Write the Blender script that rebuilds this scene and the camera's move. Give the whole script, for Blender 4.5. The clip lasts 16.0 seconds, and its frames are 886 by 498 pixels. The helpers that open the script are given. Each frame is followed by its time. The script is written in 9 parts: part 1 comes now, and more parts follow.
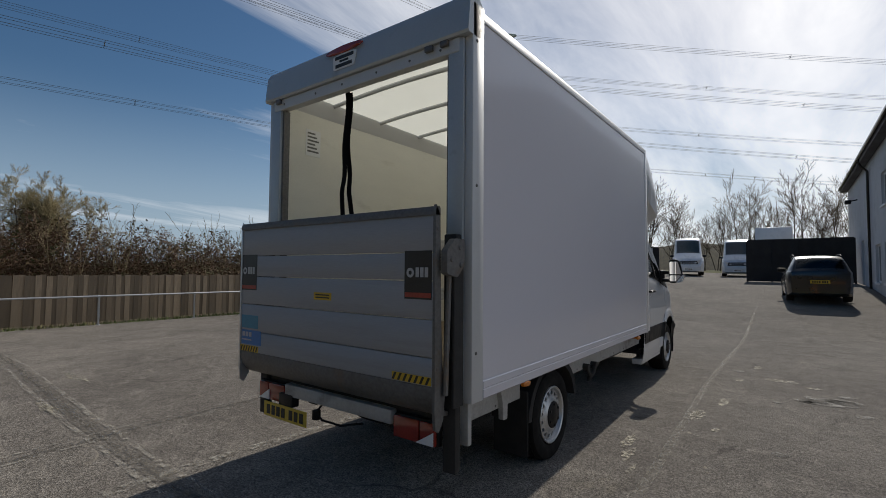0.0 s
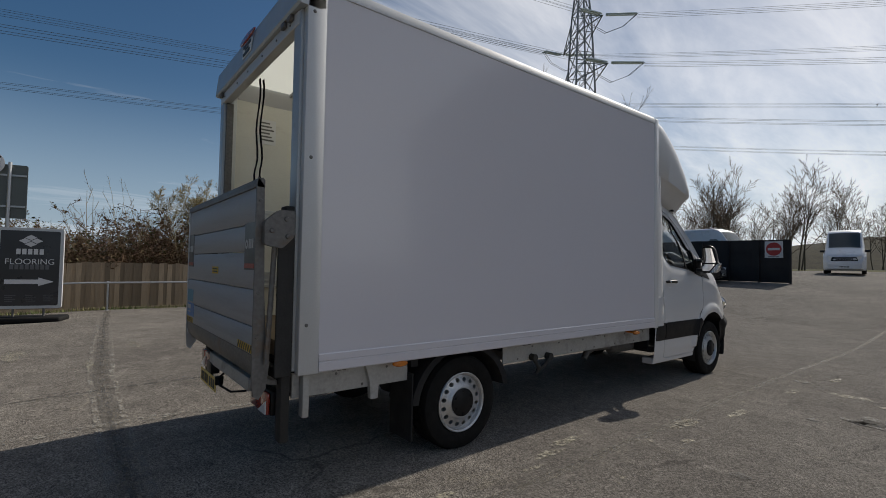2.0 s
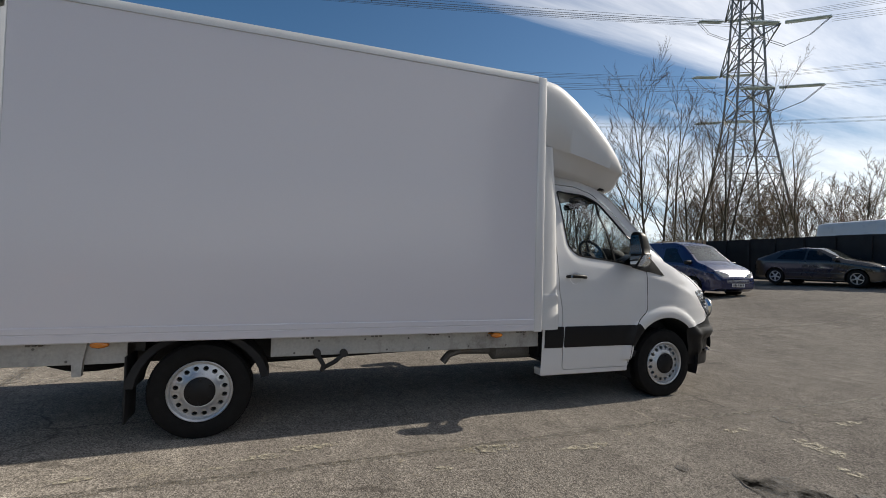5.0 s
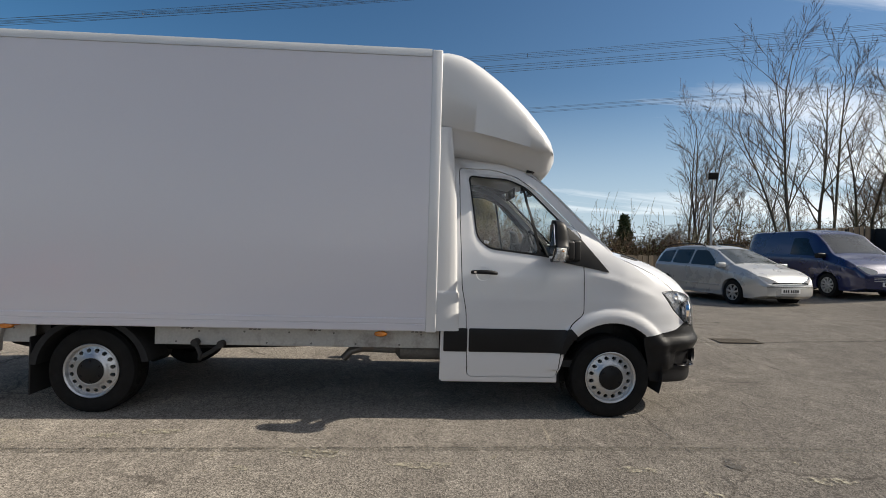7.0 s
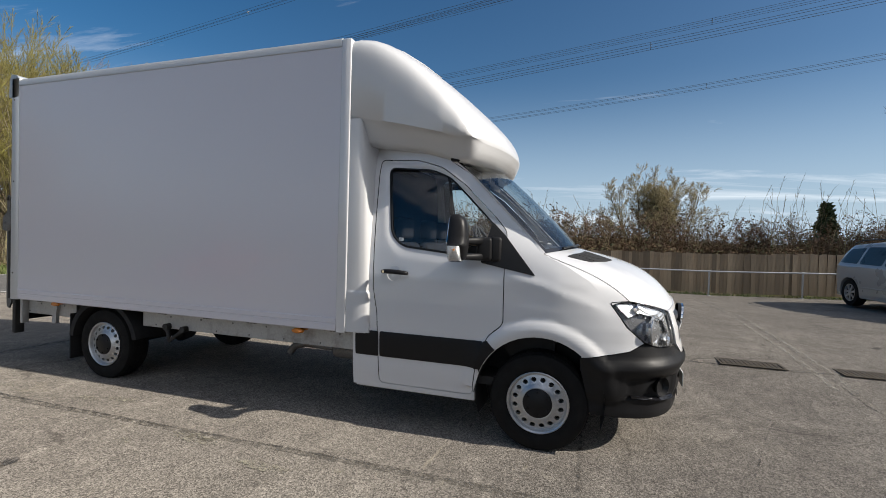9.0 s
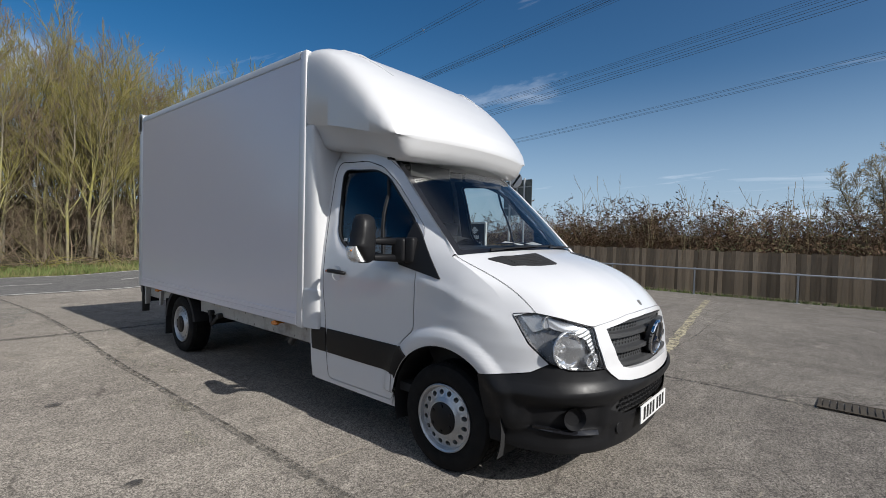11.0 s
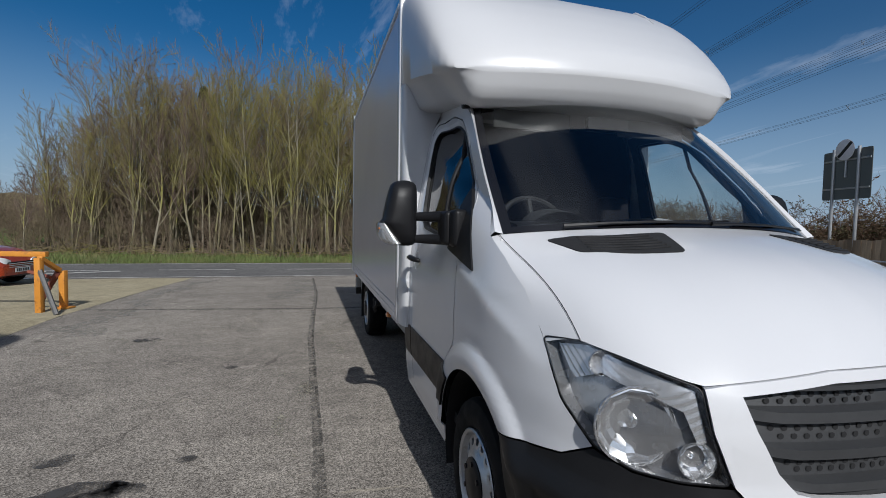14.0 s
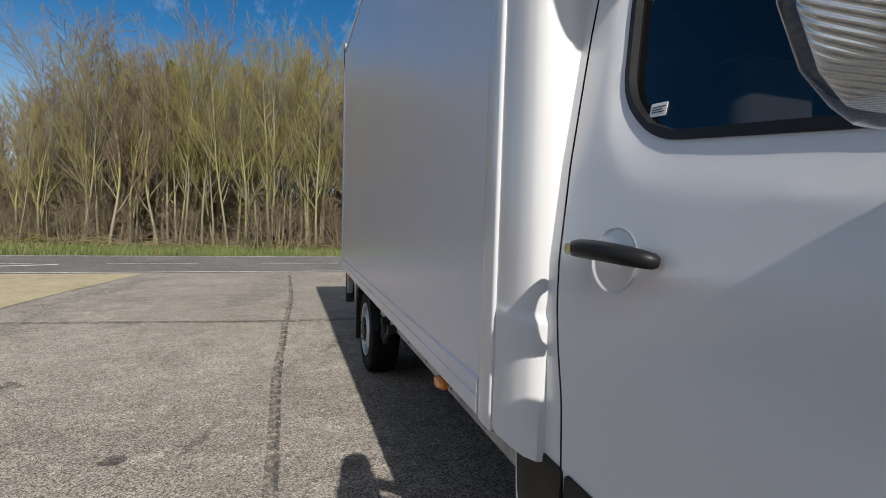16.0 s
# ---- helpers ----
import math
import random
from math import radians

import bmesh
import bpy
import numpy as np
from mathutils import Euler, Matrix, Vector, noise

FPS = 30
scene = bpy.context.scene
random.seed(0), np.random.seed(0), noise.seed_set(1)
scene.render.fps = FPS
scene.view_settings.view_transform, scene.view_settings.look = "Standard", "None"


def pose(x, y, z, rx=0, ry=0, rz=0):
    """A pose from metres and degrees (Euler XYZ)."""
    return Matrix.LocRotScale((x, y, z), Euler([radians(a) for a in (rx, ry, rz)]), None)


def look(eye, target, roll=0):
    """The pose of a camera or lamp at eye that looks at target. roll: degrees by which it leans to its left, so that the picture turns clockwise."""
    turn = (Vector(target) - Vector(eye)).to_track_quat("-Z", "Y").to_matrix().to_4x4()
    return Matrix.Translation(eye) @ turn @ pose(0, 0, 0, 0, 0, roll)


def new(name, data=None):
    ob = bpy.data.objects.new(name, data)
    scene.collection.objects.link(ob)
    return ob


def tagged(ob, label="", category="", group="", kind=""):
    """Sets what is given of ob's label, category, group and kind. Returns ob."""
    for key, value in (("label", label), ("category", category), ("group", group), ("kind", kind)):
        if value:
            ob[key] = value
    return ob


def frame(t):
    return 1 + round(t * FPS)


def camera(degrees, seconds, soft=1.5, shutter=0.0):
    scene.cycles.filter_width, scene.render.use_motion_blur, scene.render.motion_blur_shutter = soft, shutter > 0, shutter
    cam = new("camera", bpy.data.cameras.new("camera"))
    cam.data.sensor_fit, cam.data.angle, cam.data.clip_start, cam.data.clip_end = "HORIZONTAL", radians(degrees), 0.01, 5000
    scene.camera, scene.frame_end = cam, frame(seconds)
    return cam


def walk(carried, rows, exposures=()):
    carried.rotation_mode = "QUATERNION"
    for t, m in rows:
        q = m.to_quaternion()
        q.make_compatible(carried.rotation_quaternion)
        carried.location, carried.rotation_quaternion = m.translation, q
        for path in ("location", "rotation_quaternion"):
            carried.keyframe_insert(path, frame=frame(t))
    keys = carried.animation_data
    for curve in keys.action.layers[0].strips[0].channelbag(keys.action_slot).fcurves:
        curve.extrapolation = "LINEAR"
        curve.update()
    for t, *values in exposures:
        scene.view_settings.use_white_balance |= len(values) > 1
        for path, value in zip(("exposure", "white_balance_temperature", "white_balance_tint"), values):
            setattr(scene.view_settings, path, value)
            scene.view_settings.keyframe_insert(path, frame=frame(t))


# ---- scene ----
cam = camera(87.0, 16.0, soft=0.9)
ROWS = [
    (0.0, 2.499, -3.573, 1.488, 92.65, -0.44, 36.67),
    (0.5, 2.803, -3.444, 1.469, 92.46, -0.62, 41.91),
    (1.0, 3.079, -3.157, 1.417, 92.24, -0.81, 46.85),
    (1.5, 3.367, -2.770, 1.386, 92.21, -0.87, 49.62),
    (2.0, 3.637, -2.333, 1.367, 92.09, -1.00, 51.73),
    (2.5, 3.854, -1.901, 1.329, 92.04, -1.05, 53.96),
    (3.0, 4.025, -1.449, 1.329, 91.99, -1.19, 55.92),
    (3.5, 4.262, -1.016, 1.316, 91.82, -1.33, 59.77),
    (4.0, 4.458, -0.551, 1.312, 91.84, -1.43, 63.02),
    (6.5, 4.950, 2.135, 1.409, 90.30, -1.50, 83.10),
    (7.0, 4.888, 2.652, 1.416, 90.00, -1.53, 87.14),
    (7.5, 4.792, 3.182, 1.454, 89.79, -1.79, 91.56),
    (8.0, 4.715, 3.735, 1.479, 89.62, -1.79, 97.20),
    (8.5, 4.511, 4.218, 1.471, 89.11, -1.66, 103.80),
    (9.0, 4.298, 4.719, 1.486, 88.93, -1.59, 108.72),
    (9.5, 4.030, 5.124, 1.488, 88.52, -1.24, 114.76),
    (10.0, 3.811, 5.504, 1.524, 88.45, -1.33, 120.41),
    (12.5, 2.192, 6.876, 1.543, 88.07, -1.01, 147.52),
    (13.0, 1.875, 6.870, 1.513, 87.94, -0.82, 154.79),
    (13.5, 1.727, 6.601, 1.483, 87.43, -0.90, 161.75),
    (14.0, 1.610, 6.161, 1.439, 87.22, -1.02, 164.59),
    (14.5, 1.604, 5.649, 1.397, 87.19, -0.87, 166.42),
    (15.0, 1.582, 5.072, 1.363, 86.83, -0.60, 167.37),
    (15.5, 1.569, 4.475, 1.312, 86.80, -0.93, 166.87),
    (16.0, 1.520, 3.909, 1.278, 86.52, -1.62, 162.39),
]
walk(cam, [(t, pose(x, y, z, rx, ry, rz)) for t, x, y, z, rx, ry, rz in ROWS],
     [(0.0, -0.27, 6650, 10), (2.0, -0.29, 6720, 10), (4.0, 0.08, 6800, 10), (6.5, 0.38, 7050, 10), (7.5, 0.38, 7000, 10), (9.0, 0.26, 6700, 10), (10.0, 0.20, 6500, 10),
      (12.5, -0.20, 5950, 10), (13.5, -0.34, 5900, 10), (14.0, -0.46, 5950, 10), (14.5, -0.43, 5950, 10), (15.0, -0.28, 6000, 10), (15.5, 0.04, 6300, 10), (16.0, 0.20, 6500, 10)])

# ---- sky and sun ----
SUN_AZ, SUN_EL = 91.0, 36.0          # degrees; azimuth counted from +x towards +y
world = bpy.data.worlds.new("sky")
scene.world = world
world.use_nodes = True
wn, wl = world.node_tree.nodes, world.node_tree.links
wn.clear()
w_out = wn.new("ShaderNodeOutputWorld")
w_bg = wn.new("ShaderNodeBackground")
w_sky = wn.new("ShaderNodeTexSky")
w_sky.sky_type = "NISHITA"
w_sky.sun_disc = False
w_sky.sun_elevation = radians(SUN_EL)
w_sky.sun_rotation = radians(90 - SUN_AZ)
w_sky.air_density, w_sky.dust_density, w_sky.ozone_density = 1.0, 0.35, 2.2
w_bg.inputs["Strength"].default_value = 0.074
# thin wind-drawn cloud, all round the sky, thicker towards the horizon
w_tc = wn.new("ShaderNodeTexCoord")
w_sep = wn.new("ShaderNodeSeparateXYZ")
w_div = wn.new("ShaderNodeVectorMath"); w_div.operation = "DIVIDE"
w_zz = wn.new("ShaderNodeMath"); w_zz.operation = "MAXIMUM"; w_zz.inputs[1].default_value = 0.03
w_add = wn.new("ShaderNodeMath"); w_add.operation = "ADD"; w_add.inputs[1].default_value = 0.12
w_comb = wn.new("ShaderNodeCombineXYZ")
w_map = wn.new("ShaderNodeMapping"); w_map.inputs["Scale"].default_value = (1.25, 0.30, 1.0)
w_map.inputs["Rotation"].default_value = (0, 0, radians(8)); w_map.inputs["Location"].default_value = (3.1, 0.4, 0)
w_n1 = wn.new("ShaderNodeTexNoise"); w_n1.inputs["Scale"].default_value = 1.1; w_n1.inputs["Detail"].default_value = 9; w_n1.inputs["Roughness"].default_value = 0.62; w_n1.inputs["Distortion"].default_value = 0.5
w_ramp = wn.new("ShaderNodeValToRGB")
w_ramp.color_ramp.elements[0].position, w_ramp.color_ramp.elements[1].position = 0.56, 1.0
w_mix = wn.new("ShaderNodeMix"); w_mix.data_type = "RGBA"
w_mix.inputs["B"].default_value = (18.5, 18.6, 19.0, 1)
w_amt = wn.new("ShaderNodeMath"); w_amt.operation = "MULTIPLY"; w_amt.inputs[1].default_value = 0.8
wl.new(w_tc.outputs["Generated"], w_sep.inputs[0])
wl.new(w_sep.outputs["Z"], w_zz.inputs[0]); wl.new(w_zz.outputs[0], w_add.inputs[0])
for k in "XYZ":
    wl.new(w_add.outputs[0], w_comb.inputs[k])
wl.new(w_tc.outputs["Generated"], w_div.inputs[0]); wl.new(w_comb.outputs[0], w_div.inputs[1])
wl.new(w_div.outputs[0], w_map.inputs["Vector"]); wl.new(w_map.outputs[0], w_n1.inputs["Vector"])
# the cloud thickens towards the sunny side of the sky
w_dot = wn.new("ShaderNodeVectorMath"); w_dot.operation = "DOT_PRODUCT"; w_dot.inputs[1].default_value = (math.cos(radians(62)), math.sin(radians(62)), 0)
w_side = wn.new("ShaderNodeMapRange"); w_side.inputs["From Min"].default_value, w_side.inputs["From Max"].default_value = -0.1, 0.95
w_side.inputs["To Min"].default_value, w_side.inputs["To Max"].default_value = 0.0, 0.40
w_sum = wn.new("ShaderNodeMath"); w_sum.operation = "ADD"
wl.new(w_tc.outputs["Generated"], w_dot.inputs[0]); wl.new(w_dot.outputs["Value"], w_side.inputs["Value"])
wl.new(w_n1.outputs["Fac"], w_sum.inputs[0]); wl.new(w_side.outputs[0], w_sum.inputs[1]); wl.new(w_sum.outputs[0], w_ramp.inputs["Fac"])
wl.new(w_ramp.outputs["Color"], w_amt.inputs[0]); wl.new(w_amt.outputs[0], w_mix.inputs["Factor"])
w_hs = wn.new("ShaderNodeHueSaturation"); w_hs.inputs["Saturation"].default_value = 1.2
# deeper blue away from the sun, pale haze along the horizon
w_sat = wn.new("ShaderNodeMapRange"); w_sat.inputs["From Min"].default_value, w_sat.inputs["From Max"].default_value = -0.9, 0.6
w_sat.inputs["To Min"].default_value, w_sat.inputs["To Max"].default_value = 1.44, 1.22
w_dot2 = wn.new("ShaderNodeVectorMath"); w_dot2.operation = "DOT_PRODUCT"; w_dot2.inputs[1].default_value = (math.cos(radians(118)), math.sin(radians(118)), 0)
wl.new(w_tc.outputs["Generated"], w_dot2.inputs[0]); wl.new(w_dot2.outputs["Value"], w_sat.inputs["Value"]); wl.new(w_sat.outputs[0], w_hs.inputs["Saturation"])
w_low = wn.new("ShaderNodeMapRange"); w_low.interpolation_type = "SMOOTHSTEP"
w_low.inputs["From Min"].default_value, w_low.inputs["From Max"].default_value = -0.02, 0.34
w_low.inputs["To Min"].default_value, w_low.inputs["To Max"].default_value = 0.8, 0.0
wl.new(w_sep.outputs["Z"], w_low.inputs["Value"])
w_haze = wn.new("ShaderNodeMix"); w_haze.data_type = "RGBA"; w_haze.inputs["B"].default_value = (5.3, 7.0, 9.2, 1)
wl.new(w_low.outputs[0], w_haze.inputs["Factor"]); wl.new(w_hs.outputs[0], w_haze.inputs["A"])
wl.new(w_sky.outputs[0], w_hs.inputs["Color"]); wl.new(w_haze.outputs["Result"], w_mix.inputs["A"]); wl.new(w_mix.outputs["Result"], w_bg.inputs["Color"])
wl.new(w_bg.outputs[0], w_out.inputs[0])

sun = new("sun", bpy.data.lights.new("sun", "SUN"))
sun.data.energy, sun.data.angle, sun.data.color = 5.0, radians(0.53), (1.0, 0.95, 0.87)
_to_sun = Vector((math.cos(radians(SUN_EL)) * math.cos(radians(SUN_AZ)), math.cos(radians(SUN_EL)) * math.sin(radians(SUN_AZ)), math.sin(radians(SUN_EL))))
sun.matrix_world = look(_to_sun * 60, (0, 0, 0))

# ---- tools ----
from mathutils.geometry import tessellate_polygon


def finish(name, bm, material, parent=None, smooth=0.0, label=""):
    """Link a bmesh as one mesh object; smooth: sharp-edge angle in degrees, 0 for flat."""
    me = bpy.data.meshes.new(name)
    bm.to_mesh(me)
    bm.free()
    me.materials.append(material)
    if smooth:
        me.shade_smooth()
        me.set_sharp_from_angle(angle=radians(smooth))
    ob = new(name, me)
    if parent is not None:
        ob.parent = parent
    if label:
        ob["label"] = label
    return ob


def part(name, bm, material, parent, label="", smooth=35.0):
    ob = finish(name, bm, material, parent, smooth, label)
    if material.name in ("window_glass", "clear_lens"):
        ob.visible_shadow = False
    return ob


def again(ob, m, parent=None):
    """A second piece on the same mesh, at pose m under the same parent."""
    o = ob.copy()
    scene.collection.objects.link(o)
    o.parent = parent or ob.parent
    o.matrix_parent_inverse = Matrix()
    o.matrix_basis = m
    return o


def thing(name, m, label, category, group="", kind=""):
    ob = new(name)
    ob.empty_display_size = 0.2
    ob.matrix_world = m
    return tagged(ob, label, category, group, kind)


def box(bm, x0, x1, y0, y1, z0, z1, bevel=0.0, seg=2, m=None):
    r = bmesh.ops.create_cube(bm, size=1.0, matrix=Matrix.LocRotScale(((x0 + x1) / 2, (y0 + y1) / 2, (z0 + z1) / 2), None, (abs(x1 - x0), abs(y1 - y0), abs(z1 - z0))))
    vs = r["verts"]
    if bevel:
        es = list({e for v in vs for e in v.link_edges})
        b = bmesh.ops.bevel(bm, geom=es, offset=bevel, segments=seg, affect="EDGES", profile=0.5)
        vs = b["verts"] + [v for v in vs if v.is_valid]
    if m is not None:
        bmesh.ops.transform(bm, matrix=m, verts=list({v for v in vs if v.is_valid}))
    return bm


def tube(bm, pts, r, n=8, cap=True):
    """A round bar through points; r is one radius or one for each point."""
    pts = [Vector(p) for p in pts]
    rs = r if isinstance(r, (list, tuple)) else [r] * len(pts)
    rings, side = [], None
    for i, p in enumerate(pts):
        d = (pts[min(i + 1, len(pts) - 1)] - pts[max(i - 1, 0)]).normalized()
        if side is None:
            side = d.orthogonal().normalized()
        else:
            side = (side - d * side.dot(d))
            side = side.normalized() if side.length > 1e-6 else d.orthogonal().normalized()
        up = d.cross(side)
        rings.append([bm.verts.new(p + (side * math.cos(a) + up * math.sin(a)) * rs[i]) for a in (2 * math.pi * k / n for k in range(n))])
    for a, b in zip(rings, rings[1:]):
        for k in range(n):
            bm.faces.new((a[k], a[(k + 1) % n], b[(k + 1) % n], b[k]))
    if cap and n > 2:
        bm.faces.new(rings[0][::-1])
        bm.faces.new(rings[-1])
    return bm


def lathe(bm, profile, n=32, m=None, cap=False):
    """Profile of (radius, height along z) turned round z, then moved by m."""
    m = m or Matrix()
    rings = []
    for r, h in profile:
        if r < 1e-6:
            rings.append([bm.verts.new(m @ Vector((0, 0, h)))] * n)
        else:
            rings.append([bm.verts.new(m @ Vector((r * math.cos(2 * math.pi * k / n), r * math.sin(2 * math.pi * k / n), h))) for k in range(n)])
    for a, b in zip(rings, rings[1:]):
        for k in range(n):
            f = list(dict.fromkeys((a[k], a[(k + 1) % n], b[(k + 1) % n], b[k])))
            if len(f) > 2:
                bm.faces.new(f)
    return bm


def prism(bm, poly, fn, a, b):
    """Extrude a 2D polygon; fn(u, v, w) gives the place, w from a to b."""
    lo = [bm.verts.new(fn(u, v, a)) for u, v in poly]
    hi = [bm.verts.new(fn(u, v, b)) for u, v in poly]
    n = len(poly)
    for k in range(n):
        bm.faces.new((lo[k], lo[(k + 1) % n], hi[(k + 1) % n], hi[k]))
    bm.faces.new(lo[::-1])
    bm.faces.new(hi)
    bmesh.ops.recalc_face_normals(bm, faces=bm.faces[:])
    return bm


def rounded(poly, r, n=4):
    """Round the corners of a 2D polygon; r is a radius."""
    out, m = [], len(poly)
    for i, p in enumerate(poly):
        p = Vector(p)
        a, b = Vector(poly[i - 1]) - p, Vector(poly[(i + 1) % m]) - p
        d = min(r, a.length * 0.45, b.length * 0.45)
        s, e = p + a.normalized() * d, p + b.normalized() * d
        for k in range(n + 1):
            t = k / n
            out.append(tuple(s * (1 - t) ** 2 + p * 2 * t * (1 - t) + e * t * t))
    return out


def skin(bm, outline, fn, holes=(), step=0.06, thick=0.0, flip=False):
    """A curved panel: the 2D outline with holes, cut to a fine net and set into space by fn(u, v, depth)."""
    loops = [[Vector((u, v, 0)) for u, v in lp] for lp in (outline, *holes)]
    flat = [p for lp in loops for p in lp]
    t = bmesh.new()
    vs = [t.verts.new(p) for p in flat]
    for tri in tessellate_polygon(loops):
        try:
            t.faces.new([vs[i] for i in tri])
        except ValueError:
            pass
    us, ws = [p.x for p in flat], [p.y for p in flat]
    for lo, hi, ax in ((min(us), max(us), 0), (min(ws), max(ws), 1)):
        k = math.ceil(lo / step) * step
        while k < hi - 1e-4:
            co, no = [0, 0, 0], [0, 0, 0]
            co[ax], no[ax] = k + 1e-5, 1
            bmesh.ops.bisect_plane(t, geom=t.verts[:] + t.edges[:] + t.faces[:], plane_co=co, plane_no=no, dist=1e-5)
            k += step
    bmesh.ops.remove_doubles(t, verts=t.verts[:], dist=1e-4)
    bmesh.ops.dissolve_degenerate(t, edges=t.edges[:], dist=1e-4)
    for f in t.faces:
        if (f.normal.z < 0) != flip:
            f.normal_flip()
    made = {v: bm.verts.new(fn(v.co.x, v.co.y, 0.0)) for v in t.verts}
    for f in t.faces:
        bm.faces.new([made[v] for v in f.verts])
    if thick:
        back = {v: bm.verts.new(fn(v.co.x, v.co.y, -thick)) for v in t.verts}
        for f in t.faces:
            bm.faces.new([back[v] for v in reversed(f.verts)])
        for e in t.edges:
            if len(e.link_faces) == 1:
                a, b = e.verts
                bm.faces.new((made[a], back[a], back[b], made[b]))
        bmesh.ops.recalc_face_normals(bm, faces=bm.faces[:])
    t.free()
    return bm


def face_out(bm, ref):
    """Turn the faces of an open sheet away from a point inside."""
    ref = Vector(ref)
    bm.normal_update()
    for f in bm.faces:
        if f.normal.dot(f.calc_center_median() - ref) < 0:
            f.normal_flip()
    return bm


def net(bm, fn, nu, nv, u0=0.0, u1=1.0, v0=0.0, v1=1.0):
    """A grid of quads on the surface fn(u, v)."""
    g = [[bm.verts.new(fn(u0 + (u1 - u0) * i / nu, v0 + (v1 - v0) * j / nv)) for i in range(nu + 1)] for j in range(nv + 1)]
    for j in range(nv):
        for i in range(nu):
            bm.faces.new((g[j][i], g[j][i + 1], g[j + 1][i + 1], g[j + 1][i]))
    return bm


def lerp(table, x):
    return float(np.interp(x, [p[0] for p in table], [p[1] for p in table]))


def spline(pts, t):
    """A smooth curve through points of any dimension, t from 0 to 1."""
    n = len(pts) - 1
    s = min(max(t, 0.0), 1.0) * n
    i = min(int(s), n - 1)
    f = s - i
    p0, p1, p2, p3 = (Vector(pts[max(min(k, n), 0)]) for k in (i - 1, i, i + 1, i + 2))
    return 0.5 * (2 * p1 + (p2 - p0) * f + (2 * p0 - 5 * p1 + 4 * p2 - p3) * f * f + (3 * p1 - p0 - 3 * p2 + p3) * f ** 3)


def letters(name, text, size, m, material, parent, depth=0.0015, align="CENTER"):
    cu = bpy.data.curves.new(name, "FONT")
    cu.body, cu.size, cu.extrude, cu.align_x, cu.align_y = text, size, depth, align, "CENTER"
    tmp = new(name + "_curve", cu)
    me = bpy.data.meshes.new_from_object(tmp.evaluated_get(bpy.context.evaluated_depsgraph_get()))
    bpy.data.objects.remove(tmp)
    me.name = name
    me.materials.clear()
    me.materials.append(material)
    ob = new(name, me)
    ob.parent = parent
    ob.matrix_basis = m
    return ob


# ---- materials ----
def nodes_of(name):
    m = bpy.data.materials.new(name)
    m.use_nodes = True
    n, l = m.node_tree.nodes, m.node_tree.links
    return m, n, l, n["Principled BSDF"]


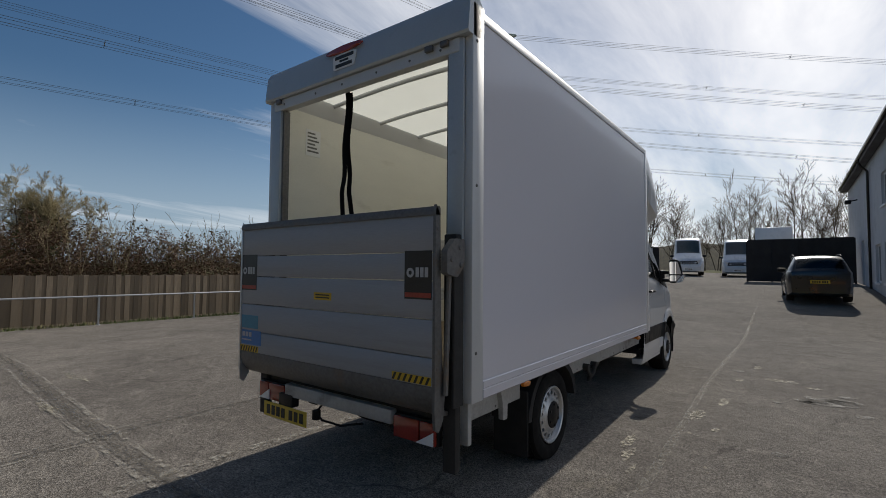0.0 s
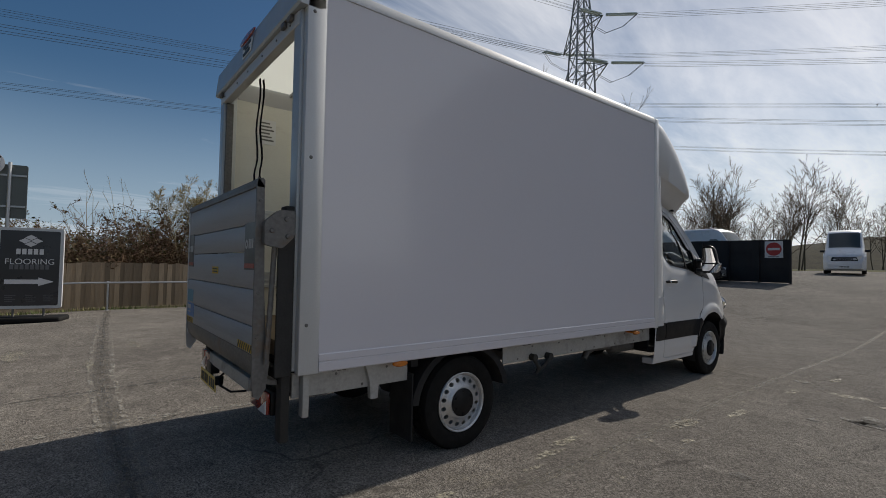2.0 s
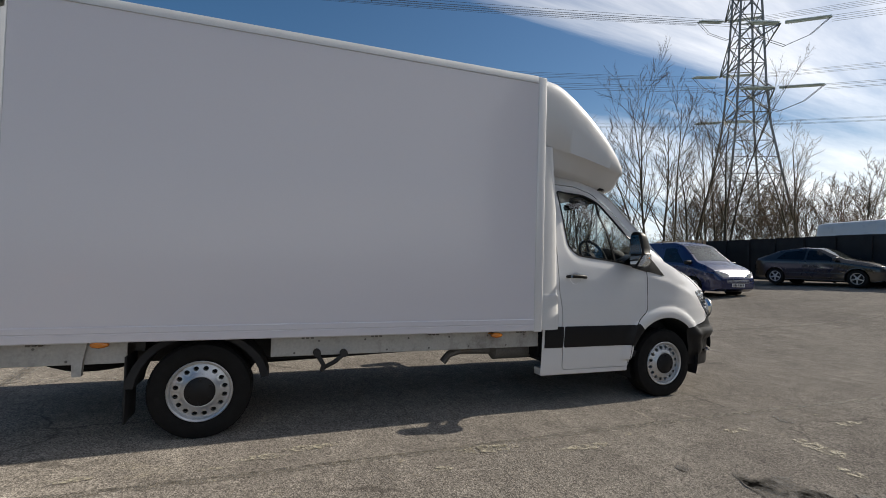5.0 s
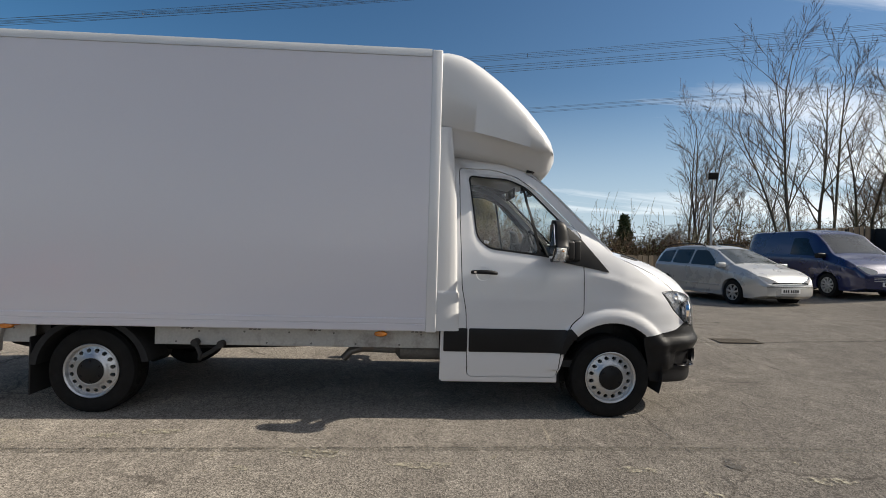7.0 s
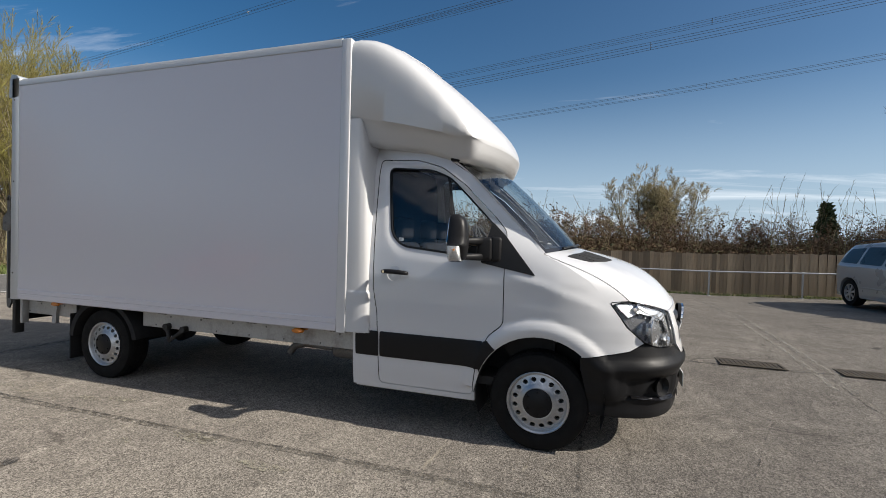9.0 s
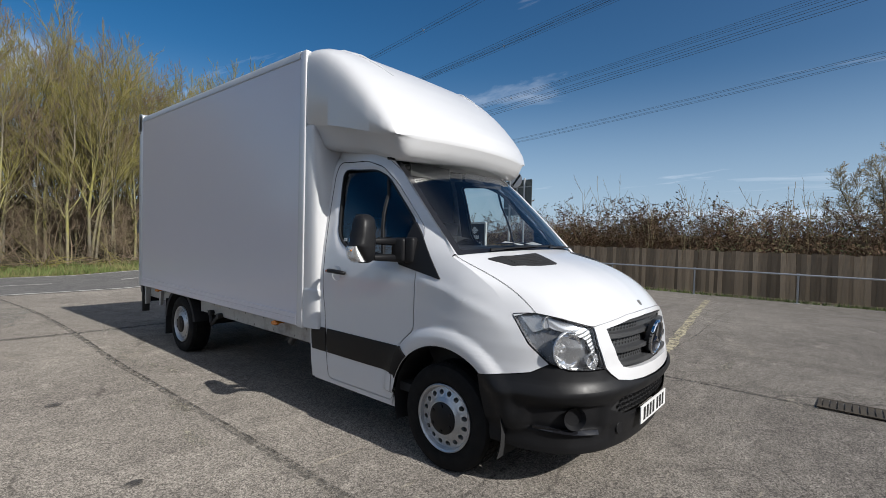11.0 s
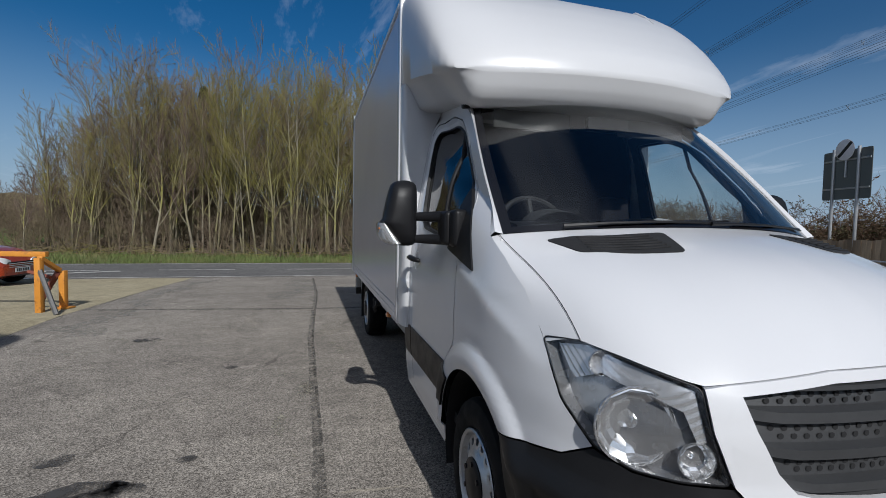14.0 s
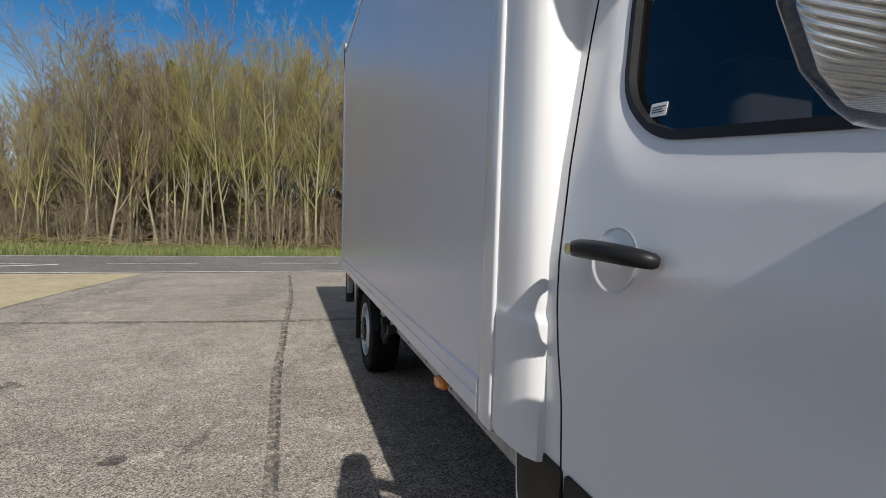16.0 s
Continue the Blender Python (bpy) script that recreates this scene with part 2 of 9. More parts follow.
def surface(name, rgb, rough=0.5, metal=0.0, vary=0.12, scale=6.0, fine=90.0, bump=0.0, bump_scale=None, coat=0.0, tint=None, tint_scale=1.5, tint_at=(0.5, 0.7), stretch=(1, 1, 1), per_piece=0.0, rough_vary=0.1, spec=None):
    """A painted, metal, plastic or timber surface: colour, wear at two scales, relief."""
    m, n, l, b = nodes_of(name)
    tc = n.new("ShaderNodeTexCoord")
    mp = n.new("ShaderNodeMapping")
    mp.inputs["Scale"].default_value = stretch
    l.new(tc.outputs["Object"], mp.inputs["Vector"])
    big = n.new("ShaderNodeTexNoise"); big.inputs["Scale"].default_value = scale; big.inputs["Detail"].default_value = 5
    sml = n.new("ShaderNodeTexNoise"); sml.inputs["Scale"].default_value = fine; sml.inputs["Detail"].default_value = 4
    for q in (big, sml):
        l.new(mp.outputs[0], q.inputs["Vector"])
    add = n.new("ShaderNodeMath"); add.operation = "ADD"
    l.new(big.outputs["Fac"], add.inputs[0]); l.new(sml.outputs["Fac"], add.inputs[1])
    val = n.new("ShaderNodeMapRange")
    val.inputs["From Min"].default_value, val.inputs["From Max"].default_value = 0.6, 1.4
    val.inputs["To Min"].default_value, val.inputs["To Max"].default_value = 1 - vary, 1 + vary
    l.new(add.outputs[0], val.inputs["Value"])
    hsv = n.new("ShaderNodeHueSaturation")
    hsv.inputs["Color"].default_value = (*rgb, 1)
    last = val.outputs[0]
    if per_piece:
        oi = n.new("ShaderNodeObjectInfo")
        pr = n.new("ShaderNodeMapRange")
        pr.inputs["To Min"].default_value, pr.inputs["To Max"].default_value = 1 - per_piece, 1 + per_piece
        l.new(oi.outputs["Random"], pr.inputs["Value"])
        mu = n.new("ShaderNodeMath"); mu.operation = "MULTIPLY"
        l.new(last, mu.inputs[0]); l.new(pr.outputs[0], mu.inputs[1])
        last = mu.outputs[0]
    l.new(last, hsv.inputs["Value"])
    col = hsv.outputs["Color"]
    if tint:
        tn = n.new("ShaderNodeTexNoise"); tn.inputs["Scale"].default_value = tint_scale; tn.inputs["Detail"].default_value = 8; tn.inputs["Roughness"].default_value = 0.65
        l.new(mp.outputs[0], tn.inputs["Vector"])
        tr = n.new("ShaderNodeMapRange"); tr.inputs["From Min"].default_value, tr.inputs["From Max"].default_value = tint_at
        l.new(tn.outputs["Fac"], tr.inputs["Value"])
        mx = n.new("ShaderNodeMix"); mx.data_type = "RGBA"
        mx.inputs["B"].default_value = (*tint, 1)
        l.new(tr.outputs[0], mx.inputs["Factor"]); l.new(col, mx.inputs["A"])
        col = mx.outputs["Result"]
    l.new(col, b.inputs["Base Color"])
    rr = n.new("ShaderNodeMapRange")
    rr.inputs["From Min"].default_value, rr.inputs["From Max"].default_value = 0.3, 0.7
    rr.inputs["To Min"].default_value, rr.inputs["To Max"].default_value = max(rough * (1 - rough_vary * 2), 0.01), min(rough * (1 + rough_vary * 2), 1)
    l.new(big.outputs["Fac"], rr.inputs["Value"]); l.new(rr.outputs[0], b.inputs["Roughness"])
    b.inputs["Metallic"].default_value = metal
    b.inputs["Coat Weight"].default_value = coat
    b.inputs["Coat Roughness"].default_value = 0.04
    if spec is not None:
        b.inputs["Specular IOR Level"].default_value = spec
    if bump:
        bp = n.new("ShaderNodeBump"); bp.inputs["Strength"].default_value = bump; bp.inputs["Distance"].default_value = 0.01
        src = sml
        if bump_scale:
            src = n.new("ShaderNodeTexNoise"); src.inputs["Scale"].default_value = bump_scale; src.inputs["Detail"].default_value = 6
            l.new(mp.outputs[0], src.inputs["Vector"])
        l.new(src.outputs["Fac"], bp.inputs["Height"]); l.new(bp.outputs[0], b.inputs["Normal"])
    return m


def glass(name, tint, ior=1.5):
    """Thin sheet glass: clear or tinted, with a mirror-like sheen."""
    m, n, l, b = nodes_of(name)
    n.remove(b)
    out = n["Material Output"]
    tr = n.new("ShaderNodeBsdfTransparent"); tr.inputs["Color"].default_value = (*tint, 1)
    gl = n.new("ShaderNodeBsdfGlossy"); gl.inputs["Roughness"].default_value = 0.01
    lw = n.new("ShaderNodeLayerWeight"); lw.inputs["Blend"].default_value = 0.5
    pw = n.new("ShaderNodeMath"); pw.operation = "POWER"; pw.inputs[1].default_value = 4.0
    fr = n.new("ShaderNodeMapRange"); r0 = 2 * ((ior - 1) / (ior + 1)) ** 2
    fr.inputs["To Min"].default_value, fr.inputs["To Max"].default_value = r0, 0.95
    l.new(lw.outputs["Facing"], pw.inputs[0]); l.new(pw.outputs[0], fr.inputs["Value"])
    mx = n.new("ShaderNodeMixShader")
    l.new(fr.outputs[0], mx.inputs[0]); l.new(tr.outputs[0], mx.inputs[1]); l.new(gl.outputs[0], mx.inputs[2])
    l.new(mx.outputs[0], out.inputs["Surface"])
    return m


def translucent(name, rgb, amount=0.6):
    m, n, l, b = nodes_of(name)
    out = n["Material Output"]
    b.inputs["Base Color"].default_value = (*rgb, 1); b.inputs["Roughness"].default_value = 0.4
    tr = n.new("ShaderNodeBsdfTranslucent"); tr.inputs["Color"].default_value = (*rgb, 1)
    nz = n.new("ShaderNodeTexNoise"); nz.inputs["Scale"].default_value = 14
    mr = n.new("ShaderNodeMapRange"); mr.inputs["To Min"].default_value, mr.inputs["To Max"].default_value = amount - 0.08, amount + 0.08
    l.new(nz.outputs["Fac"], mr.inputs["Value"])
    mx = n.new("ShaderNodeMixShader")
    l.new(mr.outputs[0], mx.inputs[0]); l.new(b.outputs[0], mx.inputs[1]); l.new(tr.outputs[0], mx.inputs[2])
    l.new(mx.outputs[0], out.inputs["Surface"])
    return m


WHITE = surface("white_paint", (0.65, 0.65, 0.66), 0.26, vary=0.006, coat=0.6, rough_vary=0.02)
GRP = surface("white_panel", (0.640, 0.622, 0.662), 0.22, vary=0.012, scale=1.2, coat=0.3, rough_vary=0.02, bump=0.008, bump_scale=3.0)
FAIRING = surface("white_fairing", (0.61, 0.61, 0.615), 0.32, vary=0.006, coat=0.35, rough_vary=0.02, bump=0.004, bump_scale=3.0)
CREAM = surface("cream_lining", (0.74, 0.72, 0.645), 0.5, vary=0.06, scale=3.0, tint=(0.50, 0.47, 0.40), tint_scale=2.5, tint_at=(0.58, 0.85), stretch=(1, 0.6, 2))
ALU = surface("dull_aluminium", (0.56, 0.57, 0.58), 0.45, 0.85, vary=0.12, scale=5, fine=160, tint=(0.30, 0.29, 0.28), tint_scale=4, tint_at=(0.55, 0.8), bump=0.02)
ALU_PALE = surface("pale_aluminium", (0.54, 0.55, 0.56), 0.5, 0.25, vary=0.06, scale=4, fine=120)
PLATFORM = surface("brushed_platform", (0.33, 0.335, 0.35), 0.6, 0.05, vary=0.10, scale=3, fine=60, tint=(0.27, 0.265, 0.255), tint_scale=3, tint_at=(0.5, 0.8), stretch=(0.25, 1, 4), bump=0.03)
STEEL = surface("dirty_steel", (0.16, 0.155, 0.15), 0.6, 0.5, vary=0.3, scale=6, fine=50, tint=(0.20, 0.14, 0.09), tint_scale=5, tint_at=(0.55, 0.75), bump=0.06)
FRAME_GREY = surface("grey_painted_frame", (0.42, 0.45, 0.47), 0.4, 0.25, vary=0.06, scale=5, tint=(0.30, 0.31, 0.31), tint_scale=6, tint_at=(0.6, 0.8))
BLACK = surface("black_plastic", (0.011, 0.011, 0.012), 0.43, spec=0.22, vary=0.15, scale=9, fine=220, bump=0.03, bump_scale=420)
GLOSS_BLACK = surface("gloss_black", (0.010, 0.010, 0.012), 0.12, vary=0.1)
RUBBER = surface("rubber", (0.010, 0.0097, 0.0095), 0.85, spec=0.2, vary=0.3, scale=12, fine=120, bump=0.08, bump_scale=90, tint=(0.019, 0.0175, 0.016), tint_scale=7, tint_at=(0.55, 0.8))
RIM = surface("silver_rim", (0.50, 0.51, 0.52), 0.38, 0.7, vary=0.1, scale=14, tint=(0.25, 0.23, 0.21), tint_scale=18, tint_at=(0.58, 0.8))
DUSTY = surface("dusty_alloy", (0.43, 0.425, 0.41), 0.6, 0.35, vary=0.15, scale=6, fine=50, tint=(0.17, 0.155, 0.14), tint_scale=5, tint_at=(0.5, 0.75), bump=0.03)
# steel again, darkened so the colour itself carries the shade under the body
UNDER = surface("grimy_shaded_steel", (0.026, 0.025, 0.024), 0.8, vary=0.3, scale=8, tint=(0.045, 0.036, 0.028), tint_scale=5, tint_at=(0.55, 0.75))
GRILLE = surface("grey_grille_plastic", (0.045, 0.046, 0.048), 0.42, vary=0.1, scale=9)
CHROME = surface("chrome", (0.85, 0.85, 0.86), 0.06, 1.0, vary=0.02)
DARK = surface("dark_void", (0.012, 0.012, 0.013), 0.8, vary=0.2)
GLASS = glass("window_glass", (0.86, 0.90, 0.89))
CLEAR = glass("clear_lens", (0.93, 0.94, 0.95), 1.45)
MIRROR = surface("mirror_glass", (0.9, 0.9, 0.9), 0.02, 1.0, vary=0.01)
RED = surface("red_lens", (0.26, 0.030, 0.02), 0.15, vary=0.15, scale=20, coat=0.5)
AMBER = surface("amber_lens", (0.55, 0.17, 0.015), 0.18, vary=0.1, scale=20, coat=0.5)
LENS_WHITE = surface("white_lens", (0.72, 0.72, 0.72), 0.15, vary=0.1, scale=20, coat=0.5)
YELLOW = surface("yellow_plate", (0.62, 0.42, 0.03), 0.35, vary=0.08, scale=10)
PLATE_W = surface("white_plate", (0.75, 0.75, 0.74), 0.35, vary=0.04, scale=10)
INK = surface("black_ink", (0.012, 0.012, 0.012), 0.5, vary=0.1)
PLY = surface("worn_plywood", (0.22, 0.16, 0.10), 0.7, vary=0.25, scale=5, fine=60, stretch=(1, 0.2, 1))
CLOTH = surface("dark_cloth", (0.016, 0.016, 0.019), 0.95, spec=0.1, vary=0.2, scale=20, fine=240, bump=0.05)

# ---- ground ----
def level(x, y):
    """Height of the ground: level under the van, falling to the road behind it, rising to the far yard."""
    return lerp([(-900, -0.2), (-60, -0.75), (-22, -0.30), (-14.5, -0.38), (-9.4, -0.30), (-5.8, -0.13), (-2.0, 0.0), (8.0, 0.0), (12, 0.10), (15, 0.32), (23.5, 0.90), (34, 1.17), (60, 1.6), (200, 2.6), (900, 2.6)], y) + lerp([(-30, 0.0), (-12, 0.04), (-6, 0.16), (-3, 0.10), (-1.2, 0.0)], x)


def ground_material(name, rgb, rgb2, speck=0.35, cracks=True, patch=(0.34, 0.31, 0.22), patch_at=(0.66, 0.74), rough=0.88):
    m, n, l, b = nodes_of(name)
    tc = n.new("ShaderNodeTexCoord")
    def tex(scale, detail=6, rough_=0.6, stretch=(1, 1, 1), dist=0.0):
        mp = n.new("ShaderNodeMapping"); mp.inputs["Scale"].default_value = stretch
        t = n.new("ShaderNodeTexNoise"); t.inputs["Scale"].default_value = scale; t.inputs["Detail"].default_value = detail; t.inputs["Roughness"].default_value = rough_; t.inputs["Distortion"].default_value = dist
        l.new(tc.outputs["Object"], mp.inputs["Vector"]); l.new(mp.outputs[0], t.inputs["Vector"])
        return t.outputs["Fac"]
    def ramp(src, a, z, to0=0.0, to1=1.0):
        r = n.new("ShaderNodeMapRange"); r.inputs["From Min"].default_value, r.inputs["From Max"].default_value = a, z
        r.inputs["To Min"].default_value, r.inputs["To Max"].default_value = to0, to1
        l.new(src, r.inputs["Value"]); return r.outputs[0]
    def mix(fac, a, c):
        x = n.new("ShaderNodeMix"); x.data_type = "RGBA"
        l.new(fac, x.inputs["Factor"])
        for k, v in (("A", a), ("B", c)):
            if isinstance(v, tuple):
                x.inputs[k].default_value = (*v, 1)
            else:
                l.new(v, x.inputs[k])
        return x.outputs["Result"]
    col = mix(ramp(tex(0.35, 7, 0.65), 0.38, 0.64), rgb, rgb2)
    col = mix(ramp(tex(2.3, 6, 0.7, (1, 0.45, 1)), 0.52, 0.72, 0, 0.55), col, tuple(c * 0.62 for c in rgb))
    # pale worn paint and patches
    col = mix(ramp(tex(0.9, 10, 0.72, (1.2, 0.7, 1), 0.4), *patch_at, 0, 0.6), col, patch)
    # mottling
    col = mix(ramp(tex(3.1, 8, 0.72), 0.36, 0.5, 0.5, 0), col, tuple(c * 0.72 for c in rgb))
    col = mix(ramp(tex(4.3, 8, 0.75, (0.6, 1, 1), 0.3), 0.52, 0.66, 0, 0.5), col, tuple(min(1, c * 1.3) for c in rgb2))
    # scuffs and pits
    col = mix(ramp(tex(7.5, 8, 0.75, (1, 0.7, 1)), 0.54, 0.70, 0, 0.45), col, tuple(min(1, c * 1.45) for c in rgb2))
    col = mix(ramp(tex(24, 6, 0.7), 0.56, 0.74, 0, 0.45), col, tuple(c * 0.45 for c in rgb))
    # stones in the surface
    vo = n.new("ShaderNodeTexVoronoi"); vo.inputs["Scale"].default_value = 130
    l.new(tc.outputs["Object"], vo.inputs["Vector"])
    sp = n.new("ShaderNodeSeparateColor"); l.new(vo.outputs["Color"], sp.inputs[0])
    grain = ramp(sp.outputs[0], 0, 1, 1 - speck, 1 + speck)
    f2 = ramp(tex(30, 4, 0.7), 0.3, 0.7, 0.86, 1.14)
    mu = n.new("ShaderNodeMath"); mu.operation = "MULTIPLY"; l.new(grain, mu.inputs[0]); l.new(f2, mu.inputs[1])
    hs = n.new("ShaderNodeHueSaturation"); l.new(col, hs.inputs["Color"]); l.new(mu.outputs[0], hs.inputs["Value"])
    col = hs.outputs["Color"]
    # dark pits between the stones
    col = mix(ramp(tex(75, 3, 0.65), 0.52, 0.64, 0, 0.62), col, tuple(c * 0.36 for c in rgb))
    # pale chips and rubbed streaks
    col = mix(ramp(tex(55, 3, 0.6), 0.64, 0.72, 0, 0.45), col, tuple(min(1, c * 1.75) for c in rgb2))
    col = mix(ramp(tex(5.5, 9, 0.8, (0.35, 1.3, 1), 0.8), 0.60, 0.66, 0, 0.38), col, tuple(min(1, c * 1.4) for c in patch))
    # hairline cracks
    if cracks:
        wob = n.new("ShaderNodeTexNoise"); wob.inputs["Scale"].default_value = 1.6; wob.inputs["Detail"].default_value = 6
        l.new(tc.outputs["Object"], wob.inputs["Vector"])
        mxv = n.new("ShaderNodeMix"); mxv.data_type = "VECTOR"; mxv.inputs["Factor"].default_value = 0.35
        l.new(tc.outputs["Object"], mxv.inputs["A"]); l.new(wob.outputs["Color"], mxv.inputs["B"])
        ve = n.new("ShaderNodeTexVoronoi"); ve.feature = "DISTANCE_TO_EDGE"; ve.inputs["Scale"].default_value = 0.52
        l.new(mxv.outputs["Result"], ve.inputs["Vector"])
        thin = ramp(ve.outputs["Distance"], 0.001, 0.006, 1, 0)
        gate = ramp(tex(0.6, 3, 0.5), 0.46, 0.58)
        g2 = n.new("ShaderNodeMath"); g2.operation = "MULTIPLY"; l.new(thin, g2.inputs[0]); l.new(gate, g2.inputs[1])
        g3 = n.new("ShaderNodeMath"); g3.operation = "MULTIPLY"; g3.inputs[1].default_value = 0.6; l.new(g2.outputs[0], g3.inputs[0])
        col = mix(g3.outputs[0], col, tuple(c * 0.35 for c in rgb))
    # oil spots
    col = mix(ramp(tex(1.7, 3, 0.5), 0.72, 0.76, 0, 0.7), col, (0.05, 0.048, 0.045))
    l.new(col, b.inputs["Base Color"])
    b.inputs["Roughness"].default_value = rough
    b.inputs["Diffuse Roughness"].default_value = 0.5
    b.inputs["Specular IOR Level"].default_value = 0.06
    bp = n.new("ShaderNodeBump"); bp.inputs["Strength"].default_value = 0.55; bp.inputs["Distance"].default_value = 0.006
    ad = n.new("ShaderNodeMath"); ad.operation = "ADD"; l.new(vo.outputs["Distance"], ad.inputs[0]); l.new(tex(14, 5, 0.6), ad.inputs[1])
    l.new(ad.outputs[0], bp.inputs["Height"]); l.new(bp.outputs[0], b.inputs["Normal"])
    return m


ASPHALT = ground_material("worn_yard_surface", (0.176, 0.158, 0.139), (0.247, 0.224, 0.194), 0.62, patch=(0.33, 0.295, 0.225), patch_at=(0.62, 0.72))
CONCRETE = ground_material("old_concrete", (0.27, 0.235, 0.155), (0.33, 0.29, 0.20), 0.3, patch=(0.36, 0.325, 0.24))
ROAD = ground_material("road_asphalt", (0.105, 0.102, 0.10), (0.135, 0.13, 0.125), 0.3, patch=(0.16, 0.155, 0.15))
GRASS_SOIL = ground_material("rough_grass_soil", (0.085, 0.10, 0.032), (0.14, 0.12, 0.055), 0.5, patch=(0.20, 0.17, 0.085), patch_at=(0.55, 0.68), rough=0.95)
LINE = surface("worn_road_paint", (0.62, 0.60, 0.55), 0.7, vary=0.2, scale=3, fine=40, tint=(0.22, 0.21, 0.19), tint_scale=5, tint_at=(0.48, 0.6))


def sheet(name, material, xs, ys, lift=0.0, label="", category="", side=0.0):
    bm = bmesh.new()
    g = [[bm.verts.new((x, y, level(x, y) + lift)) for x in xs] for y in ys]
    for j in range(len(ys) - 1):
        for i in range(len(xs) - 1):
            bm.faces.new((g[j][i], g[j][i + 1], g[j + 1][i + 1], g[j + 1][i]))
    ob = finish(name, bm, material, None, 60)
    return tagged(ob, label, category, kind="structure")


def steps(a, b, d):
    n = max(1, round((b - a) / d))
    return [a + (b - a) * k / n for k in range(n + 1)]


sheet("ground", GRASS_SOIL, [-900, -300, -120, -60, -30, -20, -12, -6, -3, -1.2, 14, 30, 60, 120, 300, 900], [-900, -300, -120] + steps(-60, 60, 2) + [80, 120, 200, 400, 900], -0.06, "rough grass and bare soil reaching to the horizon", "ground")
sheet("yard", ASPHALT, [-12.2, -12, -9, -6, -4.5, -3, -1.2] + steps(0, 40, 4), steps(-10.0, 23, 0.6) + steps(24, 46, 2), 0.0, "worn patched grey asphalt yard with old joints", "yard")
sheet("road", ROAD, [-160, -60, -30, -20, -12, -6, -3, -1.2, 20, 60, 160], [-16.2, -14.5, -13, -11.2, -10.0], 0.004, "two-lane dark asphalt road passing the yard", "road")
sheet("concrete_apron", CONCRETE, [5.25, 8, 12, 18, 26], steps(-9.9, 0.6, 0.9), 0.005, "yellowish concrete apron beside the yard", "pavement")


def ribbon(name, material, pts, width, lift, label="", ragged=0.0, kind="structure", parent=None):
    """A strip laid on the ground along points, with an uneven edge."""
    rnd = random.Random(hash((round(pts[0][0], 2), round(pts[-1][1], 2))) & 0xffff)
    bm = bmesh.new()
    dense = []
    for a, b in zip(pts, pts[1:]):
        n = max(1, int(math.dist(a, b) / 0.22))
        dense += [(a[0] + (b[0] - a[0]) * k / n, a[1] + (b[1] - a[1]) * k / n) for k in range(n)]
    dense.append(pts[-1])
    prev, off = None, 0.0
    for i, p in enumerate(dense):
        q, o = dense[min(i + 1, len(dense) - 1)], dense[max(i - 1, 0)]
        t = Vector((q[0] - o[0], q[1] - o[1])).normalized()
        off += rnd.uniform(-1, 1) * ragged * 0.4 - off * 0.1
        w = [width / 2 * (1 + rnd.uniform(-1, 1) * min(1, ragged * 25)) for _ in (0, 1)]
        cur = [bm.verts.new((p[0] - t.y * (off + s * w[j]), p[1] + t.x * (off + s * w[j]), level(p[0], p[1]) + lift)) for j, s in enumerate((-1, 1))]
        if prev:
            bm.faces.new((prev[0], prev[1], cur[1], cur[0]))
        prev = cur
    bmesh.ops.recalc_face_normals(bm, faces=bm.faces[:])
    for f in bm.faces:
        if f.normal.z < 0:
            f.normal_flip()
    ob = finish(name, bm, material, parent)
    return tagged(ob, label, "", kind=kind)




def worn_paint(name, rgb, keep=(0.50, 0.56), scale=7.0):
    m, n, l, b = nodes_of(name)
    out = n["Material Output"]
    b.inputs["Base Color"].default_value = (*rgb, 1); b.inputs["Roughness"].default_value = 0.8
    tc = n.new("ShaderNodeTexCoord")
    t = n.new("ShaderNodeTexNoise"); t.inputs["Scale"].default_value = scale; t.inputs["Detail"].default_value = 8; t.inputs["Roughness"].default_value = 0.7
    l.new(tc.outputs["Object"], t.inputs["Vector"])
    r = n.new("ShaderNodeMapRange"); r.inputs["From Min"].default_value, r.inputs["From Max"].default_value = keep
    l.new(t.outputs["Fac"], r.inputs["Value"])
    tr = n.new("ShaderNodeBsdfTransparent"); mx = n.new("ShaderNodeMixShader")
    l.new(r.outputs[0], mx.inputs[0]); l.new(tr.outputs[0], mx.inputs[1]); l.new(b.outputs[0], mx.inputs[2])
    l.new(mx.outputs[0], out.inputs["Surface"])
    return m


JOINT = worn_paint("joint_filler", (0.085, 0.078, 0.068), (0.46, 0.68), 13.0)
PAINT_YEL = worn_paint("worn_yellow_paint", (0.42, 0.37, 0.25), (0.40, 0.56), 13.0)
PAINT_PALE = worn_paint("worn_pale_paint", (0.30, 0.28, 0.24), (0.46, 0.66), 15.0)
FLAKES = worn_paint("flaking_yellow_paint", (0.34, 0.305, 0.22), (0.60, 0.74), 8.0)
SEAM = worn_paint("rubbed_seam", (0.135, 0.123, 0.104), (0.42, 0.70), 14.0)
for x in (-2.25, 1.60):
    ribbon("seam_band", SEAM, [(x + 0.04 * math.sin(y * 0.7 + x), y) for y in steps(-9.2, 14, 1.5)], 0.075, 0.0036, "broad rubbed seam between slabs", 0.006)
for x in (-9.9, -6.1, -2.25, 1.58, 5.2):
    ribbon("joint", JOINT, [(x + 0.04 * math.sin(y * 0.7 + x), y) for y in steps(-9.2, 30, 1.5)], 0.024, 0.004, "dark filled joint between slabs", 0.007)
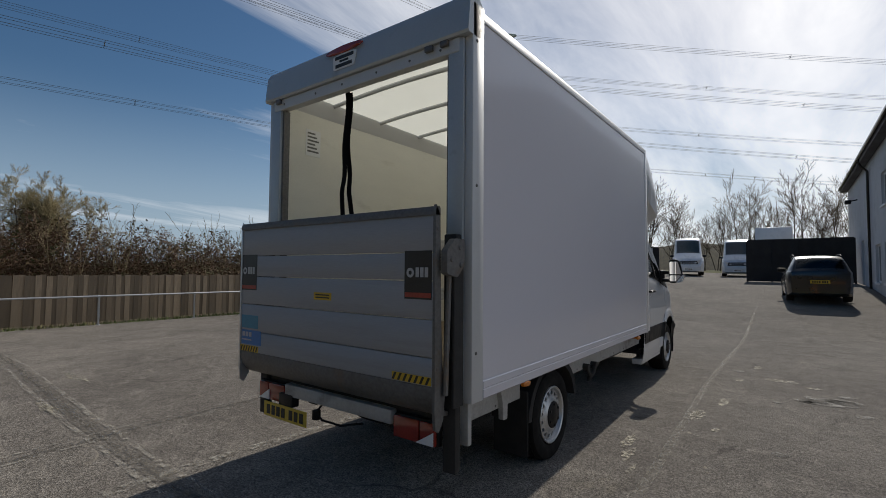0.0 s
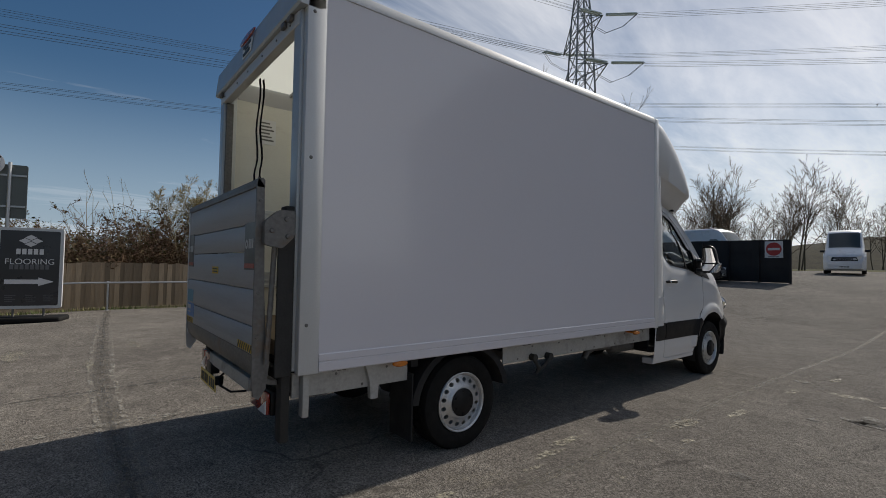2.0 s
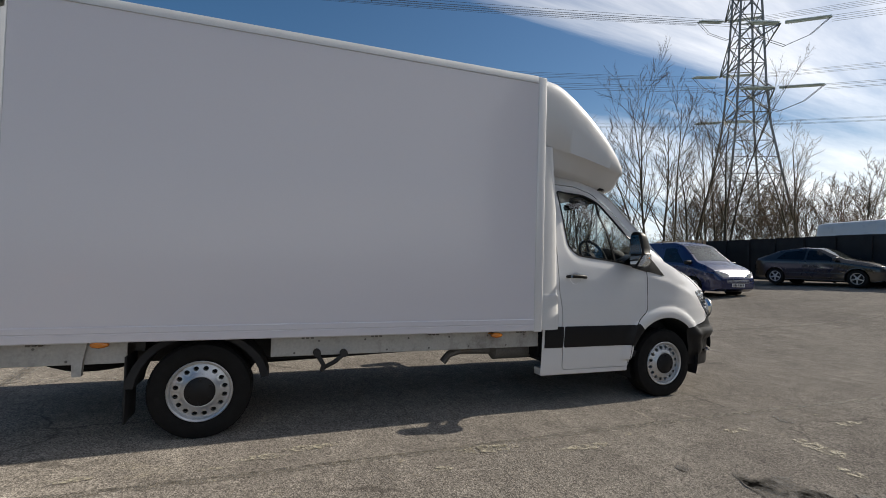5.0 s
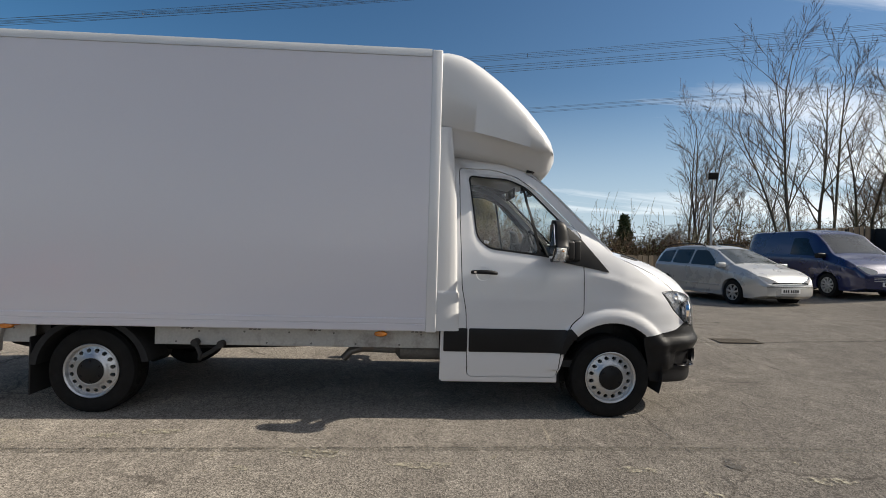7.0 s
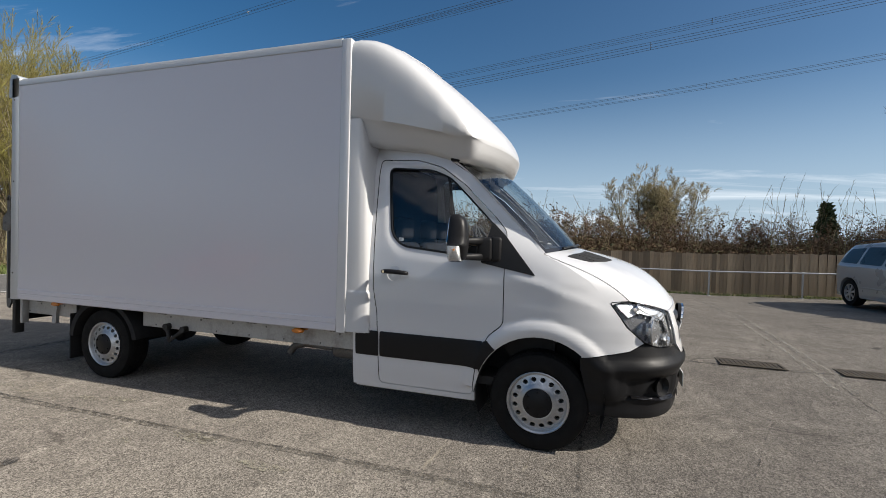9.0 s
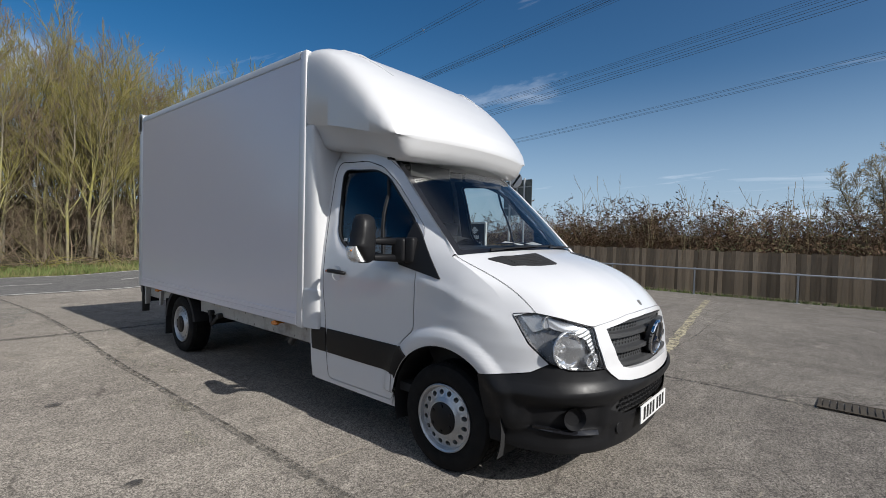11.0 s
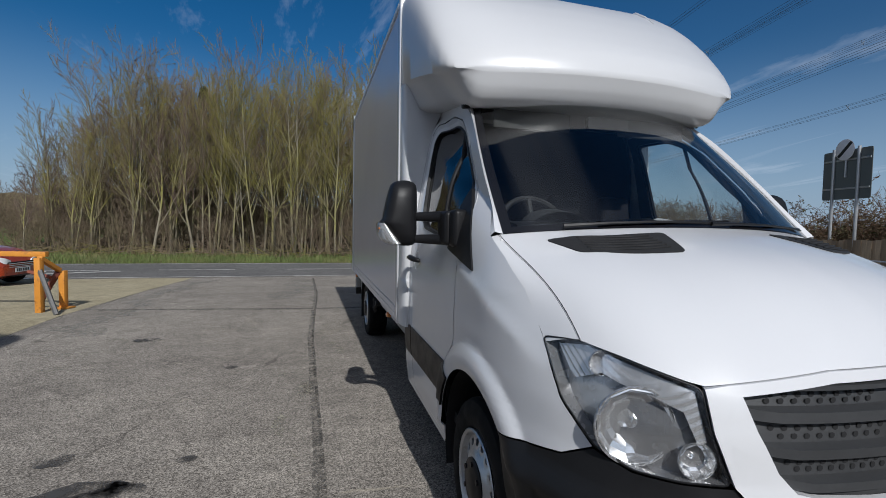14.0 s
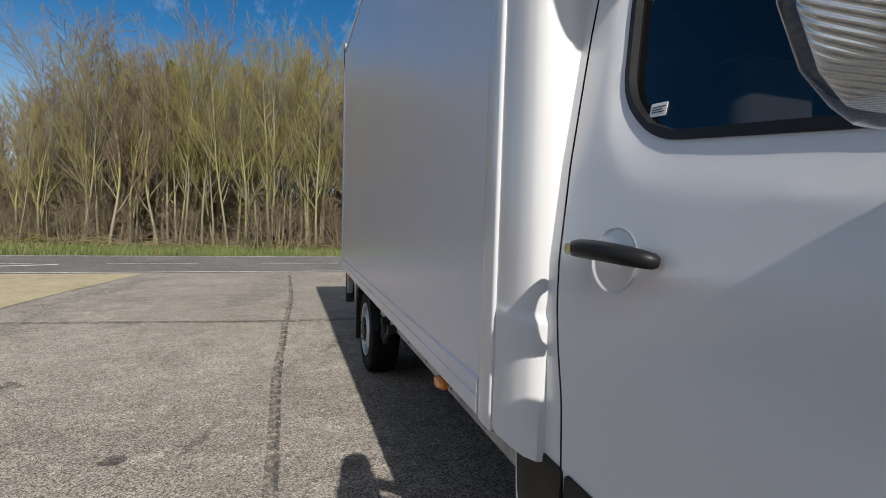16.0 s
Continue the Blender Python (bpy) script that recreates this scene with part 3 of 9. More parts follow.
for y in (-6.3, 4.60, 7.25, 11.6, 18.4):
    ribbon("joint", JOINT, [(x, y + 0.05 * math.sin(x)) for x in steps(-12, 6.4 if y > 0 else 12, 1.5)], 0.022, 0.0045, "dark filled joint between slabs", 0.007)
CROSS = [(-11.5, -1.60), (-7.3, -1.85), (-2.8, -2.06), (1.5, -2.00), (5.2, -2.6)]
ribbon("seam_band", SEAM, CROSS, 0.13, 0.0038, "broad rubbed seam between slabs", 0.006)
ribbon("joint", JOINT, CROSS, 0.035, 0.0046, "dark filled joint between slabs", 0.007)
for dy in (-0.10, 0.10):
    ribbon("painted_line", PAINT_PALE, [(x, y + dy) for x, y in CROSS[1:4]], 0.05, 0.006, "pale scuffed edge of a joint", 0.012)
for dy in (-0.09, 0.09):
    ribbon("painted_line", PAINT_PALE, [(-9.6, 7.28 + dy), (-6.0, 7.25 + dy), (-1.6, 7.2 + dy)], 0.06, 0.006, "pale scuffed edge of a joint", 0.012)
ribbon("painted_line", PAINT_YEL, [(-10.0, 3.75), (-5.2, 4.36), (-2.7, 4.64), (-1.6, 4.62)], 0.13, 0.006, "worn yellow bay line", 0.012)
ribbon("painted_line", PAINT_PALE, [(-1.35, -9.0), (-1.2, -3.0), (-1.1, -0.6), (-1.0, 1.5)], 0.10, 0.006, "worn pale bay line", 0.012)
ribbon("painted_line", FLAKES, [(1.66, -3.0), (1.70, 0.5), (1.74, 4.0), (1.85, 7.5)], 0.15, 0.006, "flaking yellow line along a joint", 0.02)
for dx in (-0.085, 0.09):
    ribbon("painted_line", PAINT_PALE, [(-2.25 + dx, -9.0), (-2.25 + dx, 4.6)], 0.035, 0.006, "pale scuffed edge of a joint", 0.006)
ribbon("painted_line", FLAKES, [(1.88, -3.2), (1.95, 1.6)], 0.15, 0.0065, "flaking yellow line along a joint", 0.02)
ribbon("painted_line", PAINT_PALE, [(2.0, -8.6), (2.1, -3.4)], 0.5, 0.006, "pale scuffed band", 0.2)
ribbon("painted_line", PAINT_PALE, [(4.6, -8.8), (4.5, -0.5)], 0.35, 0.006, "pale scuffed band", 0.2)
ribbon("crack", JOINT, [(-1.4, 5.6), (-0.4, 6.2), (0.8, 5.7)], 0.013, 0.0042, "", 0.06)
ribbon("crack", JOINT, [(-2.1, 4.1), (-4.0, 4.25), (-6.1, 4.45), (-8.0, 4.1)], 0.013, 0.0042, "", 0.05)
# road markings
for y, w in ((-10.2, 0.10), (-15.95, 0.10)):
    ribbon("edge_line", LINE, [(-60, y), (-20, y), (0, y), (20, y), (60, y)], w, 0.009, "white road edge line", 0.0)
for k in range(-12, 14):
    ribbon("centre_line", LINE, [(k * 4.5, -13.1), (k * 4.5 + 2.6, -13.1)], 0.10, 0.009, "white centre line dash", 0.0)
for k in range(4):
    ribbon("hatching", LINE, [(8.2 + k * 2.2, -12.7), (10.0 + k * 2.2, -11.8)], 0.22, 0.0095, "white hatched road marking", 0.0)
ribbon("kerb_stone", CONCRETE, [(-40, -9.92), (-14, -9.92)], 0.14, 0.03, "low kerb beside the road", 0.0)
# drain gratings in the joint
GRATE = surface("rusty_grate", (0.085, 0.070, 0.052), 0.75, 0.6, vary=0.3, scale=8, bump=0.1)
for y0, y1 in ((6.15, 6.85), (7.40, 8.10)):
    gr_ = thing("drain_grate", pose(-2.35, (y0 + y1) / 2, level(-2.35, y0) + 0.004), "rusty slotted drain grate set in the yard", "drain grate")
    h = (y1 - y0) / 2
    bm = bmesh.new()
    for a, b, c, d in ((-0.17, 0.17, -h, -h + 0.03), (-0.17, 0.17, h - 0.03, h), (-0.17, -0.14, -h + 0.03, h - 0.03), (0.14, 0.17, -h + 0.03, h - 0.03)):
        box(bm, a, b, c, d, 0, 0.008)
    part("grate_frame", bm, GRATE, gr_, smooth=0)
    n = int((y1 - y0) / 0.055)
    for k in range(n):
        bm = bmesh.new(); y = -h + 0.04 + k * (2 * h - 0.08) / n
        box(bm, -0.139, 0.139, y, y + 0.040, 0, 0.007)
        part("grate_bar", bm, GRATE, gr_, smooth=0)
# oil stains
OIL = worn_paint("oil_stain", (0.06, 0.056, 0.052), (0.40, 0.62), 5.0)
for x, y, r in ((3.54, -0.13, 0.16), (2.80, 3.46, 0.30), (2.97, 3.54, 0.20), (2.63, 3.41, 0.16), (3.1, 2.94, 0.12), (2.4, 1.2, 0.07), (2.9, 6.0, 0.08), (2.35, 3.1, 0.06), (1.82, 4.84, 0.10), (3.01, 3.84, 0.09)):
    rnd = random.Random(int(x * 100 + y))
    bm = bmesh.new()
    vs = [bm.verts.new((x + r * (0.8 + 0.35 * rnd.random()) * math.cos(a), y + r * 0.75 * (0.8 + 0.35 * rnd.random()) * math.sin(a), level(x, y) + 0.007)) for a in (2 * math.pi * k / 18 for k in range(18))]
    bm.faces.new(vs)
    tagged(finish("oil_stain", bm, OIL), "dark oil stain soaked into the asphalt", kind="structure")
# pale flakes of old paint and scuffs
PATCH = worn_paint("flaked_pale_paint", (0.31, 0.285, 0.22), (0.45, 0.64), 22.0)
for x, y, rx, ry in ((2.36, 4.42, 0.20, 0.10), (2.70, 4.15, 0.12, 0.05), (1.32, 0.76, 0.05, 0.2), (1.70, 2.0, 0.06, 0.22), (-3.4, -2.15, 0.35, 0.06), (-4.6, -2.9, 0.5, 0.12), (-3.6, -3.4, 0.3, 0.08), (-3.0, 5.3, 0.3, 0.06), (1.40, 0.45, 0.05, 0.17), (1.66, 1.95, 0.05, 0.20), (1.50, 0.15, 0.03, 0.12), (1.44, -0.6, 0.04, 0.14), (4.13, 0.36, 0.40, 0.045), (3.90, -0.27, 0.13, 0.06), (4.0, 0.95, 0.18, 0.04), (4.87, -1.1, 0.16, 0.05), (1.90, 1.55, 0.04, 0.07), (2.6, -1.5, 0.3, 0.04), (3.2, -2.05, 0.22, 0.035), (1.85, 2.7, 0.05, 0.22), (1.90, 4.1, 0.045, 0.17), (2.05, 5.3, 0.06, 0.2), (2.6, 6.3, 0.12, 0.05), (3.9, 8.6, 0.22, 0.07), (3.2, 10.5, 0.3, 0.06), (-3.9, -3.2, 0.3, 0.10), (-5.2, -4.0, 0.35, 0.09), (-4.6, -1.6, 0.4, 0.07)):
    rnd = random.Random(int(x * 170 + y * 31))
    bm = bmesh.new()
    vs = [bm.verts.new((x + rx * rnd.uniform(0.6, 1.2) * math.cos(a), y + ry * rnd.uniform(0.6, 1.2) * math.sin(a), level(x, y) + 0.0075)) for a in (2 * math.pi * k / 22 for k in range(22))]
    bm.faces.new(vs)
    tagged(finish("paint_patch", bm, PATCH), "flaked remains of pale yellow paint on asphalt", kind="structure")

# ---- the white box van: rear axle at the origin, nose towards +y ----
VAN = thing("box_van", pose(0, 0, 0), "white high-roofed box van with raised tail lift, parked in the yard", "box van")

SIDE_X = [(0.25, 0.930), (0.45, 0.955), (0.75, 0.970), (1.0, 0.973), (1.2, 0.966), (1.41, 0.942), (1.7, 0.895), (2.0, 0.838), (2.15, 0.798), (2.27, 0.735)]
# plan of the body from the middle of the nose round to the back of the cab
PLAN = [(0.0, 5.345), (0.22, 5.335), (0.42, 5.305), (0.60, 5.25), (0.74, 5.165), (0.835, 5.06), (0.895, 4.93), (0.93, 4.80), (0.953, 4.66), (0.966, 4.50), (0.972, 4.30), (0.973, 4.0), (0.973, 3.4), (0.973, 2.8)]
_pl = [spline(PLAN, k / 260) for k in range(261)]
_ps = [0.0]
for _a, _b in zip(_pl, _pl[1:]):
    _ps.append(_ps[-1] + (_b - _a).length)
_px, _py = [p[0] for p in _pl], [p[1] for p in _pl]
LEAN = [(0.24, -0.075), (0.30, -0.035), (0.40, -0.008), (0.55, 0.0), (0.68, 0.004), (0.74, -0.004), (0.80, -0.016), (0.9, -0.022), (1.0, -0.045), (1.1, -0.085), (1.2, -0.14)]


def s_of(y):
    """How far round the plan a place on the side lies."""
    return float(np.interp(-y, [-q for q in _py], _ps))


def shell(s, z, d=0.0):
    """A point on the cab's lower body: s runs round the plan from the middle of the nose, z is height."""
    a = min(abs(s), _ps[-1])
    x, y = float(np.interp(a, _ps, _px)), float(np.interp(a, _ps, _py))
    a0, a1 = max(a - 0.01, 0.0), min(a + 0.01, _ps[-1])
    t = Vector((float(np.interp(a1, _ps, _px)) - float(np.interp(a0, _ps, _px)), float(np.interp(a1, _ps, _py)) - float(np.interp(a0, _ps, _py)))).normalized()
    if a < 0.005:
        t = Vector((1, 0))
    w = min(1.0, max(0.0, (y - 4.40) / 0.72))
    w = w * w * (3 - 2 * w)
    side_on = w < 0.5 and z > 1.36
    o = w * lerp(LEAN, z) + (1 - w) * (lerp(SIDE_X, z) - 0.973) + d
    if z > 1.06:
        y0 = 4.1 - max(0.0, z - 1.2) * 1.4
        k = min(1.0, (z - 1.06) / 0.20)
        o -= (0.05 * k * k * (3 - 2 * k) + 0.55 * max(0.0, z - 1.2)) * max(0.0, y - y0) ** 2 * (1 - w)
    # raised lip over the front wheel
    r = math.hypot(y - 4.325, z - 0.37)
    if z > 0.4 and w < 0.99:
        o += 0.026 * max(0.0, 1 - (abs(r - 0.495) / 0.075) ** 2)
    # swage from the mirror mount down to the lamp
    if 4.02 < y < 4.86 and 0.85 < z < 1.36:
        line = 1.245 - 0.235 * ((y - 4.08) / 0.72) ** 1.25 if y > 4.08 else 1.245
        fade = min(1.0, (y - 4.02) / 0.16, (4.86 - y) / 0.22)
        q = (line - z) / 0.14
        o += fade * fade * (3 - 2 * fade) * (0.0085 * (1 - q) ** 2 if 0 <= q < 1 else 0.0085 * max(0.0, 1 + (line - z) / 0.05) if q < 0 else 0.0)
    x, y = x - t.y * o, y + t.x * o
    if side_on:
        # the doors and pillars stay outside the windscreen's edge
        x = max(x, lerp([(1.36, 0.84), (1.41, 0.853), (1.67, 0.835), (1.92, 0.797), (2.105, 0.760), (2.3, 0.74)], z) + d)
    return (math.copysign(x, s) if s else 0.0, y, z)


def flank(y, z, d=0.0, s=1):
    return shell(s * s_of(y), z, d)


nose = shell


def mirror_pair(name, build, material, parent, label="", smooth=35.0):
    """The same part on both sides; build(bm, s) with s = 1 for the driver's side, -1 for the other."""
    made = []
    for s in (1, -1):
        bm = bmesh.new()
        build(bm, s)
        bmesh.ops.recalc_face_normals(bm, faces=bm.faces[:])
        made.append(part(name, bm, material, parent, label, smooth))
    return made


# --- cargo box ---
BX, BY0, BY1, BZ0, BZ1 = 1.02, -1.30, 2.80, 0.735, 3.06
bm = bmesh.new(); box(bm, -0.985, 0.985, BY0 + 0.02, BY1 - 0.02, 0.76, 0.86)
cargo = part("cargo_floor", bm, PLY, VAN, "worn plywood load floor", 0)
for s in (1, -1):
    bm = bmesh.new(); box(bm, s * 0.992, s * BX, BY0 + 0.06, BY1 - 0.05, BZ0 + 0.02, BZ1 - 0.03, 0.004, 1)
    panel = part("side_panel", bm, GRP, VAN, "flat white side panel", 0)
    bm = bmesh.new(); box(bm, s * 0.985, s * 0.9915, BY0 + 0.06, BY1 - 0.05, 0.862, BZ1 - 0.08)
    part("inner_lining", bm, CREAM, panel, "cream inner wall lining", 0)
    # rails and corner posts round the panel
    bm = bmesh.new(); box(bm, s * 0.97, s * (BX + 0.006), BY0 - 0.012, BY0 + 0.112, BZ0 - 0.01, BZ1 + 0.03, 0.006)
    post = part("rear_corner_post", bm, ALU_PALE, VAN, "pale aluminium corner post")
    for z in (1.01, 1.99, 2.86):
        bm = bmesh.new(); lathe(bm, [(0.0, 0.006), (0.007, 0.005), (0.011, 0.001), (0.011, -0.002)], 10, Matrix.Translation((s * (BX + 0.006), BY0 + 0.03, z)) @ pose(0, 0, 0, 0, 90 * s, 0))
        part("rivet", bm, STEEL, post)
    bm = bmesh.new(); box(bm, s * 0.97, s * (BX + 0.006), BY1 - 0.085, BY1 + 0.004, BZ0 - 0.015, BZ1 + 0.005, 0.010, 3)
    part("front_corner_post", bm, WHITE, VAN)
    bm = bmesh.new()
    prism(bm, [(s * 0.96, BZ1 + 0.012), (s * 0.99, BZ1 + 0.022), (s * (BX - 0.004), BZ1 + 0.012), (s * (BX + 0.007), BZ1 - 0.012), (s * (BX + 0.007), BZ1 - 0.055), (s * (BX - 0.002), BZ1 - 0.058), (s * 0.96, BZ1 - 0.058)], lambda u, v, w: (u, w, v), BY0 + 0.1005, BY1 - 0.0855)
    part("roof_rail", bm, ALU_PALE, VAN)
    bm = bmesh.new()
    prism(bm, [(s * 0.97, BZ0 - 0.005), (s * (BX + 0.002), BZ0 - 0.005), (s * (BX + 0.008), BZ0 + 0.002), (s * (BX + 0.008), BZ0 + 0.050), (s * (BX + 0.004), BZ0 + 0.053), (s * (BX + 0.004), BZ0 + 0.058), (s * (BX + 0.008), BZ0 + 0.061), (s * (BX + 0.008), BZ0 + 0.098), (s * (BX + 0.002), BZ0 + 0.104), (s * 0.97, BZ0 + 0.104)], lambda u, v, w: (u, w, v), BY0 + 0.1125, BY1 - 0.086)
    part("bottom_rail", bm, GRP, VAN, "white ribbed bottom rail")
    # inner rail below the roof
    bm = bmesh.new(); prism(bm, [(s * 0.984, 2.90), (s * 0.984, 2.99), (s * 0.93, 3.03), (s * 0.945, 2.985)], lambda u, v, w: (u, w, v), BY0 + 0.12, BY1 - 0.06)
    part("inner_rail", bm, WHITE, VAN)
bm = bmesh.new(); box(bm, -1.0, 1.0, BY1 - 0.045, BY1 - 0.005, BZ0, BZ1 - 0.03)
part("front_wall", bm, GRP, VAN, "white front wall of the load box", 0)
bm = bmesh.new(); box(bm, -0.98, 0.98, BY1 - 0.06, BY1 - 0.049, 0.865, BZ1 - 0.06)
part("inner_lining", bm, CREAM, VAN, "cream inner wall lining", 0)
GRP_ROOF = translucent("translucent_roof", (0.82, 0.82, 0.72), 0.62)
bm = bmesh.new()
net(bm, lambda u, v: (u, v, BZ1 - 0.004 + 0.035 * (1 - (u / 0.97) ** 2)), 12, 8, -0.965, 0.965, BY0 + 0.02, BY1 - 0.02)
part("roof_sheet", bm, GRP_ROOF, VAN, "translucent pale roof sheet")
for y in (-0.70, -0.08, 0.54, 1.16, 1.78, 2.4):
    bm = bmesh.new()
    tube(bm, [(x, y, BZ1 - 0.032 + 0.035 * (1 - (x / 0.97) ** 2)) for x in (-0.955, -0.6, -0.3, 0, 0.3, 0.6, 0.955)], 0.019, 8)
    part("roof_bow", bm, ALU_PALE, VAN)

# --- rear opening ---
bm = bmesh.new()
prism(bm, [(BY0 - 0.055, 2.885), (BY0 - 0.065, 2.90), (BY0 - 0.045, 3.09), (BY0 - 0.02, 3.135), (BY0 + 0.06, 3.12), (BY0 + 0.099, 3.085), (BY0 + 0.099, 2.90), (BY0 + 0.06, 2.885)], lambda u, v, w: (w, u, v), -1.026, 1.026)
header = part("rear_header", bm, FRAME_GREY, VAN, "grey painted header over the rear opening")
bm = bmesh.new(); box(bm, -0.94, 0.94, BY0 - 0.035, BY0 + 0.03, 2.80, 2.884, 0.004, 1)
rail = part("shutter_rail", bm, ALU_PALE, VAN)
for x in (-0.8, -0.4, -0.1, 0.25, 0.55, 0.8):
    bm = bmesh.new(); lathe(bm, [(0.0, 0.007), (0.006, 0.005), (0.009, 0.0)], 8, Matrix.Translation((x, BY0 - 0.035, 2.84)) @ pose(0, 0, 0, 90, 0, 0))
    part("bolt", bm, STEEL, rail)
for x in (-0.86, 0.72, 0.84):
    bm = bmesh.new(); box(bm, x - 0.03, x + 0.03, BY0 - 0.06, BY0 - 0.036, 2.845, 2.884, 0.006)
    part("hinge_block", bm, STEEL, rail)
for s in (1, -1):
    bm = bmesh.new(); box(bm, s * 0.855, s * 0.969, BY0 - 0.03, BY0 + 0.06, 0.74, 2.884, 0.008)
    part("rear_post", bm, FRAME_GREY, VAN, "grey painted rear post")
    bm = bmesh.new(); box(bm, s * 0.835, s * 0.8545, BY0 - 0.01, BY0 + 0.05, 0.86, 2.80, 0.003, 1)
    part("shutter_track", bm, STEEL, VAN)
bm = bmesh.new()
lathe(bm, [(0.0, 0.012), (0.16, 0.012), (0.19, 0.008), (0.20, 0.0)], 24, Matrix.Translation((-0.06, BY0 - 0.056, 3.085)) @ pose(0, 0, 0, 86, 0, 0) @ Matrix.Diagonal((1, 0.14, 1, 1)))
part("marker_lens", bm, RED, header, "long red high-level lamp")
bm = bmesh.new()
prism(bm, rounded([(-0.175, 3.045), (-0.12, 3.055), (0.02, 3.055), (0.075, 3.045), (0.06, 2.94), (-0.16, 2.94)], 0.012), lambda u, v, w: (u, BY0 - 0.066 + (v - 2.9) * 0.08 - w, v), 0.0, 0.004)
badge = part("maker_plate", bm, PLATE_W, header, "small white maker's plate with worn lettering")
for z, h, w in ((3.028, 0.024, 0.19), (2.998, 0.014, 0.09), (2.965, 0.024, 0.17)):
    bm = bmesh.new(); box(bm, -0.05 - w / 2, -0.05 + w / 2, BY0 - 0.074 + (z - 2.9) * 0.08, BY0 - 0.0705 + (z - 2.9) * 0.08, z - h / 2, z + h / 2)
    part("lettering_bar", bm, INK, badge, smooth=0)
# pull strap hanging in the opening
bm = bmesh.new()
for off in (0.0, 0.028):
    ps = [(-0.155, 2.83), (-0.165, 2.5), (-0.185 + off, 2.2), (-0.19 + off * 2, 2.0), (-0.20 + off * 3.5, 1.62)]
    rows_ = []
    for k in range(17):
        p = spline(ps, k / 16)
        rows_.append([bm.verts.new((p.x + dx, BY0 + 0.07 + off + 0.01 * math.sin(k), p.y)) for dx in (-0.025, 0.025)])
    for a, b in zip(rows_, rows_[1:]):
        bm.faces.new((a[0], a[1], b[1], b[0]))
bmesh.ops.solidify(bm, geom=bm.faces[:], thickness=0.003)
part("pull_strap", bm, CLOTH, VAN, "black webbing pull strap")
# ribbed lashing rails along the inner walls
for s in (1, -1):
    for z in (1.20, 1.80):
        bm = bmesh.new()
        prism(bm, [(s * 0.9848, z - 0.075), (s * 0.972, z - 0.07), (s * 0.972, z - 0.045), (s * 0.978, z - 0.04), (s * 0.978, z - 0.012), (s * 0.972, z - 0.008), (s * 0.972, z + 0.008), (s * 0.978, z + 0.012), (s * 0.978, z + 0.04), (s * 0.972, z + 0.045), (s * 0.972, z + 0.07), (s * 0.9848, z + 0.075)], lambda u, v, w: (u, w, v), BY0 + 0.13, BY1 - 0.07)
        part("lashing_rail", bm, ALU_PALE, VAN, "ribbed lashing rail", 20)
# notices on the inner wall
bm = bmesh.new(); box(bm, -0.984, -0.981, -0.98, -0.82, 2.52, 2.76)
notice = part("notice", bm, PLATE_W, VAN, "faded white loading notice", 0)
for k in range(6):
    bm = bmesh.new(); box(bm, -0.9808, -0.9795, -0.965, -0.84 - 0.02 * (k % 3), 2.555 + k * 0.033, 2.570 + k * 0.033)
    part("lettering_bar", bm, STEEL, notice, smooth=0)

# --- tail lift ---
LY = -1.53
lift = new("tail_lift"); lift.parent = VAN; lift["label"] = "grey aluminium tail lift folded upright"
PX0, PX1 = -1.03, 0.935
edges = [0.845, 1.005, 1.215, 1.43, 1.59, 1.80]
for a, b in zip(edges, edges[1:]):
    bm = bmesh.new()
    t = 0.028
    prism(bm, [(LY, a + 0.003), (LY - 0.004, a + 0.009), (LY - 0.004, b - 0.009), (LY, b - 0.003), (LY + t, b - 0.003), (LY + t, a + 0.003)], lambda u, v, w: (w, u, v), PX0 + 0.012, PX1 - 0.012)
    part("plank", bm, PLATFORM, lift)
bm = bmesh.new()
prism(bm, [(LY - 0.012, 1.797), (LY - 0.014, 1.82), (LY - 0.004, 1.845), (LY + 0.02, 1.85), (LY + 0.032, 1.835), (LY + 0.032, 1.797)], lambda u, v, w: (w, u, v), PX0, PX1)
part("platform_nose", bm, STEEL, lift, "scuffed bare edge of the platform")
for x in (PX0, PX1 - 0.018):
    bm = bmesh.new()
    prism(bm, [(LY - 0.01, 0.72), (LY - 0.012, 1.80), (LY - 0.004, 1.855), (LY + 0.03, 1.80), (LY + 0.045, 1.2), (LY + 0.06, 0.95), (LY + 0.085, 0.80), (LY + 0.07, 0.66), (LY + 0.03, 0.60), (LY, 0.62)], lambda u, v, w: (w, u, v), x, x + 0.018)
    part("platform_side", bm, STEEL if x > 0 else ALU, lift)
    for z in (0.95, 1.2, 1.5, 1.72):
        bm = bmesh.new(); lathe(bm, [(0.0, 0.006), (0.010, 0.004), (0.012, 0.0)], 8, Matrix.Translation((x + (0.018 if x > 0 else 0), LY + 0.012, z)) @ pose(0, 0, 0, 0, 90 if x > 0 else -90, 0))
        part("bolt", bm, STEEL, lift)
bm = bmesh.new()
prism(bm, [(LY - 0.002, 0.846), (LY - 0.006, 0.80), (LY + 0.01, 0.745), (LY + 0.045, 0.70), (LY + 0.09, 0.672), (LY + 0.14, 0.665), (LY + 0.14, 0.69), (LY + 0.095, 0.70), (LY + 0.06, 0.725), (LY + 0.035, 0.765), (LY + 0.028, 0.846)], lambda u, v, w: (w, u, v), PX0 + 0.02, PX1 - 0.02)
part("platform_heel", bm, STEEL, lift, "dull curved heel of the platform", 50)
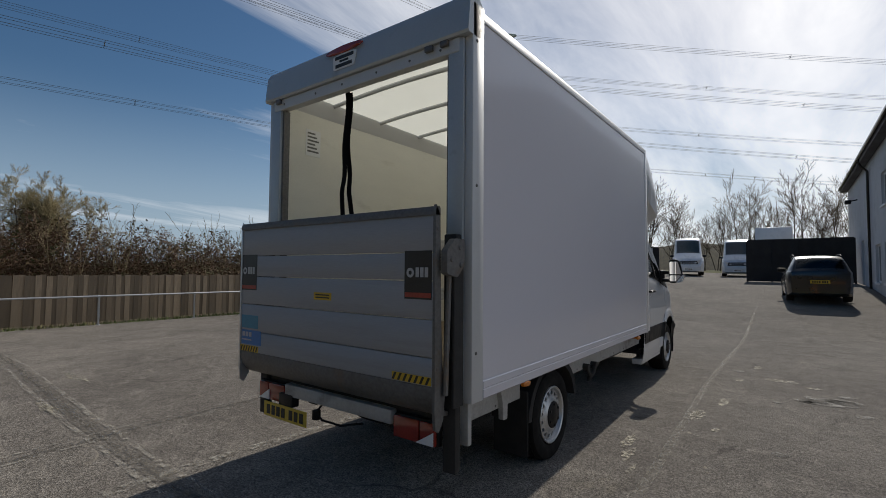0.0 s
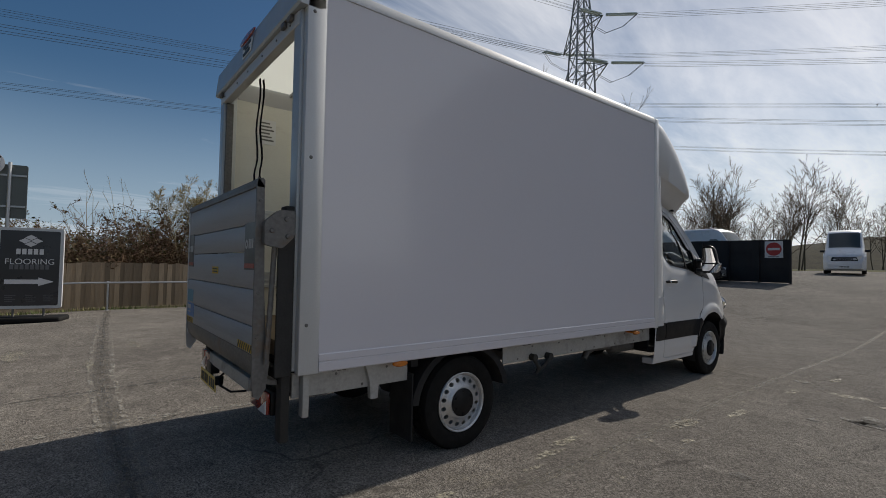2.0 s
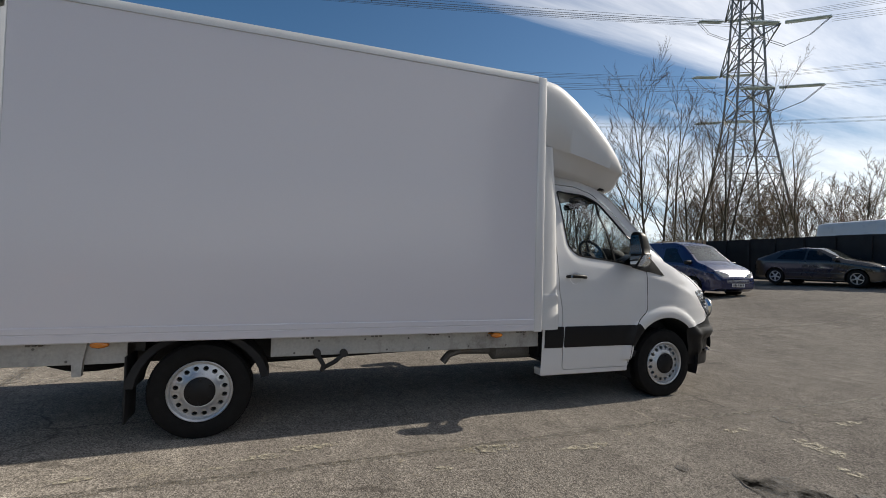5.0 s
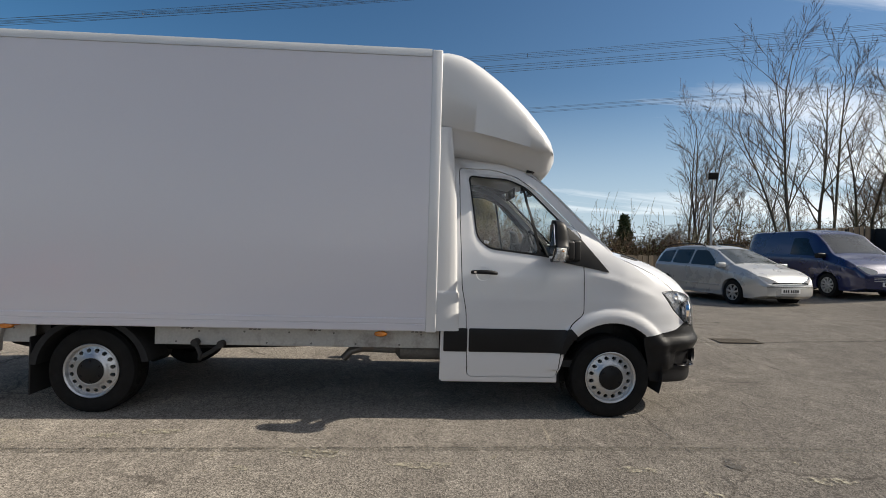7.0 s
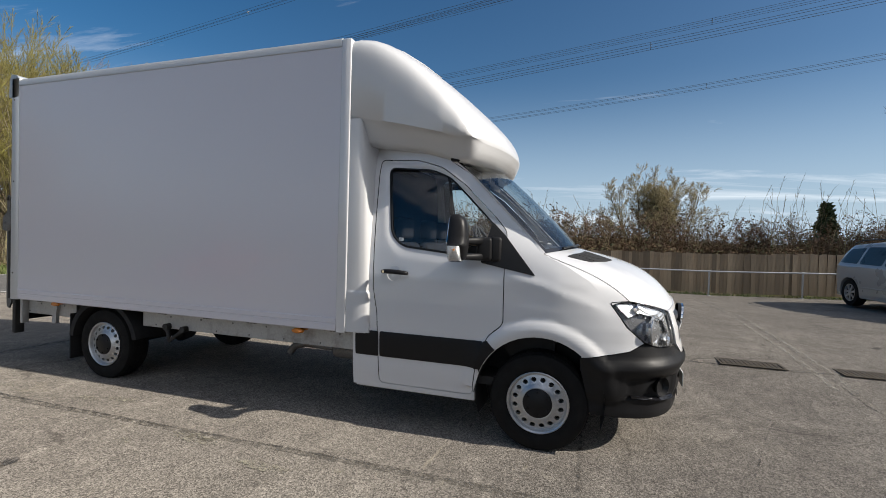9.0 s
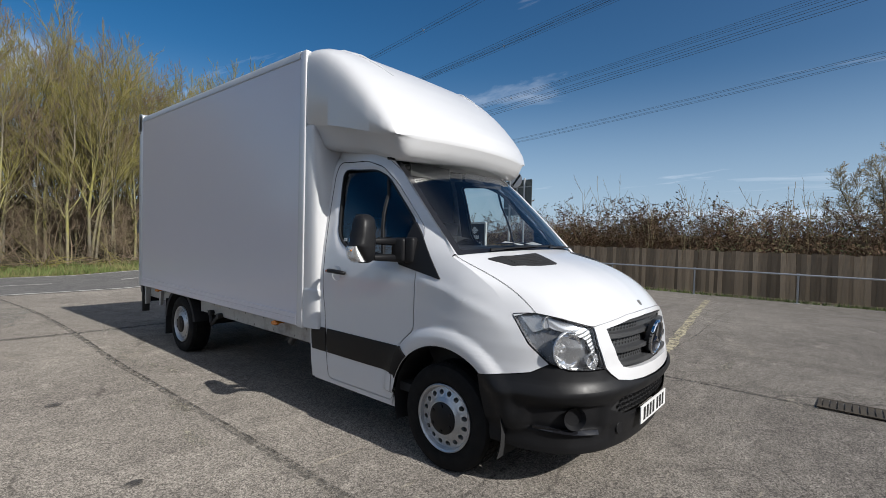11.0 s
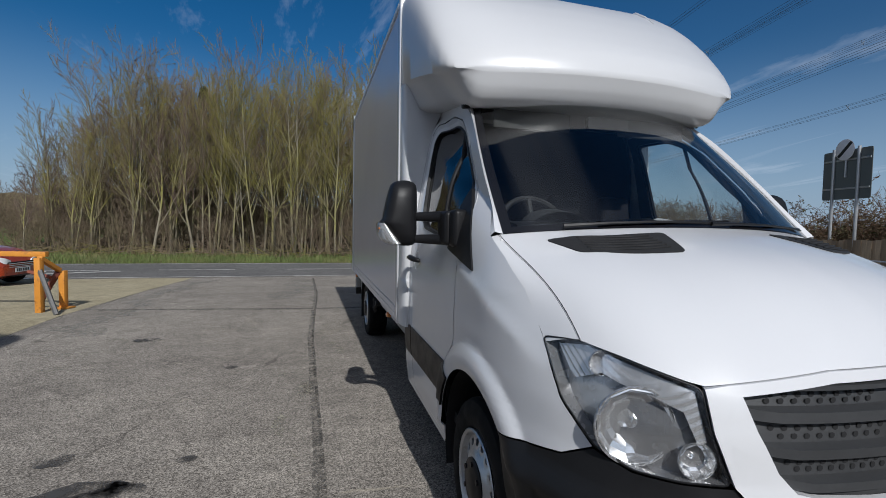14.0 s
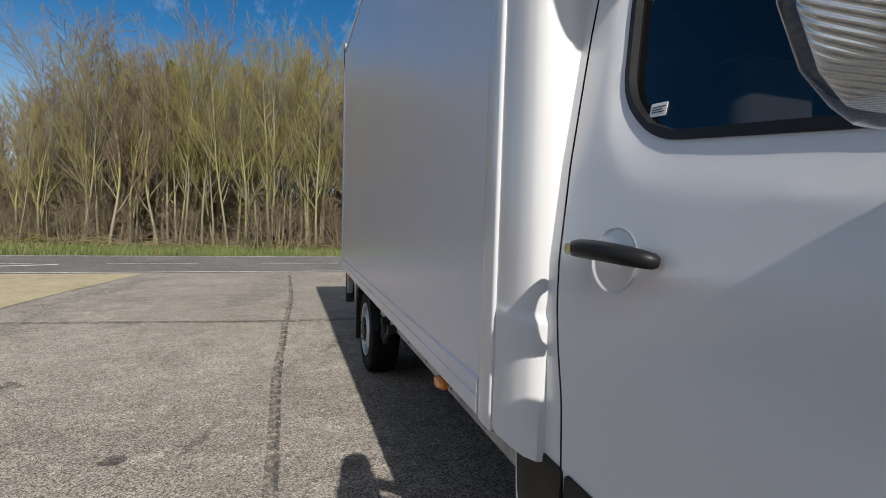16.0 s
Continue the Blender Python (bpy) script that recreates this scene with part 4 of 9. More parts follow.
for s in (1, -1):
    bm = bmesh.new(); box(bm, s * 0.875, s * 0.965, LY + 0.145, LY + 0.198, 0.34, 1.70, 0.008)
    box(bm, s * 0.966, s * 0.985, LY + 0.10, LY + 0.195, 0.72, 1.66, 0.004, 1)
    part("lift_column", bm, UNDER, lift, "grimy steel lift column")
    bm = bmesh.new()
    prism(bm, rounded([(LY + 0.02, 1.47), (LY + 0.02, 1.60), (LY + 0.10, 1.67), (LY + 0.19, 1.67), (LY + 0.19, 1.52), (LY + 0.12, 1.45)], 0.015), lambda u, v, w: (w, u, v), s * 0.95, s * 0.992)
    br = part("hinge_bracket", bm, STEEL, lift, "worn alloy hinge bracket")
    for y, z in ((LY + 0.06, 1.55), (LY + 0.14, 1.62), (LY + 0.15, 1.52)):
        bm = bmesh.new(); lathe(bm, [(0.0, 0.010), (0.012, 0.008), (0.016, 0.0)], 8, Matrix.Translation((s * 0.992, y, z)) @ pose(0, 0, 0, 0, 90 * s, 0))
        part("bolt", bm, STEEL, br)
    bm = bmesh.new(); tube(bm, [(s * 0.955, LY + 0.06, 0.80), (s * 0.955, LY + 0.09, 1.5)], 0.016, 8)
    part("chain_rod", bm, STEEL, lift)
# stickers on the platform
def sticker(name, x0, x1, z0, z1, material, parent, label="", lift_by=0.0):
    b = bmesh.new(); box(b, x0, x1, LY - 0.0062 - lift_by, LY - 0.0045 - lift_by, z0, z1)
    return part(name, b, material, parent, label, 0)


STK_BLACK = surface("black_sticker", (0.02, 0.018, 0.018), 0.35, vary=0.3, scale=8)
STK_RED = surface("red_sticker", (0.35, 0.05, 0.03), 0.4, vary=0.3, scale=12)
STK_BLUE = surface("blue_sticker", (0.03, 0.16, 0.42), 0.35, vary=0.2, scale=10)
STK_TEAL = surface("teal_sticker", (0.05, 0.22, 0.32), 0.4, vary=0.2, scale=10)
STK_WHITE = surface("white_sticker", (0.42, 0.42, 0.42), 0.4, vary=0.1, scale=10)
STK_YEL = surface("yellow_sticker", (0.60, 0.38, 0.02), 0.5, vary=0.2, scale=14)
for x0, x1 in ((0.705, 0.905), (-1.015, -0.81)):
    st = sticker("sticker", x0, x1, 1.325, 1.60, STK_BLACK, lift, "black sticker with red band and pale mark")
    sticker("red_band", x0 + 0.005, x1 - 0.005, 1.335, 1.362, STK_RED, st, lift_by=0.002)
    cx = x0 + 0.045
    b = bmesh.new(); lathe(b, [(0.012, 0.0), (0.028, 0.0)], 20, Matrix.Translation((cx, LY - 0.0085, 1.475)) @ pose(0, 0, 0, 90, 0, 0))
    part("ring_mark", b, STK_WHITE, st, smooth=0)
    for k in range(3):
        sticker("letter_bar", cx + 0.04 + k * 0.033, cx + 0.064 + k * 0.033, 1.45, 1.505, STK_WHITE, st, lift_by=0.002)
st = sticker("sticker", -0.115, 0.065, 1.285, 1.335, STK_YEL, lift, "small yellow warning sticker")
for k in range(2):
    sticker("lettering_bar", -0.095, 0.045, 1.297 + k * 0.018, 1.305 + k * 0.018, INK, st, lift_by=0.002)
sticker("sticker", -1.0, -0.78, 1.03, 1.13, STK_TEAL, lift, "teal sticker, torn at its edge")
st = sticker("sticker", -1.0, -0.735, 0.905, 1.015, STK_BLUE, lift, "blue sticker with white lettering")
for k in range(3):
    sticker("lettering_bar", -0.985 + 0.045 * k, -0.95 + 0.045 * k, 0.965, 1.0, STK_WHITE, st, lift_by=0.002)
sticker("lettering_bar", -0.985, -0.86, 0.935, 0.945, STK_WHITE, st, lift_by=0.002)
for x0, x1, z0, z1 in ((0.615, 0.905, 0.855, 0.90), (-1.01, -0.77, 0.85, 0.895)):
    st = sticker("hazard_tape", x0, x1, z0, z1, STK_YEL, lift, "yellow and black hazard tape")
    n = 7
    for k in range(n):
        b = bmesh.new(); w = (x1 - x0) / n
        prism(b, [(x0 + k * w, z0 + 0.002), (x0 + k * w + w * 0.4, z0 + 0.002), (x0 + k * w + w * 0.9, z1 - 0.002), (x0 + k * w + w * 0.5, z1 - 0.002)], lambda u, v, q: (u, LY - 0.0064 - q, v), 0.0, 0.0015)
        part("stripe", b, INK, st, smooth=0)

# --- rear bumper, lamps, plate ---
bm = bmesh.new(); box(bm, -0.56, 0.52, -1.44, -1.38, 0.545, 0.635, 0.01)
part("under_run_bar", bm, DUSTY, VAN, "dusty pale under-run bar")
bm = bmesh.new(); box(bm, -0.86, 0.86, -1.36, -1.31, 0.57, 0.73, 0.01)
part("rear_beam", bm, UNDER, VAN)
for x0, x1 in ((-0.92, -0.58), (0.52, 0.86)):
    bm = bmesh.new(); box(bm, x0, x1, -1.405, -1.361, 0.47, 0.615, 0.012)
    lamp = part("rear_lamp", bm, BLACK, VAN, "scuffed rear lamp cluster")
    m = x0 + 0.62 * (x1 - x0) if x0 > 0 else x0 + 0.38 * (x1 - x0)
    for a, b, mt, nm in (((x0 + 0.008, m - 0.004, RED, "red_lens"), (m + 0.004, x1 - 0.008, RED, "red_lens")) if x0 > 0 else ((x0 + 0.008, m - 0.004, RED, "red_lens"), (m + 0.004, x1 - 0.008, RED, "red_lens"))):
        bm = bmesh.new(); box(bm, a, b, -1.425, -1.4055, 0.478, 0.607, 0.008)
        part(nm, bm, mt, lamp)
    w0, w1 = (x1 - 0.15, x1 - 0.02) if x0 > 0 else (x0 + 0.02, x0 + 0.15)
    bm = bmesh.new(); prism(bm, [(w0, 0.482), (w1, 0.482), (w1, 0.56), ((w0 + w1) / 2, 0.52)], lambda u, v, w: (u, w, v), -1.432, -1.4255)
    part("white_lens", bm, LENS_WHITE, lamp)
bm = bmesh.new(); box(bm, -0.80, -0.28, -1.452, -1.446, 0.365, 0.475, 0.002, 1)
npl = part("number_plate", bm, YELLOW, VAN, "yellow rear number plate")
for k in range(7):
    x = -0.76 + k * 0.062 + (0.03 if k > 3 else 0)
    bm = bmesh.new(); box(bm, x, x + 0.042, -1.4545, -1.4525, 0.385, 0.455)
    part("character_bar", bm, INK, npl, smooth=0)
bm = bmesh.new(); box(bm, -0.62, -0.46, -1.4455, -1.38, 0.47, 0.56, 0.005)
part("plate_holder", bm, BLACK, VAN)
for s in (1, -1):
    bm = bmesh.new(); box(bm, s * 0.90, s * 0.965, -1.255, -1.215, 0.46, 0.73, 0.006)
    part("drop_leg", bm, DUSTY, VAN, "pale grey drop leg")
    bm = bmesh.new()
    prism(bm, rounded([(-0.83, 0.73), (-0.70, 0.73), (-0.725, 0.60), (-0.73, 0.49), (-0.785, 0.49), (-0.79, 0.60)], 0.01), lambda u, v, w: (w, u, v), s * 0.90, s * 0.935)
    part("body_bracket", bm, DUSTY, VAN, "folded alloy body bracket")
    bm = bmesh.new(); box(bm, s * 0.885, s * 0.90, -1.30, -0.475, 0.565, 0.715, 0.003, 1)
    part("side_rave", bm, DUSTY, VAN, "dusty pale aluminium side rail")
    bm = bmesh.new(); box(bm, s * 0.885, s * 0.90, 0.475, 2.84, 0.565, 0.715, 0.003, 1)
    sill = part("side_rave", bm, DUSTY, VAN, "dusty pale aluminium side rail")
    for k in (0, 1, 2, 3) + tuple(range(10, 22)):
        bm = bmesh.new(); lathe(bm, [(0.0, 0.004), (0.008, 0.003), (0.009, 0.0)], 8, Matrix.Translation((s * 0.9003, -1.2 + k * 0.185, 0.59 + 0.09 * (k % 2))) @ pose(0, 0, 0, 0, 90 * s, 0))
        part("bolt", bm, STEEL, sill)
    for y in (-1.05, 0.7, 1.25, 1.75, 2.6):
        bm = bmesh.new()
        for q in (0, 0.035, 0.07):
            box(bm, s * 0.9005, s * 0.925, y + q, y + q + 0.022, 0.70, 0.735, 0.002, 1)
        part("floor_clip", bm, STEEL, sill)
    # side guard bracket with its two knuckles
    bm = bmesh.new()
    tube(bm, [(s * 0.93, 0.82, 0.585), (s * 0.95, 0.87, 0.50), (s * 0.93, 0.86, 0.45)], 0.018, 8)
    tube(bm, [(s * 0.93, 1.03, 0.575), (s * 0.95, 0.96, 0.52), (s * 0.93, 0.87, 0.47)], 0.018, 8)
    for y, z in ((0.82, 0.59), (1.03, 0.58)):
        lathe(bm, [(0.0, 0.03), (0.03, 0.03), (0.03, -0.03), (0.0, -0.03)], 12, Matrix.Translation((s * 0.925, y, z)) @ pose(0, 0, 0, 0, 90, 0))
    part("guard_bracket", bm, UNDER, VAN)
    for y, z in ((2.35, 0.70), (-0.61, 0.715)):
        bm = bmesh.new(); lathe(bm, [(0.0, 0.03), (0.03, 0.028), (0.042, 0.018), (0.045, 0.0)], 20, Matrix.Translation((s * 1.005, y, z)) @ pose(0, 0, 0, 0, 90 * s, 0) @ Matrix.Diagonal((0.5, 1.25, 1, 1)))
        lathe(bm, [(0.0, 0.0), (0.03, 0.0), (0.03, -0.115)], 12, Matrix.Translation((s * 1.004, y, z)) @ pose(0, 0, 0, 0, 90 * s, 0) @ Matrix.Diagonal((0.4, 1.0, 1, 1)))
        part("side_marker", bm, AMBER, VAN, "amber side marker lamp")
    # rear wheel guard and flap
    bm = bmesh.new()
    prism(bm, [(0.475 * math.cos(a), 0.36 + 0.43 * math.sin(a)) for a in (math.radians(d) for d in range(10, 176, 11))] + [(0.42 * math.cos(a), 0.36 + 0.39 * math.sin(a)) for a in (math.radians(d) for d in range(175, 9, -11))], lambda u, v, w: (w, u, min(v, 0.73)), s * 0.66, s * 0.965)
    part("wheel_guard", bm, DARK, VAN)
    bm = bmesh.new(); box(bm, s * 0.68, s * 0.96, -0.475, -0.462, 0.15, 0.62, 0.003, 1)
    part("mud_flap", bm, DARK, VAN)
# chassis below
for s in (1, -1):
    bm = bmesh.new(); box(bm, s * 0.36, s * 0.45, -1.3, 3.4, 0.48, 0.64)
    part("chassis_rail", bm, UNDER, VAN, smooth=0)
for y in (-1.1, -0.4, 0.6, 1.4, 2.2):
    bm = bmesh.new(); box(bm, -0.88, 0.88, y - 0.03, y + 0.03, 0.645, 0.735)
    part("cross_member", bm, UNDER, VAN, smooth=0)
bm = bmesh.new(); lathe(bm, [(0.0, 0.1), (0.25, 0.1), (0.34, 0.06), (0.35, 0), (0.34, -0.06), (0.25, -0.1), (0, -0.1)], 28, pose(0.1, -0.88, 0.50))
part("spare_wheel", bm, RUBBER, VAN)
bm = bmesh.new(); tube(bm, [(-0.86, 0, 0.345), (0.86, 0, 0.345)], 0.055, 12); lathe(bm, [(0, 0.14), (0.1, 0.12), (0.15, 0), (0.1, -0.12), (0, -0.14)], 16, pose(0, 0, 0.345, 90, 0, 0))
part("rear_axle", bm, UNDER, VAN)
bm = bmesh.new(); tube(bm, [(0, 0, 0.37), (0, 3.2, 0.48)], 0.05, 10)
part("drive_shaft", bm, UNDER, VAN)
bm = bmesh.new(); tube(bm, [(0.62, 1.99, 0.40), (0.62, 2.05, 0.47), (0.62, 2.16, 0.50), (0.62, 2.5, 0.49)], 0.035, 10); tube(bm, [(0.62, 2.46, 0.49), (0.62, 2.5, 0.49), (0.62, 3.1, 0.49), (0.62, 3.14, 0.49)], [0.04, 0.085, 0.085, 0.04], 14)
part("exhaust", bm, STEEL, VAN, "rusty exhaust and silencer")
bm = bmesh.new(); tube(bm, [(-0.15, -1.40, 0.56), (-0.17, -1.45, 0.50), (-0.10, -1.46, 0.46), (0.05, -1.42, 0.44), (0.2, -1.36, 0.47)], 0.008, 6); lathe(bm, [(0, 0.03), (0.03, 0.03), (0.03, -0.03), (0, -0.03)], 10, pose(-0.17, -1.45, 0.48))
part("trailer_cable", bm, RUBBER, VAN)


# --- wheels ---
def van_wheel(y, s, steer=0.0):
    hub = new("wheel"); hub.parent = VAN
    hub.matrix_basis = Matrix.Translation((s * 0.945, y, 0.345)) @ pose(0, 0, 0, 0, 90 * s, 0) @ pose(0, 0, 0, 0, 0, 0)
    b = bmesh.new()
    lathe(b, [(0.215, -0.215), (0.26, -0.232), (0.31, -0.235), (0.338, -0.222), (0.349, -0.20), (0.352, -0.118), (0.349, -0.035), (0.338, -0.012), (0.31, 0.0), (0.27, 0.002), (0.235, -0.006), (0.215, -0.022)], 56)
    tread = bmesh.new()
    for r, z0, z1 in ((0.354, -0.19, -0.155), (0.354, -0.145, -0.09), (0.354, -0.08, -0.045)):
        for k in range(40):
            a0, a1 = 2 * math.pi * k / 40, 2 * math.pi * (k + 0.78) / 40
            q = [tread.verts.new((rr * math.cos(a), rr * math.sin(a), z)) for rr in (0.346, r) for a, z in ((a0, z0), (a1, z0), (a1, z1), (a0, z1))]
            for f in ((4, 5, 6, 7), (0, 1, 5, 4), (1, 2, 6, 5), (2, 3, 7, 6), (3, 0, 4, 7)):
                tread.faces.new([q[i] for i in f])
    part("tyre", b, RUBBER, hub)
    tr_ = part("tread", tread, RUBBER, hub)
    tr_["kind"] = "stuff"
    # rim disc with its ring of round holes
    b = bmesh.new()
    n, per = 16, 8
    lathe(b, [(0.214, -0.05), (0.216, -0.012), (0.222, -0.004), (0.216, 0.001), (0.205, -0.006), (0.196, -0.03)], 64)
    hole_r, ring_r = 0.0165, 0.165
    outer = lambda a: (0.196, -0.03)
    for k in range(n):
        ac = 2 * math.pi * (k + 0.5) / n
        h = [Vector((ring_r * math.cos(ac) + hole_r * math.cos(t), ring_r * math.sin(ac) + hole_r * 1.15 * math.sin(t))) for t in (2 * math.pi * j / 12 for j in range(12))]
        a0, a1 = 2 * math.pi * k / n, 2 * math.pi * (k + 1) / n
        ring = [Vector((r * math.cos(a), r * math.sin(a))) for r, a in ((0.196, a0), (0.196, (3 * a0 + a1) / 4), (0.196, ac), (0.196, (a0 + 3 * a1) / 4), (0.196, a1), (0.135, a1), (0.135, ac), (0.135, a0))]
        lp = [[Vector((p.x, p.y, 0)) for p in ring], [Vector((p.x, p.y, 0)) for p in h]]
        zz = lambda p: -0.030 + 0.016 * max(0.0, min(1.0, (0.196 - p.length) / 0.06))
        vs = [b.verts.new((p.x, p.y, zz(p))) for p in ring + h]
        for tri in tessellate_polygon(lp):
            b.faces.new([vs[i] for i in tri])
        low = [b.verts.new((p.x, p.y, -0.06)) for p in h]
        for j in range(12):
            b.faces.new((vs[8 + j], vs[8 + (j + 1) % 12], low[(j + 1) % 12], low[j]))
    lathe(b, [(0.135, -0.014), (0.125, -0.006), (0.11, 0.002), (0.098, 0.0)], 48)
    bmesh.ops.remove_doubles(b, verts=b.verts[:], dist=1e-4)
    bmesh.ops.recalc_face_normals(b, faces=b.faces[:])
    part("rim", b, RIM, hub, "silver steel rim with round holes", 30)
    b = bmesh.new(); lathe(b, [(0.216, -0.07), (0.0, -0.07)], 32)
    part("brake_shadow", b, DARK, hub)
    b = bmesh.new(); lathe(b, [(0.104, -0.004), (0.104, 0.006), (0.096, 0.012), (0.075, 0.014), (0.055, 0.022), (0.0, 0.026)], 32)
    part("hub_cap", b, BLACK, hub, "black plastic hub cap")
    for k in range(6):
        b = bmesh.new(); a = math.pi / 3 * k; lathe(b, [(0.012, 0.02), (0.012, 0.011)], 6, pose(0.082 * math.cos(a), 0.082 * math.sin(a), 0)); lathe(b, [(0, 0.02), (0.012, 0.02)], 6, pose(0.082 * math.cos(a), 0.082 * math.sin(a), 0))
        part("wheel_bolt", b, BLACK, hub)


for y in (0.0, 4.325):
    for s in (1, -1):
        van_wheel(y, s)

# --- cab body ---
DISH = surface("dished_paint", (0.66, 0.66, 0.67), 0.3, vary=0.03, coat=0.4)
TRIM = surface("grey_cab_trim", (0.055, 0.054, 0.053), 0.8, vary=0.12, scale=8, fine=120)


def ribbed(name, rgb, pitch):
    """Silvered plastic with fine upright ribs."""
    m, n, l, b = nodes_of(name)
    b.inputs["Base Color"].default_value = (*rgb, 1); b.inputs["Metallic"].default_value = 0.75; b.inputs["Roughness"].default_value = 0.2
    tc = n.new("ShaderNodeTexCoord")
    w = n.new("ShaderNodeTexWave"); w.bands_direction = "DIAGONAL"; w.inputs["Scale"].default_value = 1.0 / pitch; w.inputs["Distortion"].default_value = 0.15
    l.new(tc.outputs["Object"], w.inputs["Vector"])
    bp = n.new("ShaderNodeBump"); bp.inputs["Strength"].default_value = 0.8; bp.inputs["Distance"].default_value = 0.0018
    l.new(w.outputs["Fac"], bp.inputs["Height"]); l.new(bp.outputs[0], b.inputs["Normal"])
    return m


REP_RIB = ribbed("repeater_silver", (0.80, 0.79, 0.76), 0.013)
CORNER_RIB = ribbed("corner_reflector_grey", (0.62, 0.62, 0.62), 0.02)
LAMP_RIB = ribbed("ribbed_reflector_silver", (0.80, 0.80, 0.80), 0.026)
ARCH_C, ARCH_R = (4.325, 0.37), 0.452


def arc(c, r, a0, a1, n, ry=None):
    return [(c[0] + r * math.cos(math.radians(a0 + (a1 - a0) * k / n)), c[1] + (ry or r) * math.sin(math.radians(a0 + (a1 - a0) * k / n))) for k in range(n + 1)]


arch = arc(ARCH_C, ARCH_R, 168, 50, 16)
HL = [(1.196, 1.088), (1.04, 1.100), (0.90, 1.074), (0.78, 1.050), (0.668, 1.024), (0.648, 0.92), (0.598, 0.790), (0.72, 0.785), (0.84, 0.790), (0.95, 0.822), (1.075, 0.925)]
to_s = lambda pts: [(s_of(y), z) for y, z in pts]
body_line = to_s([(2.845, 0.31), (3.83, 0.30)] + arch) + [(1.385, 0.708), (1.20, 0.737), (1.06, 0.765), (0.958, 0.818), (1.083, 0.922), (1.202, 1.088)] + to_s([(4.66, 1.225), (4.50, 1.325), (4.33, 1.405), (4.02, 1.725), (3.74, 2.005), (3.56, 2.125), (3.28, 2.215), (3.0, 2.25), (2.845, 2.26)])
door_line = rounded([(2.985, 2.135), (3.30, 2.125), (3.50, 2.065), (3.70, 1.925), (3.95, 1.68), (4.055, 1.56), (4.062, 0.89), (3.955, 0.80), (3.875, 0.62), (3.84, 0.345), (3.082, 0.345), (3.06, 0.90), (3.022, 1.10), (3.0, 1.6)], 0.04, 5)
gap_line = []
_c = Vector((3.5, 1.2))
for i, p in enumerate(door_line):
    a, b = Vector(door_line[i - 1]), Vector(door_line[(i + 1) % len(door_line)])
    t = (b - a).normalized()
    nrm = Vector((-t.y, t.x))
    nrm = nrm if nrm.dot(Vector(p) - _c) > 0 else -nrm
    gap_line.append(tuple(Vector(p) + nrm * 0.007))
window_line = rounded([(3.06, 2.075), (3.42, 2.055), (3.585, 1.985), (3.72, 1.855), (3.92, 1.655), (4.03, 1.535), (4.035, 1.315), (3.70, 1.375), (3.24, 1.425), (3.135, 1.52)], 0.06, 5)

_wl = [Vector(p) for p in window_line]


def door_skin(u, v, d, s):
    """The door's outer skin, pressed in softly round the window."""
    p, near = Vector((u, v)), 1.0
    for a, b in zip(_wl, _wl[1:] + _wl[:1]):
        e = b - a
        k = max(0.0, min(1.0, (p - a).dot(e) / max(e.length_squared, 1e-9)))
        near = min(near, (p - a - e * k).length)
    w = lerp([(1.38, 0.078), (1.50, 0.045), (1.60, 0.036), (2.1, 0.024)], v)
    q = max(0.0, 1 - near / w)
    return flank(u, v, d - 0.011 * min(1.0, q * 1.25), s)


